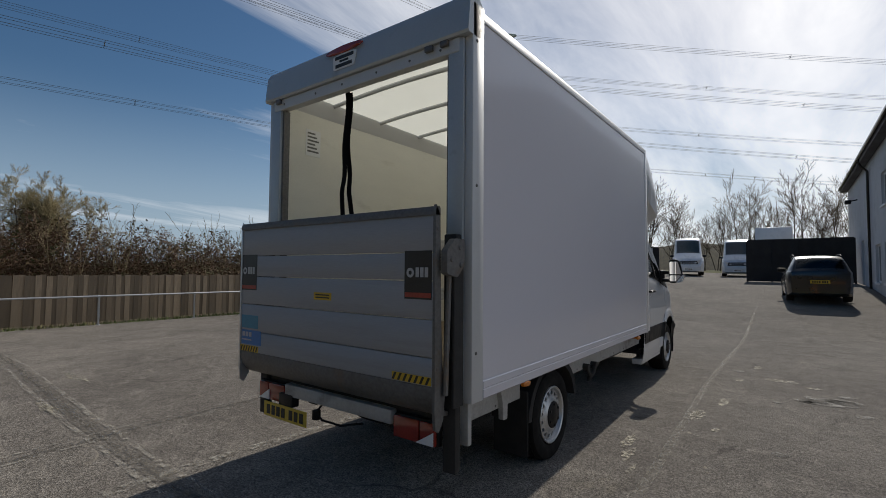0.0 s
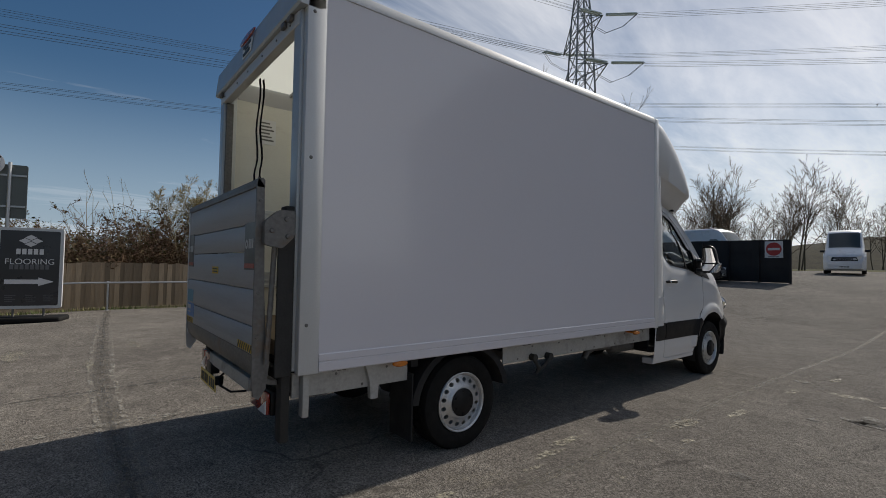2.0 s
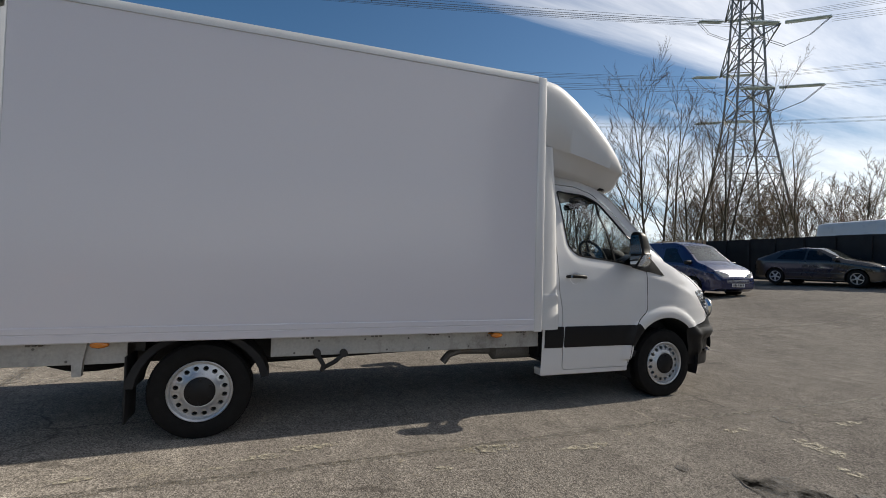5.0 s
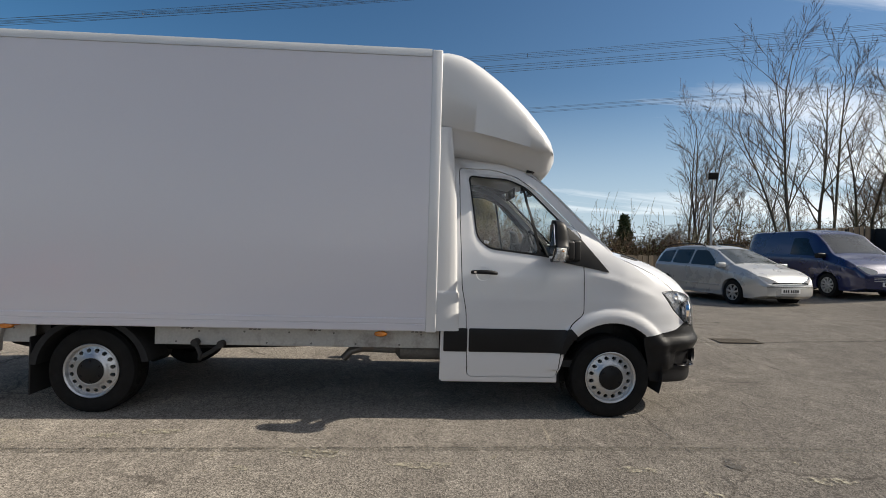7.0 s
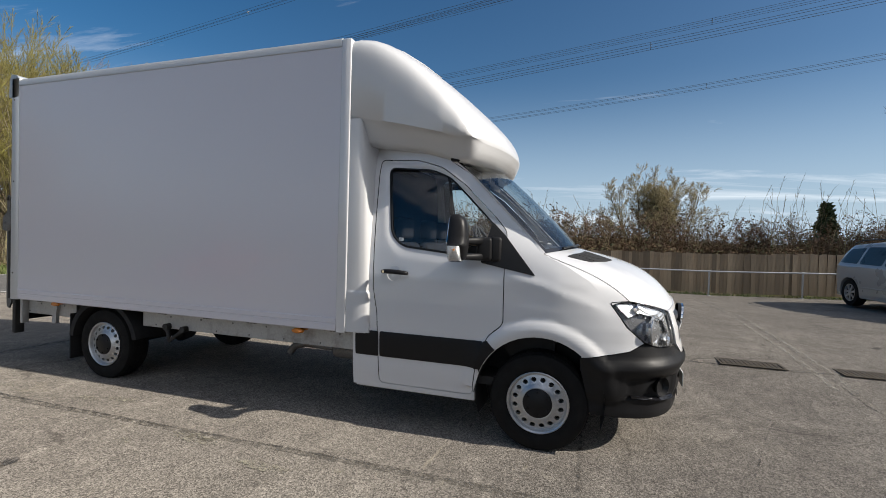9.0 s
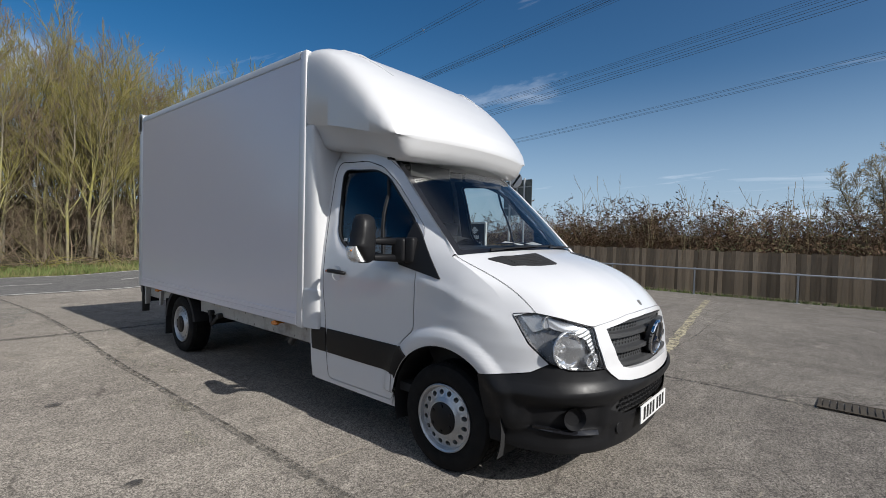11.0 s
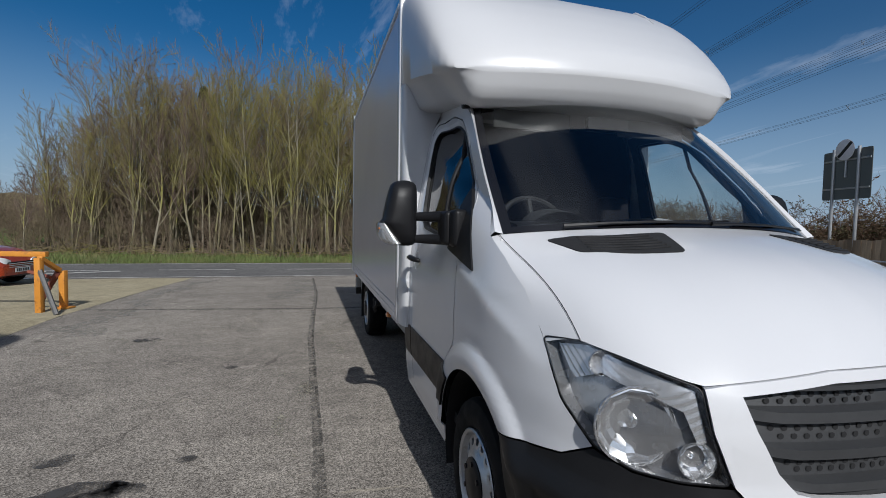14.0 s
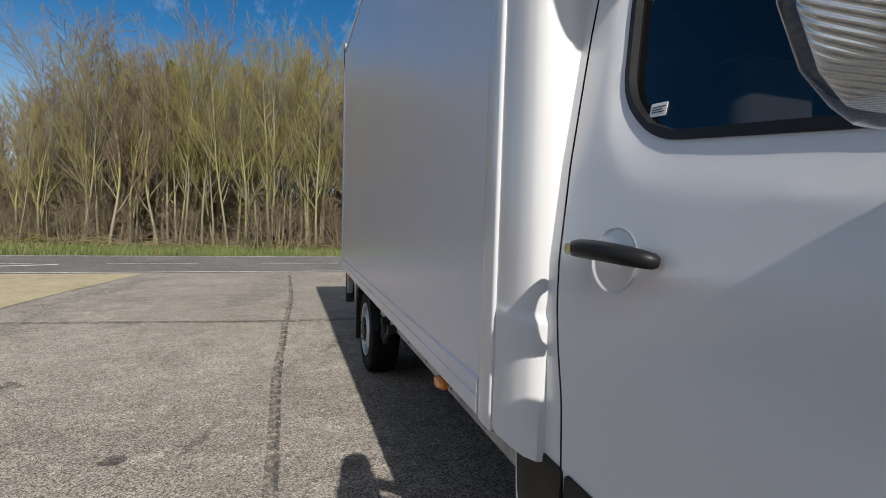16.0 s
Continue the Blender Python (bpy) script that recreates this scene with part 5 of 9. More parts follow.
mirror_pair("cab_side", lambda b, s: skin(b, body_line, lambda u, v, d: shell(s * u, v, d), [to_s(gap_line)], 0.021, 0.0), WHITE, VAN, "", 50)
doors = mirror_pair("cab_door", lambda b, s: skin(b, door_line, lambda u, v, d: door_skin(u, v, d, s), [window_line], 0.022, 0.012), WHITE, VAN, "closed white cab door", 40)
for i, s in enumerate((1, -1)):
    dr = doors[i]
    b = bmesh.new(); skin(b, rounded([(p[0] + (0.004 if p[0] < 3.5 else -0.004), p[1]) for p in [(3.05, 2.085), (3.42, 2.065), (3.59, 1.995), (3.73, 1.86), (3.93, 1.66), (4.045, 1.54), (4.045, 1.305), (3.70, 1.365), (3.235, 1.415), (3.125, 1.515)]], 0.06, 5), lambda u, v, d: flank(u, v, -0.026 + d, s), (), 0.08)
    face_out(b, (0, 3.4, 1.5))
    part("side_window", b, GLASS, dr, "clear side window glass")
    # rubber round the window
    b = bmesh.new()
    wl2 = []
    for k, p in enumerate(window_line):
        a, c = Vector(window_line[k - 1]), Vector(window_line[(k + 1) % len(window_line)])
        t = (c - a).normalized(); nn = Vector((-t.y, t.x)); nn = nn if nn.dot(Vector((3.5, 1.7)) - Vector(p)) > 0 else -nn
        wl2.append(tuple(Vector(p) + nn * (0.013 if p[1] > 1.44 else 0.017)))
    skin(b, window_line, lambda u, v, d: flank(u, v, -0.007 + d, s), [wl2], 0.1, 0.018)
    part("window_seal", b, BLACK, dr)
    b = bmesh.new(); skin(b, [(3.545, 2.01), (3.566, 2.0), (3.702, 1.372), (3.68, 1.375)], lambda u, v, d: flank(u, v, -0.014 + d, s), (), 0.05, 0.012)
    part("window_divider", b, DARK, dr)
    b = bmesh.new(); skin(b, rounded([(3.945, 1.635), (4.055, 1.53), (4.285, 1.25), (4.07, 1.292), (3.885, 1.328)], 0.012, 3), lambda u, v, d: flank(u, v, 0.008 + d, s), (), 0.05, 0.03)
    part("mirror_panel", b, BLACK, VAN, "black triangular mirror mount")
    # handle with its dished recess
    b = bmesh.new(); skin(b, arc((3.195, 1.215), 0.062, 0, 350, 35, 0.060), lambda u, v, d: flank(u, v, 0.0025 + d - 0.009 * max(0.0, 1 - (math.hypot(u - 3.195, v - 1.215) / 0.062) ** 3), s), (), 0.012, 0.0)
    part("handle_dish", b, DISH, dr, "dished recess behind the handle", 70)
    b = bmesh.new()
    grip = [Vector(flank(y, z, d, s)) for y, z, d in ((3.098, 1.226, 0.004), (3.104, 1.229, 0.022), (3.128, 1.232, 0.036), (3.17, 1.233, 0.043), (3.22, 1.232, 0.044), (3.268, 1.229, 0.039), (3.298, 1.225, 0.026), (3.308, 1.221, 0.006))]
    tube(b, [spline(grip, k / 20) for k in range(21)], [0.010 + 0.008 * math.sin(math.pi * k / 20) ** 0.5 for k in range(21)], 14)
    hd = part("door_handle", b, BLACK, dr, "black door handle")
    b = bmesh.new(); lathe(b, [(0, 0.004), (0.011, 0.004), (0.011, -0.004)], 14, Matrix.Translation(flank(3.122, 1.231, 0.050, s)) @ pose(0, 0, 0, 0, 90 * s, 0))
    part("lock", b, CHROME, hd)
    # black rubbing strip in pieces
    for y0, y1 in ((2.872, 3.072), (3.086, 3.868)):
        b = bmesh.new()
        skin(b, rounded([(y0, 0.555), (y1, 0.555), (y1 + (0.055 if y1 > 3.5 else 0), 0.755), (y0, 0.755)], 0.012, 3), lambda u, v, d: flank(u, v, 0.010 + d - 0.006 * (abs(v - 0.655) / 0.1) ** 4, s), (), 0.05, 0.02)
        part("rubbing_strip", b, BLACK, VAN, "wide black rubbing strip")
    b = bmesh.new(); skin(b, [(3.86, 0.55), (3.895, 0.55)] + arc(ARCH_C, 0.455, 160, 133, 4) + [(3.955, 0.765), (3.925, 0.755)], lambda u, v, d: flank(u, v, 0.012 + d, s), (), 0.05, 0.02)
    part("strip_end", b, BLACK, VAN)
    # wheel arch liner
    b = bmesh.new()
    prev = None
    for u, v in arc(ARCH_C, ARCH_R + 0.004, 200, -20, 20):
        cur = [b.verts.new((s * x, u, max(v, 0.2))) for x in (0.60, 0.945)]
        if prev:
            b.faces.new((prev[0], prev[1], cur[1], cur[0]))
        prev = cur
    prism(b, arc(ARCH_C, ARCH_R, 200, -20, 20), lambda u, v, w: (w, u, v), s * 0.595, s * 0.60)
    part("arch_liner", b, DARK, VAN)
    b = bmesh.new(); box(b, s * 0.80, s * 0.925, 2.86, 3.86, 0.29, 0.36, 0.01)
    part("sill", b, WHITE, VAN)

# door mirrors
MZ = (1.335, 1.342, 1.36, 1.40, 1.44, 1.458, 1.472, 1.52, 1.58, 1.625, 1.65, 1.665, 1.672)
m_out = lambda z: lerp([(1.335, 1.175), (1.342, 1.190), (1.36, 1.205), (1.40, 1.232), (1.44, 1.268), (1.458, 1.286), (1.472, 1.270), (1.55, 1.257), (1.62, 1.240), (1.65, 1.228), (1.665, 1.210), (1.672, 1.18)], z)
m_in = lambda z: lerp([(1.335, 1.125), (1.342, 1.105), (1.36, 1.094), (1.62, 1.094), (1.65, 1.098), (1.665, 1.112), (1.672, 1.14)], z)
m_deep = lambda z: lerp([(1.335, 0.045), (1.36, 0.085), (1.44, 0.108), (1.55, 0.108), (1.64, 0.088), (1.672, 0.04)], z)
for s in (1, -1):
    MY, oy = (3.735, 0.0) if s > 0 else (3.835, 0.10)
    mir = new("door_mirror"); mir.parent = VAN
    mir["label"] = "large black door mirror on a double arm"

    def rings_of(b, zs_, lo, hi, deep, y0, p=0.55):
        rings = []
        for z in zs_:
            c, w, dp = (lo(z) + hi(z)) / 2, (hi(z) - lo(z)) / 2, deep(z)
            ring = []
            for k in range(28):
                a = 2 * math.pi * k / 28
                ca, sa = math.cos(a), math.sin(a)
                ring.append(b.verts.new((s * (c + math.copysign(abs(ca) ** p, ca) * w), y0 + (math.copysign(abs(sa) ** 0.75, sa) * (dp if sa > 0 else 0.016)), z)))
            rings.append(ring)
        for r0, r1 in zip(rings, rings[1:]):
            for k in range(28):
                b.faces.new((r0[k], r0[(k + 1) % 28], r1[(k + 1) % 28], r1[k]))
        b.faces.new(rings[0][::-1]); b.faces.new(rings[-1])
        bmesh.ops.recalc_face_normals(b, faces=b.faces[:])

    b = bmesh.new(); rings_of(b, MZ, m_in, m_out, m_deep, MY)
    part("mirror_housing", b, BLACK, mir, "black plastic mirror housing", 60)
    for z0, z1 in ((1.362, 1.445), (1.462, 1.64)):
        b = bmesh.new(); prism(b, rounded([(1.108, z0), (m_out(z0) - 0.018, z0), (m_out(z1) - 0.018, z1), (1.108, z1)], 0.016), lambda u, v, w: (s * u, w, v), MY - 0.021, MY - 0.0165)
        part("mirror_glass", b, MIRROR, mir)
    # double arm running into a rounded upright block, hinged on the foot
    for z, h in ((1.487, 0.027), (1.372, 0.026)):
        b = bmesh.new()
        prev = None
        for x, y, k_ in ((1.10, 3.785, 0.82), (1.06, 3.81, 0.92), (1.02, 3.842, 1.0), (0.985, 3.885, 1.06), (0.972, 3.93, 1.1)):
            cur = []
            for k in range(16):
                ca, sa = math.cos(2 * math.pi * k / 16), math.sin(2 * math.pi * k / 16)
                dy, dz = 0.033 * math.copysign(abs(ca) ** 0.6, ca), h * k_ * math.copysign(abs(sa) ** 0.6, sa)
                cur.append(b.verts.new((s * (x + 0.4 * dy), y + oy * max(0.0, min(1.0, (x - 0.95) * 10)) + dy, z + dz)))
            if prev:
                for k in range(16):
                    b.faces.new((prev[k], prev[(k + 1) % 16], cur[(k + 1) % 16], cur[k]))
            else:
                b.faces.new(cur)
            prev = cur
        b.faces.new(prev)
        bmesh.ops.recalc_face_normals(b, faces=b.faces[:])
        part("mirror_arm", b, BLACK, mir, "", 60)
    b = bmesh.new(); box(b, -0.036, 0.036, -0.062, 0.050, 1.345, 1.516, 0.024, 4, Matrix.Translation((s * 0.966, 3.918, 0)) @ pose(0, 0, 0, 0, 0, s * 10))
    part("arm_web", b, BLACK, mir, "", 60)
    b = bmesh.new(); box(b, -0.040, 0.030, -0.040, 0.042, 1.338, 1.522, 0.022, 4, Matrix.Translation((s * 0.942, 3.990, 0)) @ pose(0, 0, 0, 0, 0, s * 10))
    part("mirror_foot", b, BLACK, mir, "hinge block of the mirror", 60)
    # clear side repeater under the outer corner, with its ribbed reflector and bulb
    r_out = lambda z: lerp([(1.338, 1.235), (1.352, 1.272), (1.385, 1.296), (1.445, 1.302), (1.455, 1.296)], z)
    b = bmesh.new(); rings_of(b, (1.338, 1.345, 1.36, 1.39, 1.42, 1.445, 1.455), lambda z: m_out(z) - 0.03, r_out, lambda z: 0.078, MY + 0.004, 0.7)
    rep_ = part("repeater", b, CLEAR, mir, "clear ribbed repeater lens", 60)
    b = bmesh.new(); rings_of(b, (1.346, 1.36, 1.39, 1.42, 1.45), lambda z: m_out(z) - 0.028, lambda z: r_out(z) - 0.008, lambda z: 0.066, MY + 0.008, 0.75)
    part("repeater_reflector", b, REP_RIB, rep_, "silver ribbed reflector", 30)
    b = bmesh.new(); box(b, s * 1.279, s * 1.294, MY + 0.034, MY + 0.048, 1.418, 1.428, 0.003)
    part("amber_bulb", b, AMBER, rep_, smooth=0)

# bonnet, windscreen, roof: (edge, middle) pairs of points along the van
def crown(rows_, u, v):
    e, c = spline([r[0] for r in rows_], v), spline([r[1] for r in rows_], v)
    k = abs(u) ** 2.2
    return (u * e.x, c.y + (e.y - c.y) * k, c.z + (e.z - c.z) * k)


SCREEN = [((0.845, 4.335, 1.412), (0, 4.535, 1.45)), ((0.825, 4.08, 1.67), (0, 4.30, 1.70)), ((0.785, 3.82, 1.92), (0, 4.03, 1.96)), ((0.745, 3.62, 2.105), (0, 3.80, 2.165))]
ROOF = [((0.755, 3.62, 2.112), (0, 3.80, 2.17)), ((0.75, 3.3, 2.215), (0, 3.4, 2.27)), ((0.74, 2.84, 2.262), (0, 2.84, 2.33))]
def hood(u, v):
    """Bonnet surface: u across, v from the cowl down to the lamps and grille."""
    k = abs(u) ** 2.2
    p0 = Vector((u * 0.862, 4.53 + (4.325 - 4.53) * k, 1.452 + (1.408 - 1.452) * k))
    a = abs(u) * 1.055
    zt = lerp([(0.0, 1.082), (0.3, 1.076), (0.6, 1.040), (0.668, 1.030), (0.78, 1.056), (0.90, 1.080), (1.055, 1.100)], a)
    p1 = Vector(shell(math.copysign(a, u) if u else 0.0, zt, 0.004))
    L = (p1 - p0).length
    t0 = Vector((0, 0.955 - 0.10 * k, -0.27 - 0.12 * k)) * L
    t1 = Vector((0, 0.72 + 0.1 * k, -1.05 + 0.25 * k)) * L
    q = p0 * (2 * v ** 3 - 3 * v * v + 1) + t0 * (v ** 3 - 2 * v * v + v) + p1 * (-2 * v ** 3 + 3 * v * v) + t1 * (v ** 3 - v * v)
    # two soft ridges running to the grille
    q.z += 0.010 * math.exp(-((abs(u) - 0.72 + 0.12 * v) / 0.10) ** 2) * min(1.0, v * 6) * min(1.0, (1 - v) * 6)
    return tuple(q)


bm = bmesh.new(); net(bm, hood, 48, 26, -1, 1)
bonnet = part("bonnet", bm, WHITE, VAN, "white bonnet, wide and sloping", 60)
bm = bmesh.new(); net(bm, lambda u, v: crown(SCREEN, u, v), 32, 16, -1, 1, 0.0, 1.0)
face_out(bm, (0, 3.2, 1.2))
screen = part("windscreen", bm, GLASS, VAN, "clean curved windscreen")
bm = bmesh.new(); net(bm, lambda u, v: crown(ROOF, u, v), 24, 12, -1, 1)
part("cab_roof", bm, WHITE, VAN, "", 60)


def on_screen(u, v, d=0.0):
    p, q = Vector(crown(SCREEN, u, v)), Vector(crown(SCREEN, u, min(v + 0.01, 1.0)) if v < 0.99 else crown(SCREEN, u, v))
    return tuple(p + Vector((0, 0.72, 0.69)) * d)


for u0, u1, v0, v1 in ((-1.0, -0.955, 0, 1), (0.955, 1.0, 0, 1), (-0.955, 0.955, 0.965, 1.0), (-0.955, 0.955, 0.0, 0.05)):
    bm = bmesh.new(); net(bm, lambda u, v: on_screen(u, v, 0.003), 20, 16, u0, u1, v0, v1)
    part("screen_border", bm, GLOSS_BLACK, screen)
# white pillar capping between the screen and the doors
for s in (1, -1):
    bm = bmesh.new()
    rowsp = []
    for k in range(15):
        v = k / 14
        e = Vector(crown(SCREEN, s, v))
        y, z = spline([(4.33, 1.405), (4.02, 1.725), (3.74, 2.005), (3.56, 2.125)], v)
        f = Vector(flank(y, z, 0.0, s))
        mid = (e + f) / 2 + Vector((s * 0.012, 0.008, 0.012))
        rowsp.append([bm.verts.new(q) for q in (e, mid, f)])
    for a, b in zip(rowsp, rowsp[1:]):
        for k in range(2):
            bm.faces.new((a[k], a[k + 1], b[k + 1], b[k]))
    bmesh.ops.recalc_face_normals(bm, faces=bm.faces[:])
    part("screen_pillar", bm, WHITE, VAN, "", 70)
    # fender top between bonnet edge and flank
    bm = bmesh.new()
    rowsp = []
    for k in range(15):
        v = k / 14
        e = Vector(hood(s, v))
        y, z = ((4.33, 1.405), (0, 0))[0] if v == 0 else spline([(4.33, 1.405), (4.50, 1.325), (4.66, 1.225), (4.815, 1.088)], v)
        f = Vector(flank(y, z - 0.018, -0.0012, s)) if k < 14 else Vector(shell(s * 1.19, 1.070, -0.002))
        e.z -= 0.002
        span = (f - e).length
        te = (e - Vector(hood(s * 0.94, v))).normalized() * span * 0.9
        tf = (Vector(flank(y, z - 0.058, -0.0012, s)) - Vector(flank(y, z - 0.018, -0.0012, s))).normalized() * span * 0.9 if k < 14 else (f - e) * 0.9
        h = [q / 7 for q in range(8)]
        rowsp.append([bm.verts.new(e * (2 * q ** 3 - 3 * q * q + 1) + te * (q ** 3 - 2 * q * q + q) + f * (3 * q * q - 2 * q ** 3) + tf * (q ** 3 - q * q)) for q in h])
    for a, b in zip(rowsp, rowsp[1:]):
        for k in range(7):
            bm.faces.new((a[k], a[k + 1], b[k + 1], b[k]))
    bmesh.ops.recalc_face_normals(bm, faces=bm.faces[:])
    part("wing_top", bm, WHITE, VAN, "", 70)
    # shut line of the bonnet
    bm = bmesh.new(); tube(bm, [Vector(hood(s * 0.995, k / 20)) + Vector((0, 0, 0.0008)) for k in range(21)], 0.0014, 5)
    part("shut_line", bm, DARK, bonnet)
# bonnet air vents
for s in (1, -1):
    uv = rounded([(s * 0.31, 0.10), (s * 0.84, 0.135), (s * 0.76, 0.335), (s * 0.38, 0.385)], 0.03, 4)
    bm = bmesh.new(); skin(bm, uv, lambda u, v, d: tuple(Vector(hood(u, v)) + Vector((0, 0, 0.004 + d))), (), 0.06, 0.004, flip=s < 0)
    vent = part("bonnet_vent", bm, DARK, bonnet, "black bonnet air vent")
    for k in range(6):
        v = 0.155 + 0.034 * k
        bm = bmesh.new(); tube(bm, [Vector(hood(s * q, v)) + Vector((0, 0, 0.006)) for q in (0.41, 0.50, 0.60, 0.72)], 0.004, 5)
        part("vent_slat", bm, DARK, vent)
# white scuttle corners beside the screen
for s in (1, -1):
    bm = bmesh.new(); box(bm, s * 0.80, s * 0.872, 4.29, 4.375, 1.33, 1.392, 0.010, 2)
    part("scuttle_corner", bm, WHITE, VAN, "", 40)
# wipers
for x0, x1 in ((0.62, -0.10), (-0.02, -0.70)):
    bm = bmesh.new()
    tube(bm, [Vector(on_screen(x0 / 0.84 + (x1 - x0) / 0.84 * t, 0.012 + 0.035 * t * (1 - t) + 0.010 * t, 0.022)) for t in (0, 0.25, 0.5, 0.75, 1)], [0.010, 0.006, 0.005, 0.005, 0.004], 6)
    tube(bm, [Vector(on_screen(x0 / 0.84 + (x1 - x0) / 0.84 * t, 0.025 + 0.022 * t, 0.014)) for t in (0.2, 0.5, 1.05)], 0.006, 5)
    part("wiper", bm, BLACK, VAN)

# --- front end ---
_low = [(0.0, 0.285), (0.5, 0.285), (0.9, 0.290), (1.15, 0.300), (1.31, 0.312)]
_top = [(1.335, 0.42), (1.36, 0.52), (1.385, 0.62), (1.395, 0.702), (1.20, 0.731), (1.06, 0.759), (0.955, 0.813), (0.84, 0.782), (0.72, 0.778), (0.59, 0.782), (0.56, 0.757), (0.50, 0.716), (0.38, 0.694), (0.2, 0.681), (0.0, 0.677)]
bumper_out = _low + _top[:-1] + [(0.0, 0.677)] + [(-a, b) for a, b in reversed(_top[:-1])] + [(-a, b) for a, b in reversed(_low[1:])]


def bumper_shape(u, v, d=0.0):
    """Bumper face with its fold under the lamps and the dished mouth."""
    o = d
    o += 0.032 * math.exp(-((v - (0.655 - 0.02 * max(0, abs(u) - 0.5))) / 0.05) ** 2) * min(1.0, max(0.0, (1.38 - abs(u)) * 5))
    o -= 0.020 * math.exp(-((v - 0.40) / 0.05) ** 2) * (1 if abs(u) > 0.5 else 0.4)
    # flat recess round each fog lamp blank
    a, c = (abs(u) - 0.84) / 0.23, (v - 0.505) / 0.072
    k = max(abs(a), abs(c))
    o -= 0.026 * min(1.0, max(0.0, (1.08 - k) / 0.16))
    return nose(u, v, o)


mouth = rounded([(-0.56, 0.545), (-0.40, 0.495), (0.40, 0.495), (0.56, 0.545), (0.44, 0.612), (-0.44, 0.612)], 0.03, 4)
fogs = [arc((s * 0.80, 0.515), 0.062, 0, 345, 15, 0.05) for s in (1, -1)]
bm = bmesh.new(); skin(bm, bumper_out, bumper_shape, [mouth, *fogs], 0.028, 0.0)
bumper = part("front_bumper", bm, BLACK, VAN, "black textured front bumper", 60)
bm = bmesh.new(); skin(bm, rounded([(-0.60, 0.48), (0.60, 0.48), (0.50, 0.63), (-0.50, 0.63)], 0.03), lambda u, v, d: nose(u, v, -0.035 + d), (), 0.08)
mesh_back = part("mouth_back", bm, DARK, bumper)
for j in range(4):
    for k in range(17):
        u = -0.40 + 0.05 * k + 0.025 * (j % 2)
        v = 0.51 + 0.03 * j
        if abs(u) > 0.43:
            continue
        bm = bmesh.new(); prism(bm, [(u - 0.016, v), (u, v + 0.009), (u + 0.016, v), (u, v - 0.009)], lambda a, b, w: nose(a, b, w), -0.030, -0.012)
        part("mouth_mesh", bm, BLACK, mesh_back, smooth=0)
for s in (1, -1):
    bm = bmesh.new()
    c = Vector(nose(s * 0.80, 0.515, -0.02)); q = (Vector(nose(s * 0.80, 0.515, 0.05)) - c).to_track_quat("Z", "Y").to_matrix().to_4x4()
    lathe(bm, [(0.066, 0.03), (0.055, 0.012), (0.048, 0.0), (0.0, -0.004)], 20, Matrix.Translation(c) @ q)
    part("fog_blank", bm, BLACK, bumper)
    bm = bmesh.new(); skin(bm, [(s * 0.64, 0.412), (s * 1.04, 0.442), (s * 1.04, 0.456), (s * 0.64, 0.436)], lambda u, v, d: bumper_shape(u, v, 0.030 + d), (), 0.05, 0.03, flip=s < 0)
    part("blade", bm, GLOSS_BLACK, bumper)
bm = bmesh.new(); lathe(bm, [(0, 0.004), (0.034, 0.004), (0.037, 0.0)], 20, Matrix.Translation(bumper_shape(0.44, 0.41, 0.002)) @ pose(0, 0, 0, -90, 0, 0) @ pose(0, 0, 0, 0, 10, 0))
part("tow_cover", bm, BLACK, bumper)
bm = bmesh.new(); prism(bm, rounded([(-0.26, 0.395), (0.26, 0.395), (0.26, 0.507), (-0.26, 0.507)], 0.006, 2), lambda u, v, w: (u, 5.352 + w, v), 0.0, 0.006)
fpl = part("number_plate", bm, PLATE_W, VAN, "white front number plate", 0)
for k in range(7):
    x = 0.21 - k * 0.060 - (0.026 if k > 3 else 0)
    bm = bmesh.new(); box(bm, x - 0.036, x, 5.3582, 5.360, 0.411, 0.491)
    part("character_bar", bm, INK, fpl, smooth=0)

# white shield round the grille
shield_out = [(0.0, 0.679), (0.2, 0.683), (0.38, 0.696), (0.50, 0.718), (0.562, 0.76), (0.592, 0.79), (0.642, 0.92), (0.662, 1.026), (0.6, 1.038), (0.3, 1.074), (0.0, 1.080)]
shield_in = [(0.0, 0.752), (0.2, 0.755), (0.36, 0.764), (0.44, 0.782), (0.485, 0.83), (0.535, 0.93), (0.566, 1.014), (0.3, 1.046), (0.0, 1.054)]
full = lambda pts: pts + [(-a, b) for a, b in reversed(pts[1:-1])]
bm = bmesh.new(); skin(bm, full(shield_out), lambda u, v, d: nose(u, v, 0.012 + d), [full(shield_in)], 0.05, 0.03)
part("grille_shield", bm, WHITE, VAN, "white shield round the grille", 50)
bm = bmesh.new(); skin(bm, full([(a * 1.03, b + (0.004 if b > 0.8 else -0.006)) for a, b in shield_in]), lambda u, v, d: nose(u, v, -0.03 + d), (), 0.06)
grille = part("grille", bm, GRILLE, VAN, "black three-bar grille with round holes")
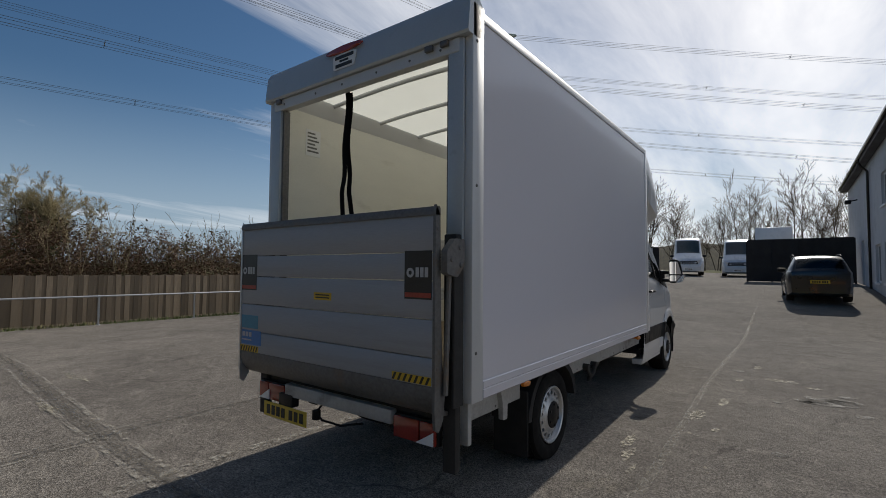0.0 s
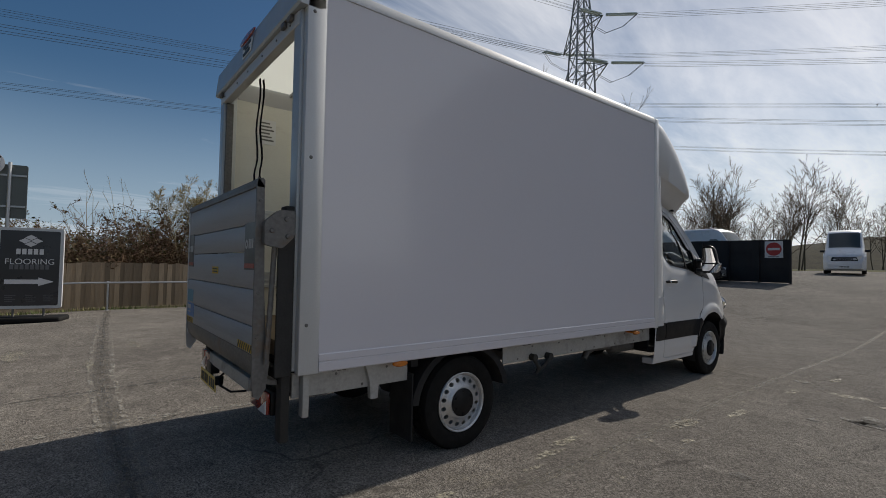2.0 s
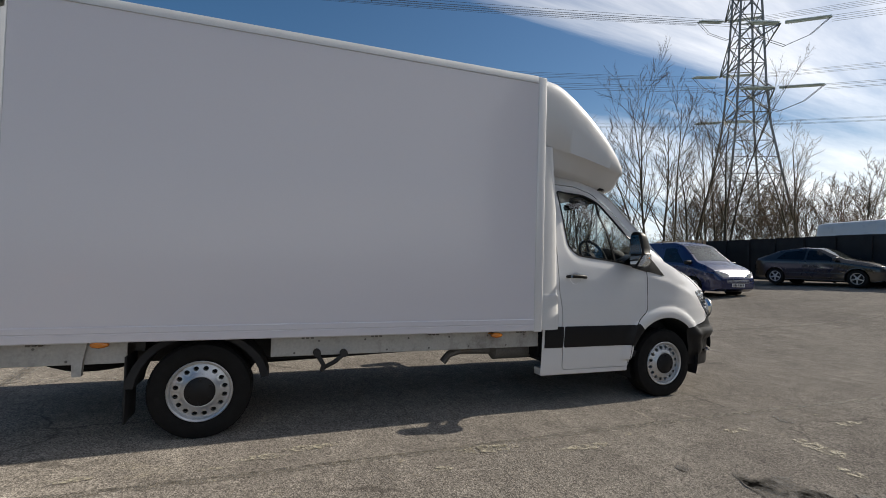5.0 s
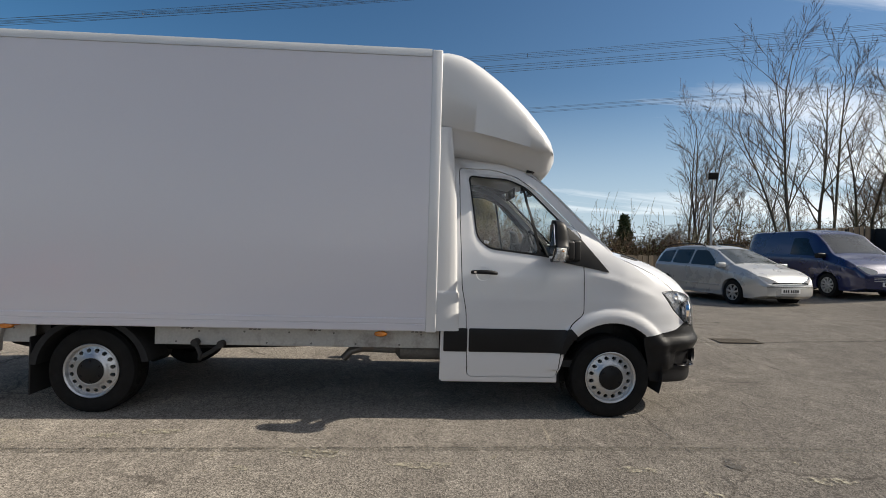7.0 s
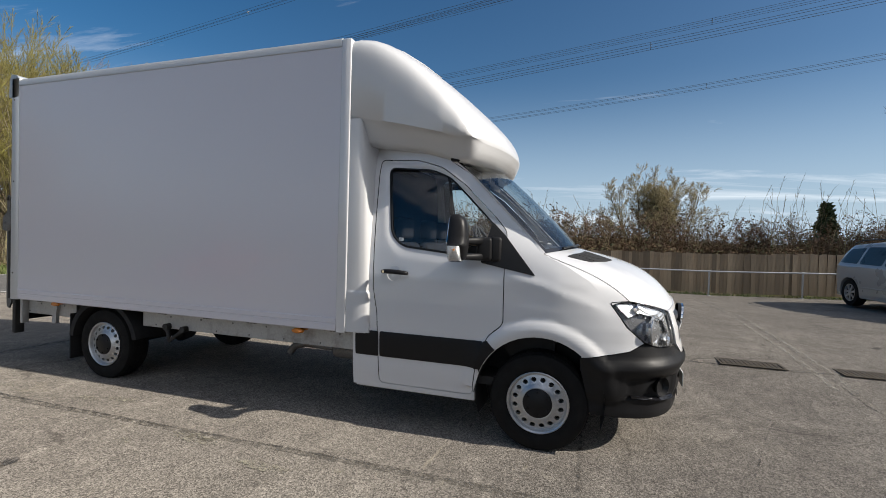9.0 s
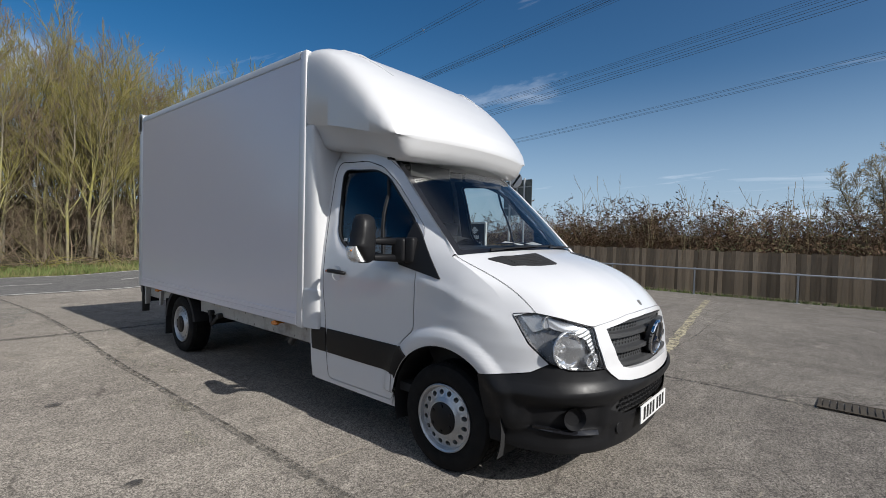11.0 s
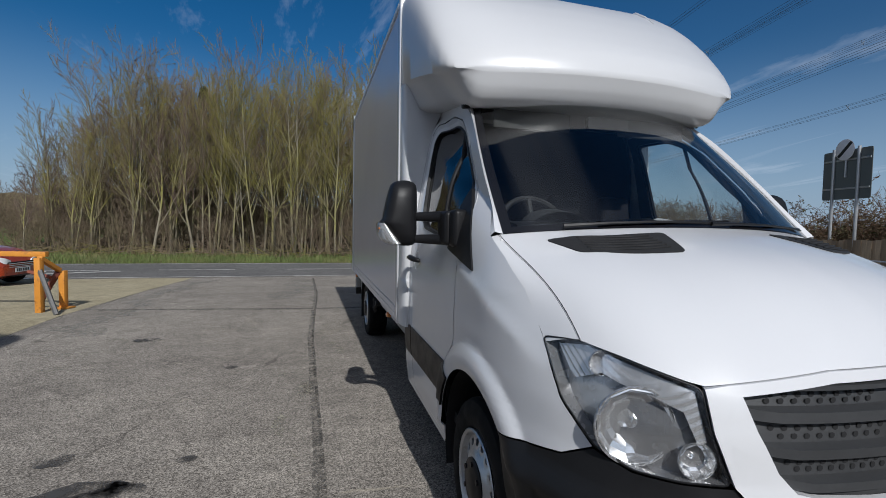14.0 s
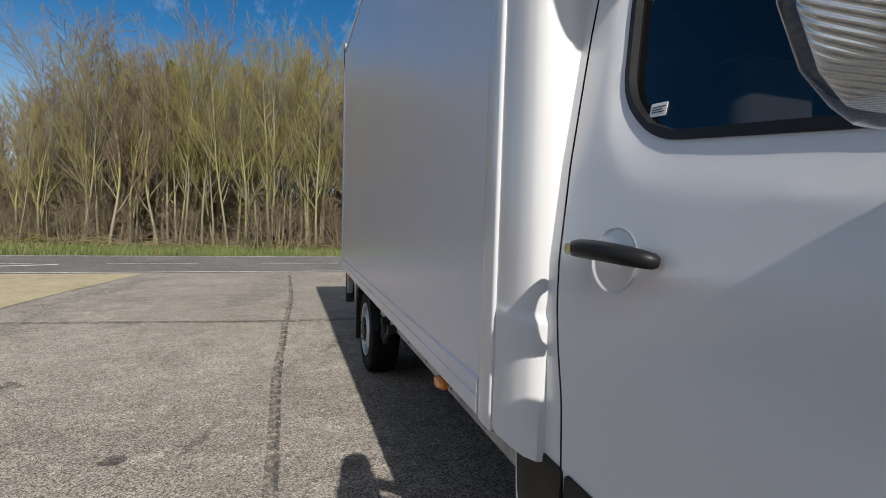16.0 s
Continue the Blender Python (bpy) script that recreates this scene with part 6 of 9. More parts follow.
for z0, z1 in ((0.775, 0.808), (0.857, 0.893), (0.945, 0.982), (1.022, 1.044)):
    w = lerp([(0.75, 0.42), (0.80, 0.475), (0.9, 0.535), (1.02, 0.575), (1.05, 0.52)], (z0 + z1) / 2)
    bm = bmesh.new()
    prev = None
    for k in range(25):
        u = -w + 2 * w * k / 24
        e_ = min(1.0, (w - abs(u)) / 0.07)
        cur = [bm.verts.new(nose(u, z, -0.0275 + (d + 0.0275) * e_)) for z, d in ((z0, -0.028), (z0 + 0.006, 0.006), (z1 - 0.004, 0.010), (z1, -0.028))]
        if prev:
            for j in range(3):
                bm.faces.new((prev[j], cur[j], cur[j + 1], prev[j + 1]))
        prev = cur
    bmesh.ops.recalc_face_normals(bm, faces=bm.faces[:])
    part("grille_bar", bm, GRILLE, grille, "", 30)
for j, z in enumerate((0.824, 0.842, 0.908, 0.928, 0.994, 1.010)):
    w = lerp([(0.75, 0.40), (0.80, 0.455), (0.9, 0.515), (1.02, 0.56)], z) - 0.03
    n = 26
    bm = bmesh.new()
    for k in range(n):
        u = -w + 2 * w * (k + 0.5 * (j % 2)) / n
        if abs(u) < 0.13:
            continue
        c = Vector(nose(u, z, -0.0285))
        q = (Vector(nose(u, z, 0.05)) - c).to_track_quat("Z", "Y").to_matrix().to_4x4()
        lathe(bm, [(0.0, 0.001), (0.0085, 0.001)], 8, Matrix.Translation(c) @ q)
    hr = part("perforated_strip", bm, DARK, grille, smooth=0)
    hr["kind"] = "stuff"
# round three-pointed emblem
c = Vector((0.0, 5.350, 0.908))
em = Matrix.Translation(c) @ pose(0, 0, 0, -97, 0, 0)
bm = bmesh.new(); lathe(bm, [(0.112, -0.03), (0.112, 0.0), (0.0, 0.004)], 40, em)
emb = part("emblem", bm, BLACK, grille, "round chrome emblem on black disc")
bm = bmesh.new()
lathe(bm, [(0.112, -0.004), (0.114, 0.010), (0.107, 0.016), (0.099, 0.010), (0.098, 0.0)], 48, em)
for k in range(3):
    a = math.radians(90 + 120 * k)
    t, p = Vector((math.cos(a), -math.sin(a), 0)), Vector((math.sin(a), math.cos(a), 0))
    vs = [bm.verts.new(em @ q) for q in (Vector((0, 0, 0.016)), p * 0.024 + Vector((0, 0, 0.006)) - t * 0.012, t * 0.104 + Vector((0, 0, 0.010)), -p * 0.024 + Vector((0, 0, 0.006)) - t * 0.012)]
    bm.faces.new((vs[0], vs[1], vs[2])); bm.faces.new((vs[0], vs[2], vs[3]))
bmesh.ops.recalc_face_normals(bm, faces=bm.faces[:])
part("star", bm, CHROME, emb, "chrome ring and star", 20)
bm = bmesh.new(); lathe(bm, [(0, 0.006), (0.026, 0.004), (0.03, -0.004)], 20, Matrix.Translation((0, 5.235, 1.123)) @ pose(0, 0, 0, -50, 0, 0))
part("bonnet_badge", bm, STEEL, bonnet, "small dark round badge")

# headlamps
LAMP_GREY = surface("lamp_housing", (0.36, 0.36, 0.365), 0.26, 0.7, vary=0.1, scale=20)
LAMP_SILVER_BRIGHT = surface("bright_reflector", (0.93, 0.93, 0.93), 0.12, 0.9, vary=0.03, scale=30)
for s in (1, -1):
    f = s < 0
    out = rounded([(s * a, b) for a, b in HL], 0.02, 3)
    bm = bmesh.new(); skin(bm, out, lambda u, v, d: shell(u, v, -0.05 + d), (), 0.06, 0.0, flip=f)
    hl = part("headlamp", bm, LAMP_GREY, VAN, "clear swept-back headlamp with chrome reflectors")
    bm = bmesh.new()
    n = len(out)
    ra, rb = [bm.verts.new(shell(u, v, 0.0)) for u, v in out], [bm.verts.new(shell(u, v, -0.05)) for u, v in out]
    for k in range(n):
        bm.faces.new((ra[k], ra[(k + 1) % n], rb[(k + 1) % n], rb[k]))
    part("lamp_wall", bm, LAMP_GREY, hl)
    corner = [(s * p, q) for p, q in ((1.15, 1.072), (1.04, 1.084), (0.985, 1.074), (0.962, 1.020), (1.06, 0.985))]
    bm = bmesh.new(); skin(bm, corner, lambda u, v, d: shell(u, v, -0.024 + d), (), 0.03, 0.0, flip=f)
    part("ribbed_reflector", bm, CORNER_RIB, hl, "grey ribbed outer corner")
    brow = [(s * p, q) for p, q in ((0.982, 1.074), (0.90, 1.060), (0.78, 1.036), (0.682, 1.010), (0.652, 0.885), (0.676, 0.880), (0.712, 0.955), (0.80, 0.985), (0.90, 1.003), (0.960, 1.018))]
    bm = bmesh.new(); skin(bm, brow, lambda u, v, d: shell(u, v, -0.020 + d), (), 0.03, 0.012, flip=f)
    part("ribbed_reflector", bm, LAMP_RIB, hl, "bright silvered brow")
    facing = Vector((0.32 * s, 1, 0)).to_track_quat("Z", "Y").to_matrix().to_4x4()
    for u, v, r, nm in ((0.85, 0.900, 0.104, "main_reflector"), (0.680, 0.836, 0.046, "lower_reflector"), (0.985, 1.045, 0.036, "indicator_reflector")):
        c = Matrix.Translation(shell(s * u, v, -0.030)) @ facing
        bm = bmesh.new(); lathe(bm, [(r * 1.04, 0.016), (r, 0.018), (r * 0.86, -0.010), (r * 0.70, -0.016), (r * 0.52, -0.036), (r * 0.30, -0.036), (r * 0.16, -0.014), (0, -0.010)], 11, c)
        bowl = part(nm, bm, LAMP_SILVER_BRIGHT, hl, "faceted chrome bowl", 0)
        bm = bmesh.new(); lathe(bm, [(r * 1.075, 0.010), (r * 1.065, 0.0185), (r * 1.03, 0.0185), (r * 1.02, 0.010)], 28, c)
        part("bowl_ring", bm, CORNER_RIB, bowl)
        if nm == "indicator_reflector":
            bm = bmesh.new(); lathe(bm, [(r * 0.30, -0.020), (r * 0.30, -0.004), (0, 0.002)], 12, c)
            part("bulb", bm, AMBER, bowl)
    bm = bmesh.new(); skin(bm, out, lambda u, v, d: shell(u, v, 0.003 + d), (), 0.05, 0.0, flip=f)
    face_out(bm, (0, 4.3, 0.9))
    part("lens", bm, CLEAR, hl)
    bm = bmesh.new(); tube(bm, [shell(a, b, 0.001) for a, b in out + out[:1]], 0.0028, 5)
    part("lamp_rim", bm, BLACK, hl)

# --- roof fairing over the cab ---
def fairing(u, t):
    """u round the half section from bottom middle to top middle, t from the box to the nose."""
    y = 2.80 + 0.98 * t
    zt = lerp([(0, 3.075), (0.08, 3.090), (0.16, 3.085), (0.25, 3.058), (0.35, 3.005), (0.5, 2.900), (0.63, 2.790), (0.75, 2.670), (0.85, 2.555), (0.92, 2.465), (0.965, 2.395), (0.99, 2.33), (1.0, 2.28)], t)
    zb = lerp([(0, 2.25), (0.19, 2.23), (0.56, 2.18), (0.8, 2.105), (0.88, 2.10), (0.93, 2.125), (0.97, 2.18), (1.0, 2.25)], t)
    zs = lerp([(0, 2.46), (0.45, 2.375), (0.85, 2.285), (1, 2.268)], t)
    w = lerp([(0, 1.018), (0.3, 1.014), (0.55, 1.006), (0.75, 0.992), (0.9, 0.965), (0.96, 0.94), (1, 0.90)], t)
    nu = lerp([(0, 18.0), (0.12, 12.0), (0.3, 9.0), (0.6, 7.0), (0.85, 5.5), (1, 4.0)], t)
    a = (u - 0.38) / 0.62 * math.pi / 2 if u > 0.38 else (u - 0.38) / 0.38 * math.pi / 2
    if a > 0:
        x = w * abs(math.cos(a)) ** (2 / nu)
        z = zs + (zt - zs) * abs(math.sin(a)) ** (2 / nu)
    else:
        # below the crease the skirt turns in, then runs flat over the cab roof
        f = -a / (math.pi / 2)
        inset = lerp([(0, 0.10), (0.14, 0.13), (0.4, 0.19), (0.6, 0.20), (0.85, 0.19), (1, 0.16)], t)
        g = min(1.0, f / 0.5)
        x = w - inset * g if f < 0.5 else (w - inset) * (1 - f) / 0.5
        z = zs - (zs - zb) * (1 - math.cos(g * math.pi / 2)) ** 0.85
    if a > 0:
        z += 0.016 * (1 - (x / w) ** 2) * (1 - t)
    bow = 0.17 * t ** 1.6 * (1 - (x / w) ** 2)
    return x, y + bow, z


bm = bmesh.new()
NU, NT = 44, 34
ts = [1 - (1 - k / NT) ** 1.9 for k in range(NT + 1)]
gr = []
for t in ts:
    half = [fairing(k / NU, t) for k in range(NU + 1)]
    gr.append([bm.verts.new(p) for p in half] + [bm.verts.new((-p[0], p[1], p[2])) for p in reversed(half[1:-1])])
for a, b in zip(gr, gr[1:]):
    n = len(a)
    for k in range(n):
        bm.faces.new((a[k], a[(k + 1) % n], b[(k + 1) % n], b[k]))
last = gr[-1]
n = len(last)
for k in range(NU // 2):
    # zip the lower lip to the upper lip of the nose
    a, b, c, d = last[k], last[k + 1], last[NU - k - 1], last[NU - k]
    q = list(dict.fromkeys((a, b, c, d)))
    if len(q) > 2:
        bm.faces.new(q)
    mir = lambda i: last[(n - i) % n]
    q = list(dict.fromkeys((mir(k), mir(NU - k), mir(NU - k - 1), mir(k + 1))))
    if len(q) > 2:
        try:
            bm.faces.new(q)
        except ValueError:
            pass
bmesh.ops.recalc_face_normals(bm, faces=bm.faces[:])
fair = part("roof_fairing", bm, FAIRING, VAN, "moulded white fairing over the cab", 55)
for s in (1, -1):
    # raised moulding lines on top
    bm = bmesh.new(); tube(bm, [(s * x, y, z) for x, y, z in ((Vector(fairing(0.925 + 0.02 * t, t)) + Vector((0, 0.002, 0.003))) for t in (0.02, 0.15, 0.3, 0.45, 0.58))], [0.016, 0.016, 0.013, 0.009, 0.002], 8)
    part("moulding_line", bm, FAIRING, fair)
    bm = bmesh.new(); lathe(bm, [(0, 0.03), (0.018, 0.026), (0.024, 0.0)], 12, Matrix.Translation((s * 0.78, 3.625, 2.125)) @ pose(0, 0, 0, -70, 0, 0)); box(bm, s * 0.755, s * 0.805, 3.58, 3.63, 2.11, 2.165, 0.008)
    part("marker_lamp", bm, BLACK, VAN, "small front marker lamp")
    # curved filler between box and door
    bm = bmesh.new()
    rows_ = []
    for z in [0.735, 0.745, 0.80, 0.87, 0.94, 1.0, 1.04, 1.048, 1.054, 1.060, 1.066, 1.072, 1.08] + [1.10 + 0.07 * k for k in range(20)]:
        low = min(1.0, max(0.0, (1.072 - z) / 0.024)); low = low * low * (3 - 2 * low)
        inx = lerp([(0.735, 0.950), (1.1, 0.950), (1.41, 0.932), (1.7, 0.884), (2.0, 0.826), (2.15, 0.786), (2.27, 0.722), (2.45, 0.70)], z)
        yb = lerp([(0.735, 2.988), (1.55, 2.965), (1.9, 2.952), (2.15, 2.93), (2.45, 2.90)], z) + 0.010 * low
        b_ = 0.005 * low
        rows_.append([bm.verts.new(q) for q in ((s * 1.017, 2.802, z), (s * (1.016 + b_), 2.835, z), (s * (1.012 + b_), 2.835 + (yb - 2.835) * 0.45, z), (s * (1.003 + b_), 2.835 + (yb - 2.835) * 0.78, z), (s * (0.985 + b_), yb - 0.004, z), (s * inx, yb + 0.003, z))])
    for a, b in zip(rows_, rows_[1:]):
        for k in range(5):
            bm.faces.new((a[k], a[k + 1], b[k + 1], b[k]))
    bm.faces.new([rows_[0][k] for k in range(6)])
    bmesh.ops.recalc_face_normals(bm, faces=bm.faces[:])
    part("side_filler", bm, FAIRING, VAN, "curved white filler panel behind the door", 50)

# --- cab interior ---
for s in (1, -1):
    bm = bmesh.new(); skin(bm, door_line, lambda u, v, d: flank(u, v, -0.040 + d, s), [window_line], 0.06, 0.0)
    part("door_trim", bm, TRIM, doors[0 if s > 0 else 1], "grey inner door trim", 40)
    bm = bmesh.new()
    prev = None
    for k in range(11):
        v = k / 10
        e = Vector(crown(SCREEN, s * 0.965, v)) - Vector((0, 0.012, 0.012))
        y, z = spline([(4.30, 1.405), (3.99, 1.725), (3.71, 2.005), (3.53, 2.115)], v)
        f_ = Vector(flank(y, z, -0.045, s))
        cur = [bm.verts.new(q) for q in (e, (e + f_) / 2 + Vector((-s * 0.015, -0.02, -0.01)), f_)]
        if prev:
            for q in range(2):
                bm.faces.new((prev[q], prev[q + 1], cur[q + 1], cur[q]))
        prev = cur
    part("pillar_trim", bm, TRIM, VAN, "", 60)
bm = bmesh.new(); net(bm, lambda u, v: tuple(Vector(crown(ROOF, u * 0.97, v)) - Vector((0, 0.03 * (1 - v), 0.035))), 12, 8, -1, 1)
part("headlining", bm, TRIM, VAN, "grey headlining", 60)
bm = bmesh.new(); box(bm, -0.86, 0.86, 2.86, 2.90, 0.45, 2.2)
part("rear_bulkhead", bm, CLOTH, VAN, "", 0)
bm = bmesh.new(); box(bm, -0.9, 0.9, 2.88, 4.2, 0.42, 0.48); box(bm, -0.58, 0.58, 3.9, 5.2, 0.35, 0.9)
part("cab_floor", bm, DARK, VAN, "", 0)
bm = bmesh.new(); box(bm, -0.585, 0.585, 4.3, 5.18, 0.5, 1.0)
part("engine_bay", bm, DARK, VAN, "", 0)
bm = bmesh.new()
prism(bm, [(3.93, 0.85), (3.90, 1.28), (3.96, 1.40), (4.06, 1.455), (4.16, 1.470), (4.28, 1.455), (4.42, 1.36), (4.42, 0.6), (4.1, 0.6)], lambda u, v, w: (w, u, v), -0.76, 0.76)
dash = part("dashboard", bm, BLACK, VAN, "dark grey dashboard", 60)
bm = bmesh.new(); lathe(bm, [(0.0, 0.05), (0.13, 0.05), (0.155, 0.03), (0.16, -0.10)], 24, Matrix.Translation((0.43, 3.99, 1.44)) @ pose(0, 0, 0, 80, 0, 0) @ Matrix.Diagonal((1.1, 0.62, 1, 1)))
part("instrument_hood", bm, DARK, dash, "rounded hood over the instruments", 60)
for x, wd in ((0.45, 0.50), (-0.38, 0.86)):
    seat = new("cab_seat"); seat.parent = VAN
    bm = bmesh.new(); box(bm, x - wd / 2, x + wd / 2, 3.1, 3.62, 0.72, 0.92, 0.05, 3)
    part("seat_cushion", bm, CLOTH, seat)
    bm = bmesh.new(); box(bm, x - wd / 2, x + wd / 2, 2.98, 3.12, 0.85, 1.46, 0.05, 3)
    part("seat_back", bm, CLOTH, seat)
    for hx in ((x,) if wd < 0.6 else (x - 0.21, x + 0.21)):
        bm = bmesh.new(); box(bm, hx - 0.12, hx + 0.12, 2.99, 3.10, 1.485, 1.68, 0.035, 3)
        part("headrest", bm, CLOTH, seat)
# papers left on the dashboard
PAPER = surface("dull_paper", (0.42, 0.42, 0.42), 0.7, vary=0.1, scale=9)
for px_, py_, w_, d_, rz_ in ((-0.05, 4.16, 0.15, 0.085, 14), (-0.36, 4.16, 0.105, 0.07, -22)):
    pp = thing("paper", pose(px_, py_, 1.474, -3, 0, rz_), "pale sheet of paper lying on the dashboard", "paper", "papers on the dashboard")
    bm = bmesh.new(); net(bm, lambda u, v: (u * w_, v * d_, 0.006 + 0.012 * u * u + 0.008 * v * u), 8, 6, -1, 1, -1, 1)
    part("sheet", bm, PAPER, pp, "", 60)
bm = bmesh.new()
wm = Matrix.Translation((0.43, 3.80, 1.43)) @ pose(0, 0, 0, -62, 0, 0)
tube(bm, [wm @ Vector((0.2 * math.cos(a), 0.2 * math.sin(a), 0)) for a in (2 * math.pi * k / 32 for k in range(33))], 0.016, 8)
for a in (0, 180, 270):
    tube(bm, [wm @ Vector((0, 0, -0.02)), wm @ Vector((0.2 * math.cos(radians(a)), 0.2 * math.sin(radians(a)), 0))], 0.016, 6)
lathe(bm, [(0, 0.0), (0.07, -0.01), (0.08, -0.05)], 16, wm)
part("steering_wheel", bm, DARK, VAN)
bm = bmesh.new(); tube(bm, [wm @ Vector((0, 0, -0.03)), (0.42, 4.05, 1.25)], 0.035, 8)
part("steering_column", bm, BLACK, VAN)
bm = bmesh.new(); prism(bm, rounded([(-0.13, 2.0), (0.13, 2.0), (0.13, 2.07), (-0.13, 2.07)], 0.02), lambda u, v, w: (u, w, v), 3.79, 3.82)
part("sun_visor_mount", bm, BLACK, VAN)
for x in (0.4, -0.4):
    bm = bmesh.new(); box(bm, x - 0.24, x + 0.24, 3.66, 3.68, 2.0, 2.11, 0.01)
    part("sun_visor", bm, TRIM, VAN)
bm = bmesh.new()
prism(bm, rounded([(3.200, 1.475), (3.240, 1.472), (3.241, 1.496), (3.201, 1.499)], 0.003), lambda u, v, w: flank(u, v, w, 1), -0.0245, -0.0235)
wlab = part("window_label", bm, PLATE_W, VAN, "small white window label", 0)
for z0, y1 in ((1.493, 3.237), (1.4885, 3.230), (1.484, 3.235)):
    bm = bmesh.new(); prism(bm, [(3.205, z0 - 0.001), (y1, z0 - 0.0025), (y1, z0 - 0.0045), (3.205, z0 - 0.003)], lambda u, v, w: flank(u, v, w, 1), -0.0234, -0.0230)
    part("print_line", bm, GRILLE, wlab, smooth=0)

# ---- fence, rail, signs ----
FENCE_WOOD = surface("weathered_fence_board", (0.32, 0.240, 0.156), 0.85, vary=0.3, scale=3, fine=70, stretch=(6, 6, 0.5), bump=0.15, per_piece=0.45, tint=(0.12, 0.10, 0.07), tint_scale=2.0, tint_at=(0.5, 0.75))
GALV = surface("galvanised_tube", (0.46, 0.47, 0.48), 0.45, 0.8, vary=0.12, scale=9, fine=80)
HOARD = surface("black_hoarding", (0.020, 0.018, 0.018), 0.75, vary=0.3, scale=2, fine=40, bump=0.05, per_piece=0.2)
FX = -12.05


def fence_run(name, x0, y0, x1, y1, height, label, step=0.105, rise=None):
    """Upright overlapping boards on two rails between two points."""
    L = math.dist((x0, y0), (x1, y1))
    fen = thing(name, pose(x0, y0, level(x0, y0), 0, 0, math.degrees(math.atan2(y1 - y0, x1 - x0))), label, "fence")
    n = int(L / step)
    rnd = random.Random(int(L * 10))
    b = bmesh.new()
    w = step * 0.56
    poly = [(-w, 0.010), (-w + 0.008, 0.020), (w - 0.02, 0.016), (w, 0.004), (w, 0.0), (-w, 0.0)]
    prism(b, poly, lambda u, v, z: (u, v, z), 0.0, 1.0)
    first = part("board", b, FENCE_WOOD, fen, smooth=0)
    for k in range(n):
        s = (k + 0.5) * step
        x, y = x0 + (x1 - x0) * s / L, y0 + (y1 - y0) * s / L
        h = height + rnd.uniform(-0.018, 0.018) + (rise(s) if rise else 0)
        m = Matrix.Translation((s, (k % 2) * 0.026 + rnd.uniform(0, 0.008), level(x, y) - level(x0, y0) + 0.03 + rnd.uniform(0, 0.02))) @ pose(0, 0, 0, rnd.uniform(-0.5, 0.5), rnd.uniform(-0.8, 0.8), 0) @ Matrix.Diagonal((1, 1, h, 1))
        if k == 0:
            first.matrix_basis = m
        else:
            again(first, m)
    for z in (0.3, height - 0.25):
        b = bmesh.new(); box(b, 0, L, 0.042, 0.085, z, z + 0.07)
        r = part("fence_rail", b, FENCE_WOOD, fen, smooth=0)
    b = bmesh.new(); box(b, 0, L, -0.012, 0.012, -0.02, 0.14)
    part("gravel_board", b, FENCE_WOOD, fen, smooth=0)
    return fen


fence_run("board_fence", FX, -4.6, FX, 14.2, 1.22, "low weathered feather-edge board fence")
fence_run("board_fence", FX, 14.25, FX + 0.3, 19.5, 1.22, "taller weathered board fence rising beside bare trees", rise=lambda s: min(0.75, s * 0.30))
# galvanised knee rail before the fence
RX = -11.55
rail_ys = [-1.62 + 2.36 * k for k in range(-1, 7)]
kr = thing("knee_rail", pose(RX, 0, 0), "galvanised tube knee rail on upright posts", "railing")
for y in rail_ys:
    b = bmesh.new(); tube(b, [(0, y, level(RX, y) - 0.02), (0, y, level(RX, y) + 0.70)], 0.026, 10)
    p = part("rail_post", b, GALV, kr)
    b = bmesh.new(); lathe(b, [(0.035, -0.03), (0.035, 0.03)], 12, pose(0, y, level(RX, y) + 0.725, 90, 0, 0)); lathe(b, [(0.06, 0.0), (0.055, 0.012), (0.027, 0.014)], 12, pose(0, y, level(RX, y)))
    part("clamp", b, GALV, p)
b = bmesh.new(); tube(b, [(0, y, level(RX, y) + 0.725) for y in steps(rail_ys[0], rail_ys[-1], 1.0)], 0.024, 10)
part("top_tube", b, GALV, kr)

# forecourt sign on a weighted base
SIGN_FACE = surface("sign_face", (0.020, 0.020, 0.026), 0.3, vary=0.15, scale=3, coat=0.3)
SIGN_WHITE = surface("sign_white", (0.62, 0.62, 0.63), 0.4, vary=0.06)
SIGN_GREY = surface("sign_grey", (0.12, 0.12, 0.13), 0.4, vary=0.06)
sg = thing("pavement_sign", pose(-9.30, -3.05, level(-9.30, -3.05), 0, 0, 76), "dark pavement sign with white lettering and arrow, on rubber base", "sign")
b = bmesh.new(); prism(b, rounded([(-0.55, 0.28), (0.55, 0.28), (0.55, 1.95), (-0.55, 1.95)], 0.06, 5), lambda u, v, w: (u, w, v), -0.03, 0.03)
part("sign_frame", b, ALU_PALE, sg, "rounded aluminium frame")
b = bmesh.new(); prism(b, rounded([(-0.49, 0.34), (0.49, 0.34), (0.49, 1.89), (-0.49, 1.89)], 0.03, 3), lambda u, v, w: (u, w, v), -0.0345, -0.0305)
face = part("sign_face", b, SIGN_FACE, sg, "dark printed poster", 0)
up = pose(0, -0.0365, 0, 90, 0, 0)
for k in range(5):
    b = bmesh.new(); box(b, -0.23 + 0.095 * k, -0.16 + 0.095 * k, -0.038, -0.0355, 1.40, 1.515)
    part("name_bar", b, SIGN_WHITE, face, smooth=0)
letters("sign_word", "FLOORING", 0.165, pose(0, -0.0365, 1.245, 90), SIGN_WHITE, face)
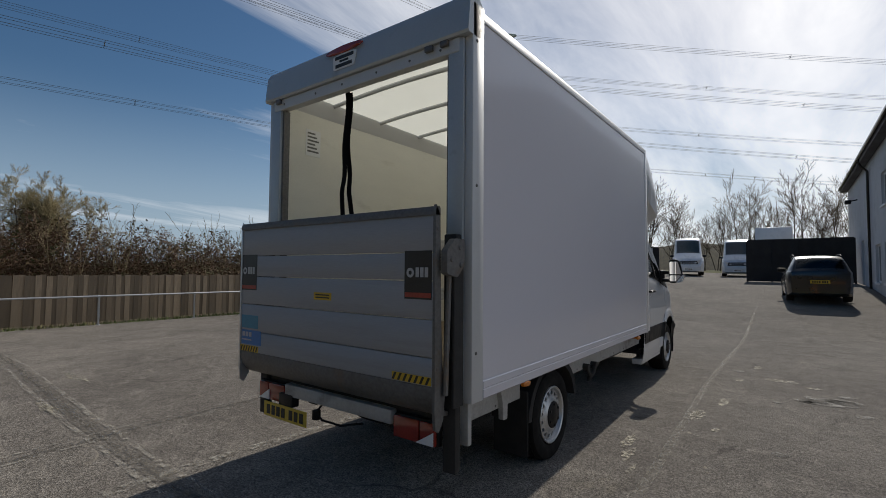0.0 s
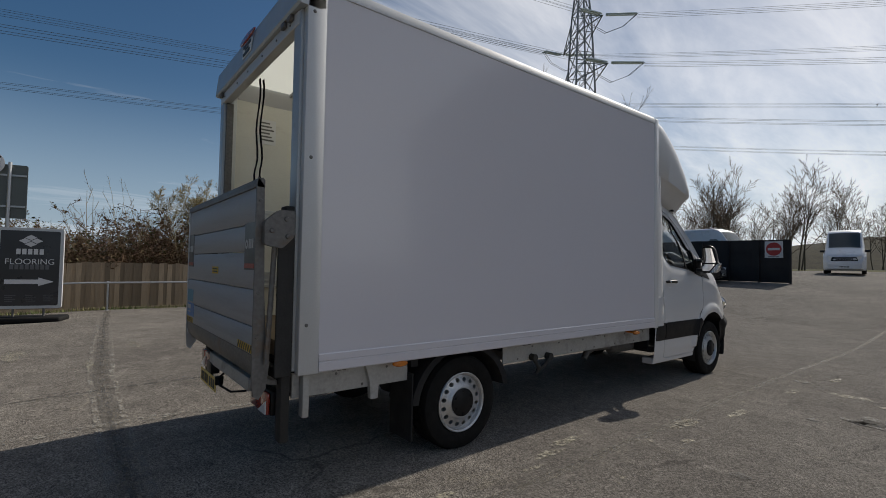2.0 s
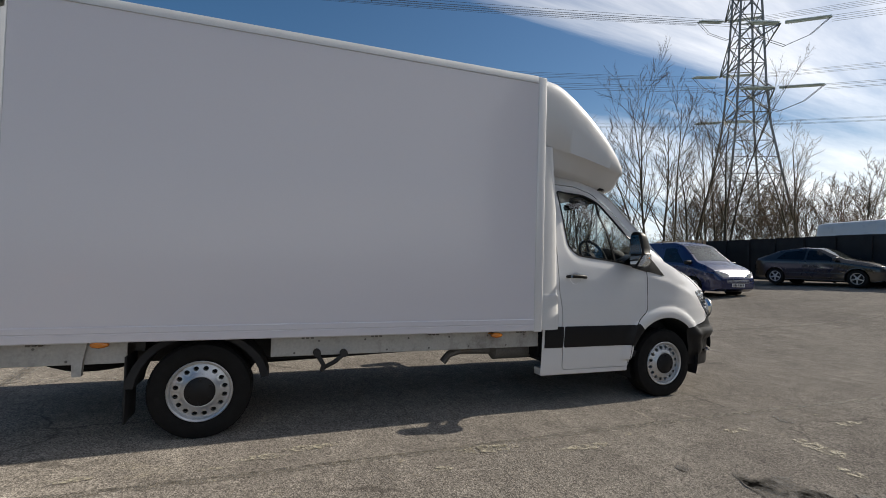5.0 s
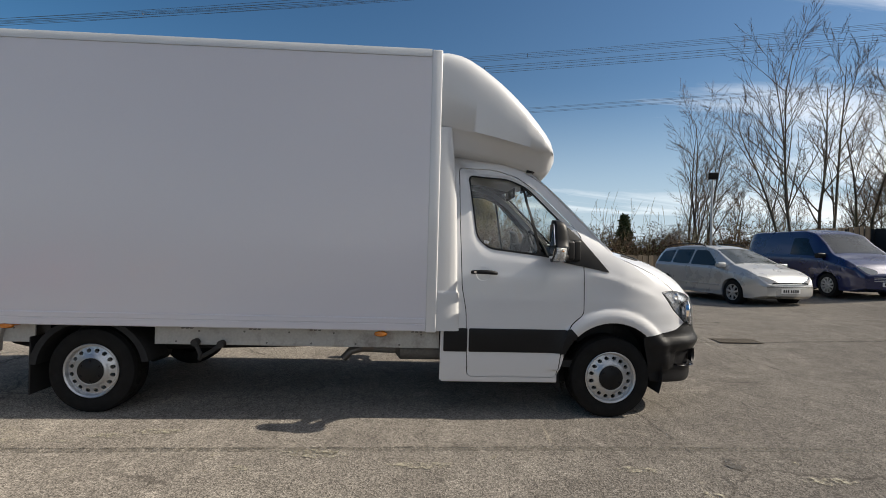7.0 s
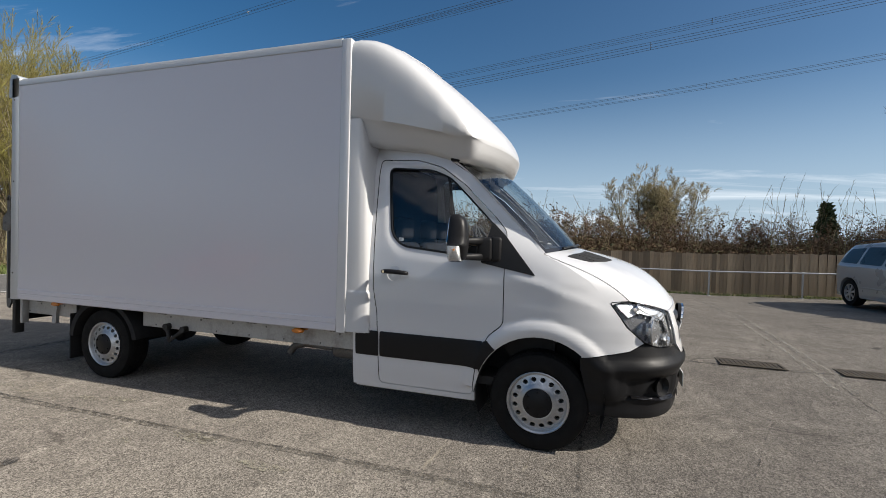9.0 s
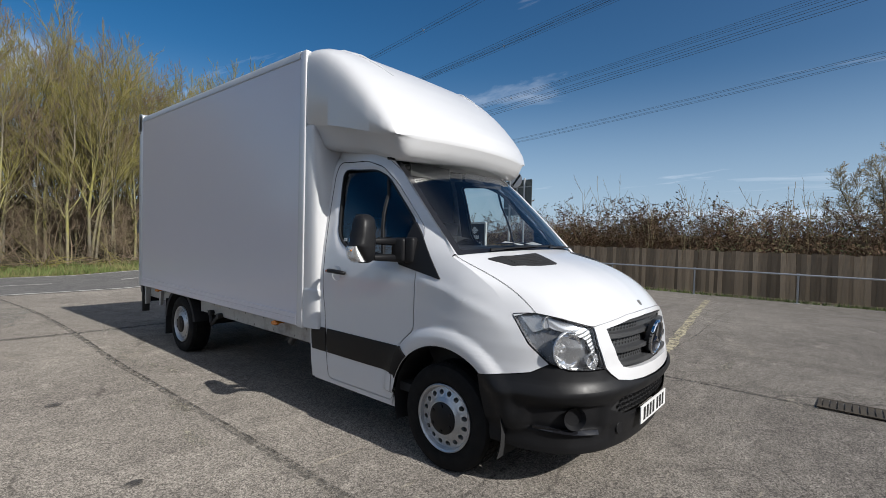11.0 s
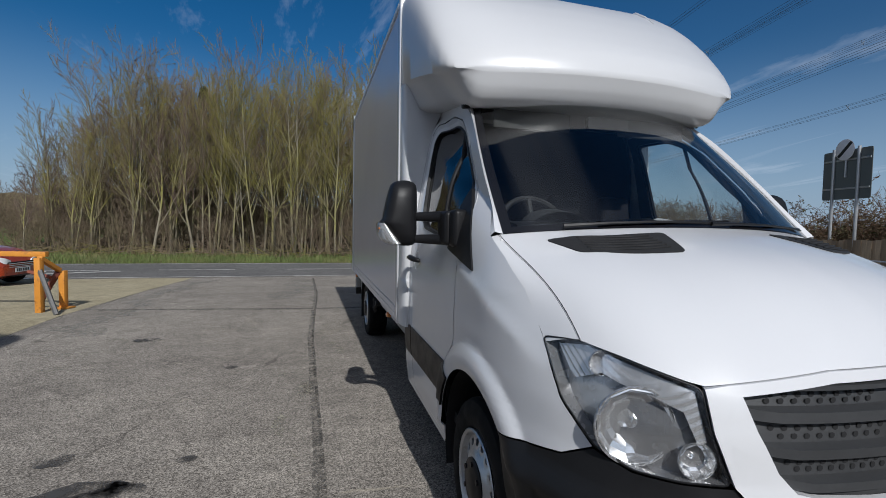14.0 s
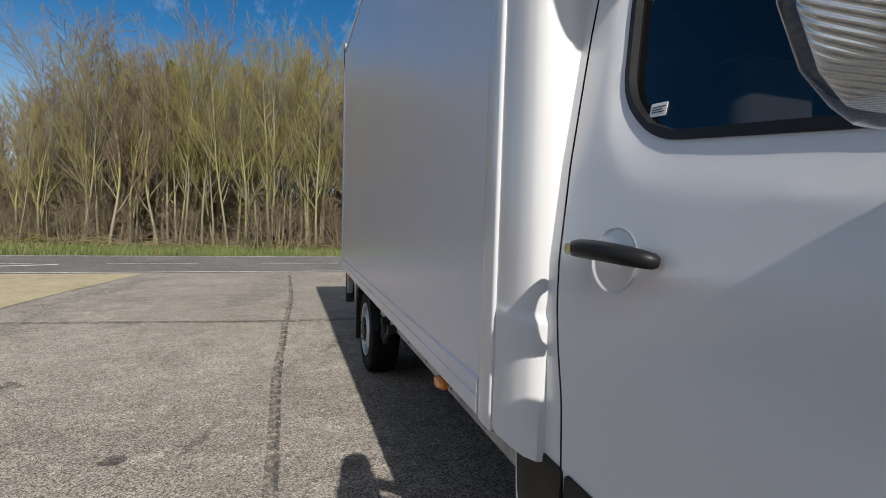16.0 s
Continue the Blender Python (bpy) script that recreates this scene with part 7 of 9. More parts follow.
for k in range(8):
    b = bmesh.new(); box(b, -0.33 + 0.084 * k, -0.27 + 0.084 * k, -0.038, -0.0355, 1.09, 1.19)
    part("name_bar", b, SIGN_GREY, face, smooth=0)
b = bmesh.new(); prism(b, [(-0.40, 0.79), (0.15, 0.79), (0.15, 0.745), (0.41, 0.835), (0.15, 0.925), (0.15, 0.88), (-0.40, 0.88)], lambda u, v, w: (u, w, v), -0.038, -0.0355)
part("arrow", b, SIGN_WHITE, face, "white arrow", 0)
for cx, cz, q in ((0.0, 1.75, 1.0), (-0.095, 1.68, 1.0), (0.10, 1.68, 1.0), (0.0, 1.61, 1.0)):
    b = bmesh.new(); prism(b, [(cx - 0.10, cz), (cx, cz + 0.055), (cx + 0.10, cz), (cx, cz - 0.055)], lambda u, v, w: (u, w, v), -0.038, -0.0355)
    part("diamond", b, SIGN_WHITE if cz > 1.62 else SIGN_WHITE, face, smooth=0)
for i, x in enumerate((-0.38, -0.05, 0.24)):
    for k in range(4):
        b = bmesh.new(); box(b, x, x + 0.12 + 0.05 * ((i + k) % 2), -0.037, -0.0355, 0.43 + 0.04 * k, 0.44 + 0.04 * k)
        part("small_print_bar", b, SIGN_GREY, face, smooth=0)
for x in (-0.25, 0.25):
    b = bmesh.new(); tube(b, [(x, 0, 0.08), (x, 0, 0.30)], 0.02, 8)
    part("sign_spring", b, STEEL, sg)
b = bmesh.new(); box(b, -0.62, 0.62, -0.33, 0.33, 0.0, 0.12, 0.05, 3)
part("sign_base", b, RUBBER, sg, "black rubber base")

# road sign seen from behind, with a national-limit roundel
SIGN_BACK = surface("grey_sign_back", (0.12, 0.135, 0.13), 0.6, 0.2, vary=0.12, scale=3)
rs = thing("road_sign", pose(-13.7, -4.2, level(-13.7, -4.2), 0, 0, 79), "tall road sign seen from behind with round speed disc", "road sign")
for x0, x1 in ((-0.78, 0.78),):
    b = bmesh.new(); prism(b, rounded([(x0, 2.50), (x1, 2.50), (x1, 3.97), (x0, 3.97)], 0.06, 4), lambda u, v, w: (u, w, v), 0.03, 0.045)
    part("sign_board", b, SIGN_BACK, rs, "dark grey back of the sign board", 0)
for x in (-0.40, 0.40):
    b = bmesh.new(); tube(b, [(x, 0, 0), (x, 0, 4.03)], 0.045, 10)
    part("sign_post", b, GALV, rs)
for z in (2.80, 3.65):
    b = bmesh.new(); box(b, -0.75, 0.75, 0.0, 0.029, z, z + 0.05)
    part("sign_channel", b, GALV, rs, smooth=0)
disc_m = pose(0.0, -0.06, 3.97, 90)
b = bmesh.new(); lathe(b, [(0.0, 0.004), (0.30, 0.004), (0.31, 0.0), (0.30, -0.012), (0, -0.012)], 40, disc_m)
disc = part("round_disc", b, SIGN_WHITE, rs, "white round disc with black diagonal bar", 30)
b = bmesh.new(); box(b, -0.29, 0.29, -0.0665, -0.0645, 3.97 - 0.05, 3.97 + 0.05, m=Matrix.Translation((0, 0, 3.97)) @ pose(0, 0, 0, 0, -45, 0) @ Matrix.Translation((0, 0, -3.97)))
part("diagonal_bar", b, INK, disc, smooth=0)
b = bmesh.new(); tube(b, [(0, 0.0, 3.15), (0, 0, 4.15)], 0.03, 8)
part("disc_post", b, GALV, rs)

# ---- black hoarding and yard gate ----
def hoarding(name, x0, y0, x1, y1, height, label):
    L = math.dist((x0, y0), (x1, y1))
    h = thing(name, pose(x0, y0, level(x0, y0) + 0.04, 0, 0, math.degrees(math.atan2(y1 - y0, x1 - x0))), label, "hoarding")
    n = max(2, round(L / 1.22))
    b = bmesh.new(); box(b, 0.004, L / n - 0.004, -0.01, 0.01, 0, height)
    first = part("panel", b, HOARD, h, smooth=0)
    for k in range(1, n):
        again(first, Matrix.Translation((k * L / n, 0.003 * (k % 2), (level(x0 + (x1 - x0) * k / n, y0 + (y1 - y0) * k / n) - level(x0, y0)) * 0.5)))
    for k in range(n + 1):
        b = bmesh.new(); box(b, k * L / n - 0.04, k * L / n + 0.04, 0.02, 0.10, -0.1, height - 0.05)
        part("panel_post", b, HOARD, h, smooth=0)
    return h


hoarding("hoarding", -2.8, 21.6, -14.6, 21.3, 1.86, "black painted timber hoarding round the yard")
hoarding("hoarding", 0.55, 27.3, 5.05, 27.0, 2.28, "black painted yard gate standing open")
hoarding("hoarding", -11.75, 18.6, -14.6, 21.2, 1.95, "black painted timber hoarding beside the fence")
ns = thing("no_entry_sign", pose(-3.40, 21.55, level(-3.4, 21.55) + 1.10), "red round no-entry notice on white board", "sign")
b = bmesh.new(); box(b, -0.34, 0.34, -0.008, 0.0, 0, 0.72)
nb = part("sign_board", b, SIGN_WHITE, ns, smooth=0)
NS_RED = surface("sign_red", (0.42, 0.03, 0.03), 0.4, vary=0.08)
b = bmesh.new(); lathe(b, [(0, 0.002), (0.29, 0.002), (0.29, -0.002)], 32, pose(0, -0.0115, 0.38, 90))
part("red_disc", b, NS_RED, nb, smooth=0)
b = bmesh.new(); box(b, -0.22, 0.22, -0.017, -0.0145, 0.33, 0.43)
part("white_bar", b, SIGN_WHITE, nb, smooth=0)
for z in (0.04, 0.06):
    b = bmesh.new(); box(b, -0.2, 0.2, -0.010, -0.0085, z, z + 0.012)
    part("lettering_bar", b, INK, nb, smooth=0)

# ---- floodlight on a pole ----
fl = thing("floodlight", pose(-12.25, 13.65, level(-12.25, 13.65)), "floodlight on a slim grey pole", "floodlight")
b = bmesh.new(); tube(b, [(0, 0, 0), (0, 0, 4.05)], [0.05, 0.035], 10)
part("lamp_pole", b, GALV, fl)
b = bmesh.new(); box(b, -0.17, 0.17, -0.05, 0.05, -0.13, 0.13, 0.02, 2, Matrix.Translation((0.12, -0.05, 4.17)) @ pose(0, 0, 0, 25, 0, 60))
part("lamp_head", b, BLACK, fl)

# ---- two-storey block building ----
BLOCK = surface("painted_blockwork", (0.52, 0.53, 0.55), 0.8, vary=0.10, scale=1.5, fine=40, bump=0.12, per_piece=0.07, tint=(0.36, 0.36, 0.36), tint_scale=0.8, tint_at=(0.5, 0.75))
SLATE = surface("dark_roof_sheet", (0.06, 0.058, 0.058), 0.7, vary=0.2, scale=2, fine=30, bump=0.1)
FRAME_W = surface("white_window_frame", (0.70, 0.70, 0.70), 0.4, vary=0.05)
DOORBLUE = surface("grey_door", (0.16, 0.17, 0.19), 0.5, vary=0.1)
DGLASS = glass("dark_window_glass", (0.22, 0.24, 0.26))
WX, WY0, WY1, WZ = 5.25, 8.5, 32.2, 6.45
bl = thing("building", pose(WX, WY0, 0), "two-storey pale painted blockwork building with dark eaves", "building")
openings = [(18.6, 19.6, 1.15, 2.65), (20.6, 21.9, 1.15, 2.65), (14.6, 16.0, 1.15, 2.65), (10.4, 11.8, 1.0, 2.5), (25.3, 26.4, 0.85, 3.05), (18.8, 19.9, 4.0, 5.2), (14.6, 15.8, 4.0, 5.2), (10.4, 11.6, 4.0, 5.2)]
b = bmesh.new()
lp = [(WY0, -0.3), (WY1, -0.3), (WY1, WZ), (WY0, WZ)]
hs_ = [[(a, c), (b_, c), (b_, d), (a, d)] for a, b_, c, d in openings]
skin(b, lp, lambda u, v, d: (-d, u - WY0, v), hs_, 4.0, 0.22)
wall = part("wall", b, BLOCK, bl, "", 0)
b = bmesh.new(); box(b, 0.225, 9.0, WY1 - WY0 - 0.2, WY1 - WY0, -0.3, WZ); box(b, 0.225, 9.0, 0, 0.2, -0.3, WZ); box(b, 9.0, 9.2, 0, WY1 - WY0, -0.3, WZ)
part("end_wall", b, BLOCK, bl, "", 0)
b = bmesh.new(); prism(b, [(-0.35, WZ - 0.05), (-0.35, WZ + 0.02), (4.6, WZ + 1.7), (9.55, WZ + 0.02), (9.55, WZ - 0.05), (4.6, WZ + 1.6)], lambda u, v, w: (u, w, v), -0.3, WY1 - WY0 + 0.3)
part("roof", b, SLATE, bl, "", 0)
b = bmesh.new(); box(b, -0.32, -0.02, -0.2, WY1 - WY0 + 0.2, WZ - 0.22, WZ - 0.055)
part("fascia", b, SLATE, bl, "", 0)
b = bmesh.new(); tube(b, [(-0.38, -0.2, WZ - 0.04), (-0.38, WY1 - WY0 + 0.2, WZ - 0.06)], 0.06, 8)
part("gutter", b, GLOSS_BLACK, bl)
for y in (22.9 - WY0, 12.5 - WY0):
    b = bmesh.new(); tube(b, [(-0.36, y, WZ - 0.08), (-0.30, y, WZ - 0.35), (-0.07, y, WZ - 0.6), (-0.07, y, 0.3)], 0.05, 8)
    part("downpipe", b, GLOSS_BLACK, bl)
for a, b_, c, d in openings:
    dr = d - c > 1.9
    b = bmesh.new(); y0, y1 = a - WY0, b_ - WY0
    for p in ((y0, y0 + 0.07, c, d), (y1 - 0.07, y1, c, d), (y0 + 0.07, y1 - 0.07, d - 0.07, d), (y0 + 0.07, y1 - 0.07, c, c + 0.07)):
        box(b, 0.08, 0.14, *p)
    w_ = part("door_frame" if dr else "window", b, FRAME_W, bl, "", 0)
    b = bmesh.new(); box(b, 0.10, 0.125, y0 + 0.071, y1 - 0.071, c + 0.071, d - 0.071)
    part("door_leaf" if dr else "pane", b, DOORBLUE if dr else DGLASS, w_, smooth=0)
    if not dr:
        b = bmesh.new(); box(b, -0.06, 0.079, y0 - 0.05, y1 + 0.05, c - 0.08, c - 0.002, 0.01)
        part("sill", b, FRAME_W, w_)
        b = bmesh.new(); box(b, 0.30, 0.32, y0 - 0.1, y1 + 0.1, c - 0.1, d + 0.1)
        part("room_back", b, DARK, w_, smooth=0)
b = bmesh.new(); tube(b, [(0, 27.5 - WY0, 5.2), (-0.25, 27.5 - WY0, 5.15)], 0.03, 8); box(b, -0.5, -0.25, 27.4 - WY0, 27.6 - WY0, 5.0, 5.2, 0.02)
part("security_light", b, BLACK, bl)

# ---- orange swing barrier ----
ORANGE = surface("orange_paint", (0.62, 0.25, 0.03), 0.55, vary=0.15, scale=6, tint=(0.22, 0.08, 0.03), tint_scale=9, tint_at=(0.58, 0.72))
RUST = surface("red_oxide_paint", (0.23, 0.07, 0.045), 0.7, vary=0.25, scale=6)
ba_ = thing("swing_barrier", pose(5.64, -2.52, level(5.64, -2.52), 0, 0, -12), "orange steel swing barrier with rusty red brace", "barrier")
b = bmesh.new(); box(b, 0.0, 3.2, -0.04, 0.04, 0.87, 0.95, 0.008); part("barrier_arm", b, ORANGE, ba_)
for x, y in ((0.05, 0.10), (0.02, -0.35)):
    b = bmesh.new(); box(b, x - 0.045, x + 0.045, y - 0.045, y + 0.045, 0, 0.86 if y > 0 else 0.62, 0.006); part("barrier_post", b, ORANGE, ba_)
b = bmesh.new(); box(b, 0.0, 0.08, -0.36, 0.10, 0.60, 0.66, 0.005, 1, Matrix.Translation((0.04, 0.1, 0.86)) @ pose(0, 0, 0, 30, 0, 0) @ Matrix.Translation((-0.04, -0.1, -0.63))); part("head_strut", b, ORANGE, ba_)
b = bmesh.new(); tube(b, [(0.06, -0.30, 0.60), (0.48, -0.42, 0.02)], 0.045, 6); part("brace", b, RUST, ba_, "rusty red brace")
b = bmesh.new(); tube(b, [(0.12, -0.22, 0.52), (0.52, -0.30, 0.60)], 0.03, 6); part("lock_bar", b, RUST, ba_)
b = bmesh.new(); box(b, -0.10, 0.14, -0.45, -0.22, 0, 0.02); part("foot_plate", b, ORANGE, ba_, smooth=0)
b = bmesh.new(); tube(b, [(0.05, 0.1, 0.7), (-0.38, 0.35, 0.02)], 0.035, 6); part("stay", b, STEEL, ba_)
# plain post by the road verge
vp = thing("verge_post", pose(21.5, -19.0, level(21, -19)), "weathered timber post on the grass verge", "post")
b = bmesh.new(); box(b, -0.09, 0.09, -0.09, 0.09, 0, 1.5, 0.01); part("post_body", b, FENCE_WOOD, vp)

# ---- pylon and wires ----
LATTICE = surface("galvanised_lattice", (0.20, 0.205, 0.21), 0.55, 0.6, vary=0.15, scale=1.0)
WIRE = surface("dull_wire", (0.10, 0.105, 0.11), 0.5, 0.5, vary=0.05)
INSUL = surface("glass_insulator", (0.55, 0.60, 0.60), 0.2, vary=0.1, scale=2)
TX, TY, TYAW = -36.3, 53.8, -28.0
TZ = level(TX, TY)
py = thing("pylon", pose(TX, TY, TZ, 0, 0, TYAW), "tall steel lattice electricity pylon with three pairs of arms", "pylon")
prof = [(0, 4.4), (6, 3.5), (12, 2.6), (17, 1.9), (22, 1.55), (29, 1.3), (36, 1.0), (43, 0.35)]
wid = lambda z: lerp(prof, z)
cnr = ((1, 1), (-1, 1), (-1, -1), (1, -1))
for i, (a, c) in enumerate(cnr):
    b = bmesh.new(); tube(b, [(a * w, c * w, z) for z, w in prof], 0.13, 4); part("corner_leg", b, LATTICE, py, smooth=0)
zs = [0, 6, 11, 15, 18.5, 21.5, 24.5, 27.5, 30.5, 33.5, 36.5, 39.5, 43]
for za, zb in zip(zs, zs[1:]):
    b = bmesh.new()
    for k in range(4):
        p, q = cnr[k], cnr[(k + 1) % 4]
        A, B = [Vector((p[0] * wid(z), p[1] * wid(z), z)) for z in (za, zb)]
        C, D = [Vector((q[0] * wid(z), q[1] * wid(z), z)) for z in (za, zb)]
        tube(b, [A, D], 0.06, 3); tube(b, [C, B], 0.06, 3); tube(b, [B, D], 0.06, 3)
        if za < 15:
            M_ = (A + D + B + C) / 4
            tube(b, [(A + B) / 2, M_, (C + D) / 2], 0.045, 3)
    br_ = part("bracing", b, LATTICE, py, smooth=0)
    br_["kind"] = "stuff"
ARMS = ((19.6, 6.4), (26.2, 7.4), (33.2, 6.0))
ends = []
for z, r in ARMS:
    for s in (1, -1):
        b = bmesh.new()
        w = wid(z)
        tip = Vector((s * r, 0, z))
        for c in (1, -1):
            tube(b, [(s * w, c * w, z), tip], 0.08, 4)
            tube(b, [(s * wid(z + 2.4), c * wid(z + 2.4), z + 2.4), tip], 0.07, 4)
            for t in (0.3, 0.6):
                lo_ = Vector((s * w, c * w, z)).lerp(tip, t); hi_ = Vector((s * wid(z + 2.4), c * wid(z + 2.4), z + 2.4)).lerp(tip, t - 0.15)
                tube(b, [lo_, hi_], 0.04, 3)
        part("cross_arm", b, LATTICE, py, smooth=0)
        ends.append((s, z, tip))
PM = pose(TX, TY, TZ, 0, 0, TYAW)
dirs = (Vector((math.cos(radians(-97)), math.sin(radians(-97)), 0)), Vector((math.cos(radians(33)), math.sin(radians(33)), 0)))
for s, z, tip in ends:
    W0 = PM @ tip
    for di, d in enumerate(dirs):
        side = Vector((-d.y, d.x, 0))
        wires = thing("power_line", Matrix(), "bundle of thin overhead power wires with spacers", "power line", "power lines on the pylon")
        wires.matrix_world = Matrix.Translation(W0)
        span, sag = (300.0, 7.0) if di == 0 else (280.0, 8.0)
        start = d * 4.2 + Vector((0, 0, -0.5))
        for oy, oz in ((0.22, 0.0), (-0.22, 0.0), (0.22, -0.42), (-0.22, -0.42)):
            b = bmesh.new()
            pts = []
            for k in range(25):
                f = (k / 24) ** 1.25
                pts.append(start + d * f * span + side * oy + Vector((0, 0, oz - 4 * sag * f * (1 - f))))
            tube(b, pts, 0.015, 4, False)
            part("wire", b, WIRE, wires)
        for f in (0.13, 0.28, 0.43, 0.6):
            c = start + d * f * span + Vector((0, 0, -4 * sag * f * (1 - f) - 0.21))
            b = bmesh.new(); tube(b, [c + side * 0.22 + Vector((0, 0, 0.21)), c - side * 0.22 - Vector((0, 0, 0.21))], 0.022, 5); tube(b, [c - side * 0.22 + Vector((0, 0, 0.21)), c + side * 0.22 - Vector((0, 0, 0.21))], 0.022, 5)
            part("spacer", b, WIRE, wires)
        for o in (0.2, -0.2):
            b = bmesh.new()
            tube(b, [side * o + d * 0.4, side * o + start * 1.0], 0.10, 8)
            for k in range(14):
                lathe(b, [(0.10, -0.03), (0.17, 0.0), (0.10, 0.03)], 8, Matrix.Translation(side * o + d * (0.7 + k * 0.24) + Vector((0, 0, -0.08 - 0.025 * k))) @ d.to_track_quat("Z", "Y").to_matrix().to_4x4())
            part("insulator", b, INSUL, wires)
        if di == 0:
            b = bmesh.new(); e1 = dirs[1] * 4.2 + Vector((0, 0, -0.5))
            for o in (0.15, -0.15):
                tube(b, [start + side * o, start * 0.6 + Vector((0, 0, -1.6)) + side * o, (start + e1) * 0.25 + Vector((0, 0, -2.6)) + side * o, e1 * 0.6 + Vector((0, 0, -1.6)) + side * o, e1 + side * o], 0.03, 5)
            part("jumper_loop", b, WIRE, wires)

# ---- parked cars and vans ----
def car_paint(name, rgb, flake=0.0):
    return surface(name, rgb, 0.3, flake, vary=0.06, scale=3, fine=300, coat=0.8)


CAR_GLASS = glass("car_glass", (0.30, 0.33, 0.33), 1.36)


def wheel(parent, x, y, r, w, s, rim_mat, spokes=7):
    hub = new("wheel"); hub.parent = parent
    hub.matrix_basis = Matrix.Translation((x, y, r)) @ pose(0, 0, 0, 0, 90 * s, 0)
    b = bmesh.new(); lathe(b, [(r * 0.62, -w), (r * 0.95, -w), (r, -w * 0.85), (r, -w * 0.15), (r * 0.95, 0), (r * 0.66, 0.0), (r * 0.62, -0.02)], 32)
    part("tyre", b, RUBBER, hub)
    b = bmesh.new(); lathe(b, [(r * 0.64, -0.02), (r * 0.65, -0.004), (r * 0.60, -0.004), (r * 0.57, -0.05)], 32)
    lathe(b, [(r * 0.18, -0.012), (r * 0.12, 0.0), (0, 0.002)], 16)
    for k in range(spokes):
        a = 2 * math.pi * k / spokes
        m = pose(0, 0, 0, 0, 0, math.degrees(a))
        box(b, r * 0.14, r * 0.60, -r * 0.07, r * 0.07, -0.03, -0.008, 0, 1, m)
    part("rim", b, rim_mat, hub)
    b = bmesh.new(); lathe(b, [(r * 0.62, -0.06), (0, -0.06)], 20); part("wheel_back", b, DARK, hub)


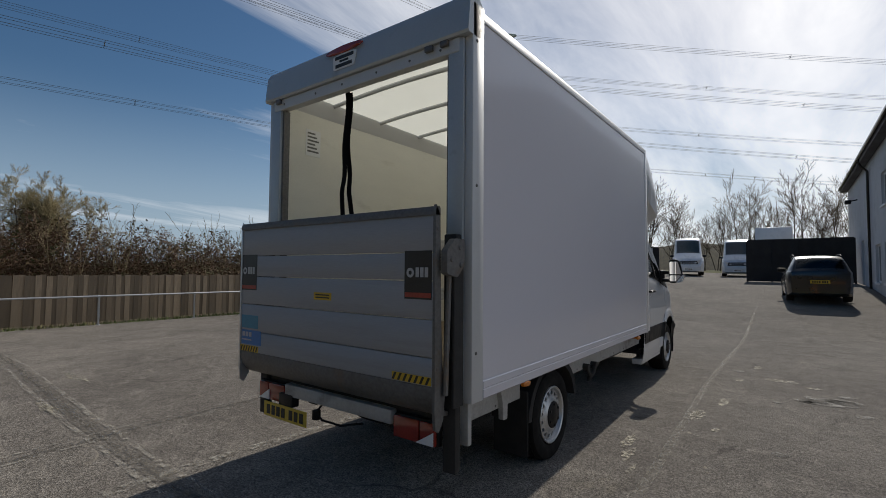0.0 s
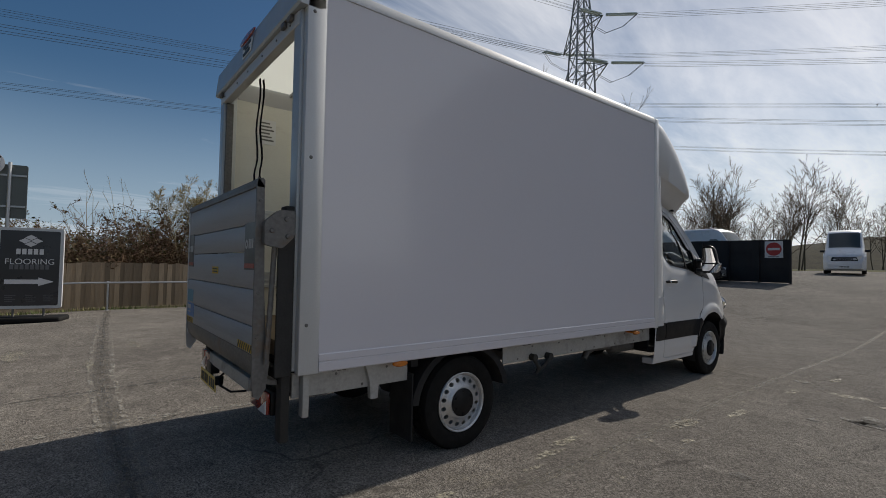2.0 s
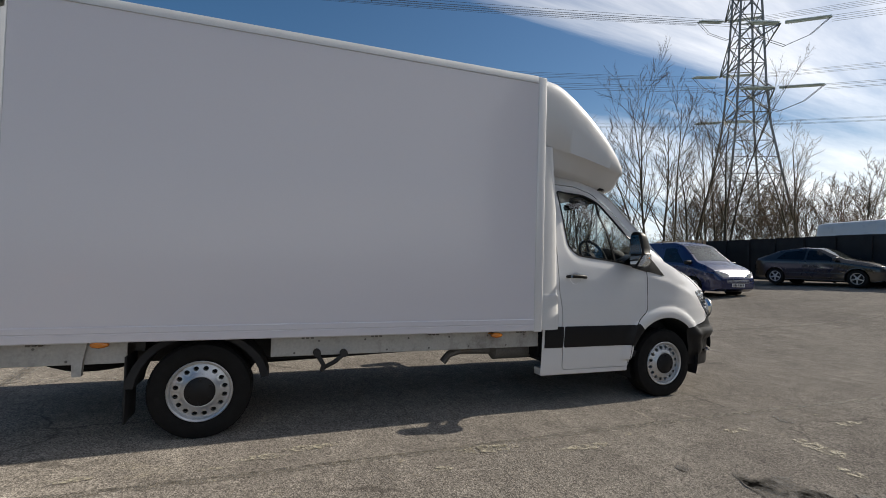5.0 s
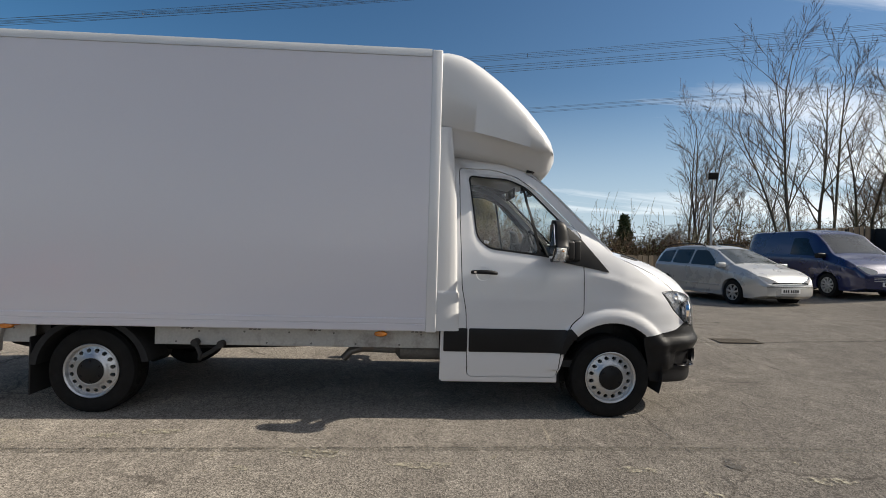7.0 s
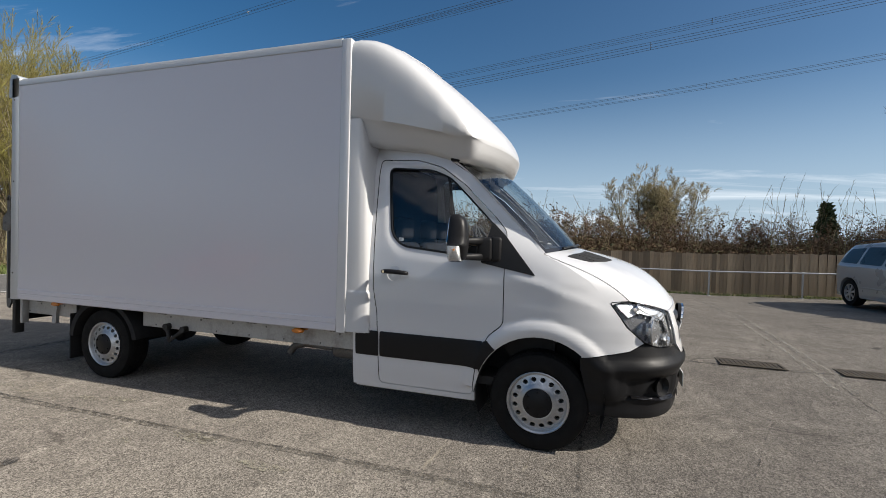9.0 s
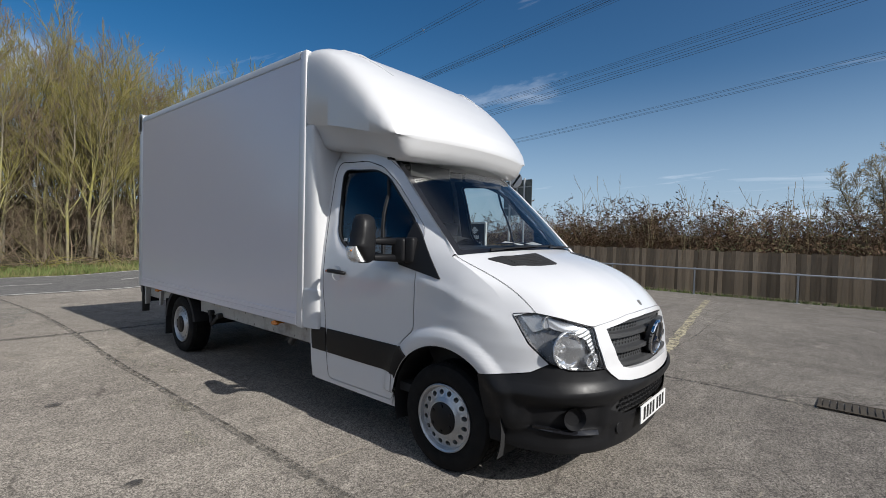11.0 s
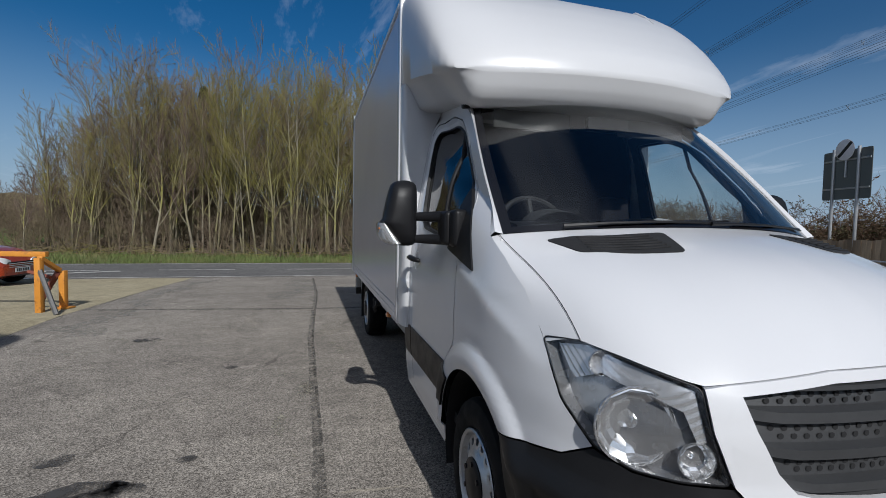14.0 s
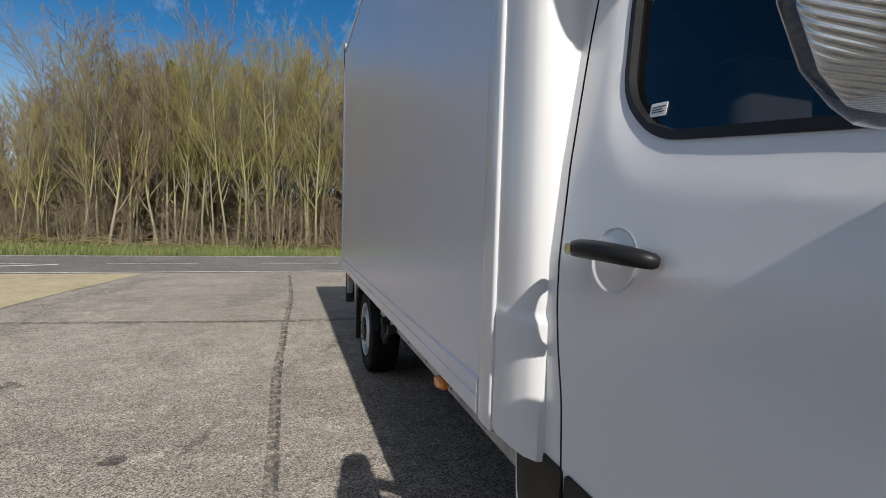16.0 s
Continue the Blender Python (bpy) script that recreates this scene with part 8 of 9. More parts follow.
def vehicle(name, m, label, category, paint, L, W, H, top, belt, roofw, wheels, r, side_glass, screen_g, rear_g, spokes=7, rails=False, plate=PLATE_W, dark_sill=False, tail=False, nose_round=0.28, grille_z=(0.45, 0.62), van_front=False):
    """A car: y forward, origin on the ground below its middle. top, belt: heights along y; roofw: roof half-width share."""
    v = thing(name, m, label, category)
    hw = W / 2

    def half(y):
        e = min(L / 2 - y, L / 2 + y)
        return hw * (1 - nose_round * max(0.0, 1 - e / 0.55) ** 2.2)

    def top_z(y):
        return sum(lerp(top, max(-L / 2, min(L / 2, y + q))) for q in (-0.10, -0.05, 0.0, 0.05, 0.10)) / 5

    def belt_z(y):
        return min(lerp(belt, y), top_z(y) - 0.02)

    def knots(y):
        w, zt, zb = half(y), top_z(y), belt_z(y)
        t = max(0.0, min(1.0, (zt - zb) / 0.45))
        wr = w * (0.90 - (0.90 - roofw) * t)
        lo = 0.20 + 0.10 * max(0.0, 1 - min(L / 2 - y, L / 2 + y) / 0.3)
        return [(0.0, lo), (w * 0.86, lo), (w * 0.965, lo + 0.06), (w * 0.985, lo + 0.22), (w, (lo + zb) / 2 + 0.08), (w * 0.985, zb - 0.05), (w * 0.955, zb), (wr + (w * 0.955 - wr) * 0.45, zb + (zt - zb) * 0.55), (wr, zb + (zt - zb) * 0.90), (wr * 0.90, zt - 0.012 * t - 0.004), (wr * 0.5, zt + 0.012), (0.0, zt + 0.018)]

    def section(y):
        """The half outline from the sill round to the roof, four points to a knot."""
        kn = knots(y)
        return [tuple(spline(kn, k / 44)) for k in range(45)]

    def side(y, z, d=0.0):
        pr = section(y)
        xs = [p[0] for p in pr[4:33]]
        zs_ = list(np.maximum.accumulate([p[1] for p in pr[4:33]]))
        return float(np.interp(z, zs_, xs)) + d

    def over(x, y, d=0.0):
        pr = section(y)[24:]
        return float(np.interp(abs(x), [p[0] for p in reversed(pr)], [p[1] for p in reversed(pr)])) + d

    ys = sorted(set([-L / 2 + L * k / 110 for k in range(111)] + [p[0] for p in top]))
    ys = [max(-L / 2 + 0.002, min(L / 2 - 0.002, y)) for y in ys]
    b = bmesh.new()
    rings = []
    for y in ys:
        pr = section(y)
        out = [(0.0, pr[0][1])] + [p for p in pr[1:-1]] + [(0.0, pr[-1][1])]
        rings.append([b.verts.new((x, y, z)) for x, z in out] + [b.verts.new((-x, y, z)) for x, z in reversed(out[1:-1])])
    for a, c in zip(rings, rings[1:]):
        n = len(a)
        for k in range(n):
            b.faces.new((a[k], a[(k + 1) % n], c[(k + 1) % n], c[k]))
    b.faces.new(rings[0][::-1]); b.faces.new(rings[-1])
    bmesh.ops.recalc_face_normals(b, faces=b.faces[:])
    # wheel openings
    gone = []
    for f in b.faces:
        c = f.calc_center_median()
        if abs(c.x) > hw * 0.55 and c.z < r * 2.3 and any(math.hypot(c.y - wy, c.z - r) < r * 1.17 for wy in wheels):
            gone.append(f)
    bmesh.ops.delete(b, geom=gone, context="FACES")
    body = part("body", b, paint, v, "", 50)
    for s in (1, -1):
        for wy in wheels:
            wheel(v, s * (hw - 0.015), wy, r, 0.21, s, RIM, spokes)
            b = bmesh.new()
            prev = None
            for k in range(19):
                a = math.radians(-12 + 204 * k / 18)
                u, z = wy + r * 1.14 * math.cos(a), r + r * 1.14 * math.sin(a)
                u2, z2 = wy + r * 1.24 * math.cos(a), r + r * 1.24 * math.sin(a)
                z, z2 = max(z, 0.22), max(z2, 0.22)
                cur = [b.verts.new((s * hw * 0.60, u, z)), b.verts.new((s * (side(u, z) + 0.006), u, z)), b.verts.new((s * (side(u2, z2) + 0.004), u2, z2))]
                if prev:
                    for j in range(2):
                        b.faces.new((prev[j], prev[j + 1], cur[j + 1], cur[j]))
                prev = cur
            bmesh.ops.recalc_face_normals(b, faces=b.faces[:])
            part("wheel_arch", b, paint, v)
        for g in side_glass:
            b = bmesh.new(); skin(b, rounded(g, 0.05, 3), lambda u, z, d: (s * side(u, z, 0.006 + d), u, z), (), 0.12, 0.0, flip=s > 0)
            part("side_window", b, CAR_GLASS, v)
        b = bmesh.new(); box(b, s * (hw * 0.9), s * (hw + 0.16), screen_g[1] - 0.25, screen_g[1] - 0.12, lerp(belt, screen_g[1] - 0.3) + 0.01, lerp(belt, screen_g[1] - 0.3) + 0.15, 0.035, 3)
        part("door_mirror", b, BLACK if dark_sill else paint, v)
        b = bmesh.new()
        for q in (1,):
            skin(b, rounded([(0.38 * hw, 0.60), (0.97 * hw, 0.66), (0.97 * hw, 0.84), (0.80 * hw, 0.86), (0.42 * hw, 0.74)], 0.03, 2), lambda u, z, d: (s * u, (L / 2 - 0.01 - (0.55 * max(0.0, 1 - (1 - u / hw) / 0.45) ** 2) + d) if not tail else -(L / 2 - 0.01 - (0.40 * max(0.0, 1 - (1 - u / hw) / 0.35) ** 2) + d), z + (belt_z(L / 2 - 0.3) - 0.84 if not tail else 0.12)), (), 0.08, 0.03)
        part("rear_lamp" if tail else "headlamp", b, RED if tail else LENS_WHITE, v)
        if rails:
            b = bmesh.new(); tube(b, [(s * hw * 0.72, rails[0] + (rails[1] - rails[0]) * k / 8, top_z(rails[0] + (rails[1] - rails[0]) * k / 8) + (0.055 if 0 < k < 8 else 0.0)) for k in range(9)], 0.014, 6)
            part("roof_rail", b, BLACK, v)
        b = bmesh.new(); tube(b, [(s * side(y, 0.45, 0.004), y, 0.47) for y in (wheels[0] + r * 1.3, 0.0, wheels[1] - r * 1.3)], 0.014, 5)
        part("side_trim", b, BLACK if dark_sill else paint, v)
    for nm, (y0, y1), back in (("windscreen", screen_g, False), ("rear_window", rear_g, True)):
        if y0 is None:
            continue
        b = bmesh.new()
        net(b, lambda u, w: (u * knots(w)[8][0] * 0.90, w, over(u * knots(w)[8][0] * 0.90, w, 0.008)), 10, 8, -1, 1, y0, y1)
        bmesh.ops.recalc_face_normals(b, faces=b.faces[:])
        for f in b.faces:
            if f.normal.z < 0:
                f.normal_flip()
        part(nm, b, CAR_GLASS, v)
    e = 1 if not tail else -1
    b = bmesh.new(); prism(b, rounded([(-0.62 * hw, grille_z[0]), (0.62 * hw, grille_z[0]), (0.55 * hw, grille_z[1]), (-0.55 * hw, grille_z[1])], 0.03), lambda u, z, w: (u, e * (L / 2 - 0.05 * (u / hw) ** 2 + w), z), -0.06, 0.006)
    gl = part("grille" if not tail else "bumper_insert", b, BLACK, v)
    if not tail:
        for k in range(3):
            z = grille_z[0] + (grille_z[1] - grille_z[0]) * (k + 1) / 4
            b = bmesh.new(); tube(b, [(x * hw, L / 2 - 0.05 * x * x + 0.008, z) for x in (-0.5, 0, 0.5)], 0.009, 5)
            part("grille_bar", b, ALU_PALE, gl)
        b = bmesh.new(); lathe(b, [(0, 0.01), (0.055, 0.008), (0.06, 0)], 16, pose(0, L / 2 - 0.02, belt_z(L / 2 - 0.05) - 0.06, -80)); part("maker_badge", b, CHROME, v)
    pz = 0.36 if not tail else 0.62
    b = bmesh.new(); box(b, -0.26, 0.26, e * (L / 2 + 0.008), e * (L / 2 + 0.015), pz, pz + 0.11)
    pl = part("number_plate", b, plate, v, smooth=0)
    for k in range(7):
        b = bmesh.new(); x = -0.21 + k * 0.06 + (0.02 if k > 3 else 0); box(b, x, x + 0.04, e * (L / 2 + 0.0155), e * (L / 2 + 0.017), pz + 0.02, pz + 0.09)
        part("character_bar", b, INK, pl, smooth=0)
    b = bmesh.new(); box(b, -hw * 0.8, hw * 0.8, -L / 2 + 0.7, L / 2 - 0.9, 0.3, 0.75); part("cabin_floor", b, DARK, v, smooth=0)
    return v


def on_yard(x, y, yaw):
    return pose(x, y, level(x, y), 0, 0, yaw)


SILVER = car_paint("silver_car_paint", (0.43, 0.43, 0.42), 0.2)
BLUE = car_paint("deep_blue_paint", (0.007, 0.015, 0.075), 0.2)
BLACKP = car_paint("black_car_paint", (0.010, 0.010, 0.012))
REDP = car_paint("orange_red_paint", (0.36, 0.045, 0.012), 0.2)
VANW = car_paint("white_van_paint", (0.74, 0.75, 0.76))
VANB = car_paint("pale_blue_van_paint", (0.50, 0.56, 0.62))
# silver estate: nose towards +x
vehicle("estate_car", on_yard(-8.1, 11.35, -84), "silver estate car with black roof rails, parked by the fence", "car", SILVER, 4.42, 1.76, 1.52,
        [(-2.21, 0.72), (-2.15, 1.00), (-2.02, 1.30), (-1.80, 1.46), (-0.9, 1.52), (0.0, 1.51), (0.40, 1.43), (1.25, 1.02), (1.75, 0.90), (2.08, 0.74), (2.21, 0.52)],
        [(-2.2, 0.98), (-1, 0.96), (0.8, 0.93), (2.2, 0.70)], 0.66, (-1.33, 1.38), 0.315,
        [[(-1.85, 1.02), (-1.15, 1.00), (-1.15, 1.38), (-1.70, 1.35)], [(-1.08, 1.0), (-0.32, 0.98), (-0.32, 1.40), (-1.08, 1.40)], [(-0.25, 0.98), (0.86, 0.96), (0.62, 1.10), (0.22, 1.37), (-0.25, 1.40)]], (0.42, 1.22), (-2.05, -1.85), 7, (-1.6, 0.1))
# deep blue small van
vehicle("panel_van", on_yard(-8.5, 14.6, -93), "shiny dark blue small panel van parked beside estate car", "van", BLUE, 4.6, 1.84, 1.86,
        [(-2.3, 0.9), (-2.28, 1.5), (-2.2, 1.80), (-1.9, 1.85), (0.3, 1.85), (0.72, 1.74), (1.42, 1.15), (1.85, 1.02), (2.15, 0.85), (2.3, 0.60)],
        [(-2.3, 1.10), (0.4, 1.08), (1.3, 1.02), (2.3, 0.78)], 0.74, (-1.35, 1.40), 0.325,
        [[(-0.02, 1.14), (0.95, 1.10), (0.82, 1.22), (0.46, 1.62), (-0.02, 1.62)]], (0.74, 1.40), (None, None), 10, False, PLATE_W, True)
# black saloon by the hoarding
vehicle("saloon_car", on_yard(-7.1, 20.1, -82), "black hatchback car parked before the hoarding", "car", BLACKP, 4.3, 1.75, 1.42,
        [(-2.15, 0.7), (-2.1, 0.98), (-1.75, 1.08), (-1.2, 1.34), (-0.5, 1.43), (0.1, 1.40), (0.95, 0.98), (1.6, 0.88), (2.02, 0.74), (2.15, 0.5)],
        [(-2.2, 0.96), (0.8, 0.90), (2.2, 0.68)], 0.64, (-1.28, 1.32), 0.31,
        [[(-1.25, 0.98), (-0.3, 0.95), (-0.3, 1.32), (-1.0, 1.26)], [(-0.23, 0.95), (0.72, 0.93), (0.10, 1.30), (-0.23, 1.32)]], (0.16, 0.92), (-1.7, -1.25), 5)
# dark hatchback seen from behind
vehicle("hatchback_car", on_yard(3.15, 18.2, 3), "dark tall hatchback car seen from behind, by the building", "car", BLACKP, 4.1, 1.79, 1.56,
        [(-2.05, 0.85), (-2.02, 1.10), (-1.82, 1.42), (-1.5, 1.53), (-0.6, 1.56), (0.2, 1.52), (0.85, 1.10), (1.6, 0.98), (1.95, 0.8), (2.05, 0.55)],
        [(-2.05, 1.02), (0.8, 1.0), (2.05, 0.8)], 0.72, (-1.27, 1.32), 0.335,
        [[(-1.5, 1.08), (-0.35, 1.05), (-0.35, 1.42), (-1.35, 1.42)], [(-0.28, 1.05), (0.6, 1.03), (0.15, 1.40), (-0.28, 1.42)]], (0.24, 0.84), (-2.0, -1.72), 5, (-1.3, 0.1), YELLOW, True, True, 0.14)
# orange-red hatchback by the road
vehicle("hatchback_car", on_yard(10.7, -8.2, 84), "glossy orange-red hatchback car parked by the road", "car", REDP, 4.0, 1.72, 1.48,
        [(-2.0, 0.7), (-1.95, 1.0), (-1.75, 1.30), (-1.45, 1.44), (-0.6, 1.48), (0.05, 1.43), (0.85, 1.02), (1.45, 0.92), (1.88, 0.74), (2.0, 0.5)],
        [(-2.0, 1.0), (0.8, 0.93), (2.0, 0.7)], 0.66, (-1.25, 1.28), 0.31,
        [[(-1.45, 1.02), (-0.3, 0.98), (-0.3, 1.36), (-1.2, 1.36)], [(-0.23, 0.98), (0.65, 0.95), (0.05, 1.34), (-0.23, 1.36)]], (0.10, 0.83), (-1.92, -1.7), 9)
# large vans in the far yard
VAN_TOP = [(-2.9, 1.0), (-2.88, 2.3), (-2.8, 2.62), (-2.4, 2.68), (1.0, 2.68), (1.45, 2.52), (2.1, 1.55), (2.45, 1.30), (2.75, 1.08), (2.9, 0.6)]
VAN_BELT = [(-2.9, 1.35), (1.4, 1.35), (2.0, 1.25), (2.9, 0.95)]
VAN_SIDE = [[(0.9, 1.40), (1.85, 1.36), (1.55, 1.85), (1.3, 2.05), (0.9, 2.05)]]
for x, y, yaw, paint, lab in ((-3.75, 35.7, 190, VANW, "white high-roofed panel van facing the yard"), (-0.7, 38.0, 184, VANB, "pale high-roofed panel van facing the yard"), (-8.6, 27.0, 262, VANW, "white high-roofed panel van behind the hoarding")):
    vehicle("panel_van", on_yard(x, y, yaw), lab, "van", paint, 5.8, 1.98, 2.68, VAN_TOP, VAN_BELT, 0.80, (-1.9, 1.85), 0.345, VAN_SIDE, (1.48, 2.12), (None, None), 8, False, PLATE_W, True, False, 0.22, (0.75, 0.98))
# plain white lorry body beyond the gate
lb = thing("lorry_body", on_yard(1.6, 35.2, 2), "white box body of a lorry beyond the gate", "lorry")
b = bmesh.new(); box(b, -1.05, 1.05, -0.2, 4.2, 0.85, 3.40, 0.04, 3); part("box_shell", b, VANW, lb)
b = bmesh.new(); box(b, -0.95, 0.95, 4.25, 6.0, 0.45, 2.2, 0.12, 3); part("cab", b, VANW, lb)
for s in (1, -1):
    for y in (0.9, 5.2):
        wheel(lb, s * 0.98, y, 0.4, 0.25, s, RIM)

# ---- trees, hedges, grass ----
def bark(name, rgb, tint, at=(0.45, 0.62), scale=2.5):
    return surface(name, rgb, 0.95, vary=0.35, scale=3, fine=30, bump=0.3, tint=tint, tint_scale=scale, tint_at=at, stretch=(1, 1, 0.35), per_piece=0.25, spec=0.1)


BARK_WOOD = bark("lichened_bark", (0.20, 0.178, 0.132), (0.27, 0.25, 0.075), (0.44, 0.58), 0.6)
TWIG_WOOD = bark("lichened_twigs", (0.155, 0.116, 0.090), (0.215, 0.193, 0.056), (0.43, 0.58), 0.35)
TWIG_PURPLE = bark("purple_brown_twigs", (0.135, 0.094, 0.080), (0.175, 0.135, 0.095), (0.45, 0.66), 0.4)
TWIG_OCHRE = bark("ochre_twigs", (0.165, 0.147, 0.055), (0.225, 0.205, 0.052), (0.42, 0.6), 0.4)
BARK_GREY = bark("grey_bark", (0.085, 0.072, 0.058), (0.13, 0.115, 0.08))
# one brown twig, two tones: sunlight painted into this, backlit dark into the next
UNDERWOOD = bark("sunlit_tone_undergrowth", (0.16, 0.122, 0.085), (0.225, 0.195, 0.11), (0.5, 0.66), 0.9)
TWIG_BROWN = bark("backlit_tone_brown_twigs", (0.085, 0.062, 0.045), (0.13, 0.108, 0.066), (0.5, 0.66), 0.9)
TWIG_WILLOW = bark("willow_twigs", (0.24, 0.195, 0.12), (0.27, 0.235, 0.125))
BRAMBLE = bark("bramble_stems", (0.10, 0.062, 0.045), (0.145, 0.10, 0.055))
LEAF_DRY = surface("dry_leaf", (0.13, 0.075, 0.04), 0.9, vary=0.4, scale=3, fine=20, tint=(0.07, 0.085, 0.03), tint_scale=1.4, tint_at=(0.45, 0.6))
IVY = surface("evergreen_leaf", (0.045, 0.065, 0.022), 0.7, vary=0.4, scale=2, fine=20, tint=(0.08, 0.085, 0.03), tint_scale=1.5, tint_at=(0.5, 0.65))
BLADE = surface("grass_blade", (0.100, 0.132, 0.034), 0.85, vary=0.45, scale=0.6, fine=12, tint=(0.20, 0.175, 0.075), tint_scale=0.8, tint_at=(0.5, 0.66))


class Bits:
    """Collects points and faces for one mesh."""

    def __init__(self):
        self.v, self.f = [], []

    def stem(self, pts, rs, n):
        base, side = len(self.v), None
        for i, p in enumerate(pts):
            d = pts[min(i + 1, len(pts) - 1)] - pts[max(i - 1, 0)]
            d = d / (d.length or 1)
            side = d.orthogonal() if side is None else side - d * side.dot(d)
            side = side / (side.length or 1)
            up = d.cross(side)
            for k in range(n):
                a = 2 * math.pi * k / n
                self.v.append(tuple(p + (side * math.cos(a) + up * math.sin(a)) * rs[i]))
        for i in range(len(pts) - 1):
            for k in range(n):
                a, b = base + i * n + k, base + i * n + (k + 1) % n
                self.f.append((a, b, b + n, a + n))

    def twig(self, p, d, length, r):
        """A short twig running out to a point."""
        b, u = len(self.v), d.orthogonal().normalized()
        w = d.cross(u)
        for k in range(3):
            a = 2 * math.pi * k / 3
            self.v.append(tuple(p + (u * math.cos(a) + w * math.sin(a)) * r))
        self.v.append(tuple(p + d * length))
        self.f += [(b, b + 1, b + 3), (b + 1, b + 2, b + 3), (b + 2, b, b + 3)]

    def leaf(self, p, s, rnd):
        d = Vector((rnd.gauss(0, 1), rnd.gauss(0, 1), rnd.gauss(0, 0.6))).normalized()
        u = d.orthogonal().normalized()
        b = len(self.v)
        self.v += [tuple(p), tuple(p + d * s * 0.5 + u * s * 0.3), tuple(p + d * s), tuple(p + d * s * 0.5 - u * s * 0.3)]
        self.f.append((b, b + 1, b + 2, b + 3))

    def mesh(self, name, material):
        me = bpy.data.meshes.new(name)
        me.from_pydata(self.v, [], self.f)
        me.materials.append(material)
        me.shade_smooth()
        return me


def grow(bits, rnd, p, d, length, r, depth, spec, leaves=None):
    """One limb with its side limbs. spec: wobble, lift, kids per level, shrink, angle."""
    wob, lift, kids, shrink, ang, twig_r = spec
    if depth == 0:
        d = (d + Vector((rnd.gauss(0, wob), rnd.gauss(0, wob), rnd.gauss(0, wob) + 2 * lift))).normalized()
        bits[1].twig(p, d, length, r * 1.25)
        if leaves:
            for f in (0.35, 0.65, 1.0):
                if rnd.random() < leaves[1]:
                    bits[2].leaf(p + d * (length * f), leaves[0] * rnd.uniform(0.6, 1.3), rnd)
        return
    n = (7, 4, 3, 3, 3, 3)[min(5, len(kids) - depth)]
    seg = 6 if depth >= len(kids) - 1 else 4 if depth > 1 else 3 if depth else 2
    pts, rs, dirs_ = [p.copy()], [r], [d.copy()]
    for i in range(seg):
        d = (d + Vector((rnd.gauss(0, wob), rnd.gauss(0, wob), rnd.gauss(0, wob) + lift))).normalized()
        p = p + d * (length / seg)
        pts.append(p.copy()); dirs_.append(d.copy())
        rs.append(max(twig_r, r * (1 - 0.82 * (i + 1) / seg)))
    tgt = bits[0] if depth >= len(kids) - 1 else bits[1]
    tgt.stem(pts, rs, n)
    if leaves and depth <= 1:
        for q in pts[1:]:
            if rnd.random() < leaves[1]:
                bits[2].leaf(q, leaves[0] * rnd.uniform(0.6, 1.3), rnd)
    if depth == 0:
        return
    k = kids[len(kids) - depth]
    for j in range(k):
        f0 = 0.24 if depth == len(kids) else 0.2
        f = f0 + (1 - f0) * (j + rnd.random()) / k
        i = min(int(f * seg), seg - 1)
        q = pts[i].lerp(pts[i + 1], f * seg - i)
        side = dirs_[i].orthogonal().normalized()
        side.rotate(Matrix.Rotation(rnd.uniform(0, 2 * math.pi), 3, dirs_[i]))
        a = radians(rnd.uniform(*ang))
        nd = (dirs_[i] * math.cos(a) + side * math.sin(a)).normalized()
        grow(bits, rnd, q, nd, length * shrink * rnd.uniform(0.7, 1.15) * (1.15 - 0.45 * f), max(twig_r, rs[i] * 0.55), depth - 1, spec, leaves)


def plant(name, seed, stems, height, r, spec, mats, base=0.1, lean=0.15, leaves=None, leaf_mat=None):
    """A tree or shrub as a thing with trunk and crown, standing at the origin."""
    rnd = random.Random(seed)
    bits = (Bits(), Bits(), Bits())
    for s in range(stems):
        a = rnd.uniform(0, 2 * math.pi)
        p = Vector((rnd.uniform(-base, base), rnd.uniform(-base, base), -0.15))
        d = Vector((math.cos(a) * lean * rnd.random() * 1.5, math.sin(a) * lean * rnd.random() * 1.5, 1)).normalized()
        grow(bits, rnd, p, d, height * rnd.uniform(0.75, 1.05), r * rnd.uniform(0.7, 1.1), len(spec[2]), spec, leaves)
    root = new(name)
    for nm, bt, mt in (("trunk", bits[0], mats[0]), ("crown", bits[1], mats[1]), ("leaves", bits[2], leaf_mat)):
        if bt.v:
            o = new(nm, bt.mesh(nm, mt)); o.parent = root
    return root


def scatter(kinds, places, label, category, group):
    """The first place of each kind takes the original, later ones copies."""
    used = set()
    for i, (k, x, y, s, rot) in enumerate(places):
        m = pose(x, y, level(x, y), 0, 0, rot) @ Matrix.Scale(s, 4)
        src = kinds[k]
        if k not in used:
            used.add(k)
            src.matrix_world = m
            tagged(src, label, category, group)
        else:
            c = src.copy()
            scene.collection.objects.link(c)
            c.matrix_world = m
            for ch in src.children:
                o = ch.copy(); scene.collection.objects.link(o); o.parent = c
    for k, src in enumerate(kinds):
        if k not in used:
            for ch in list(src.children):
                bpy.data.objects.remove(ch)
            bpy.data.objects.remove(src)


rnd = random.Random(5)
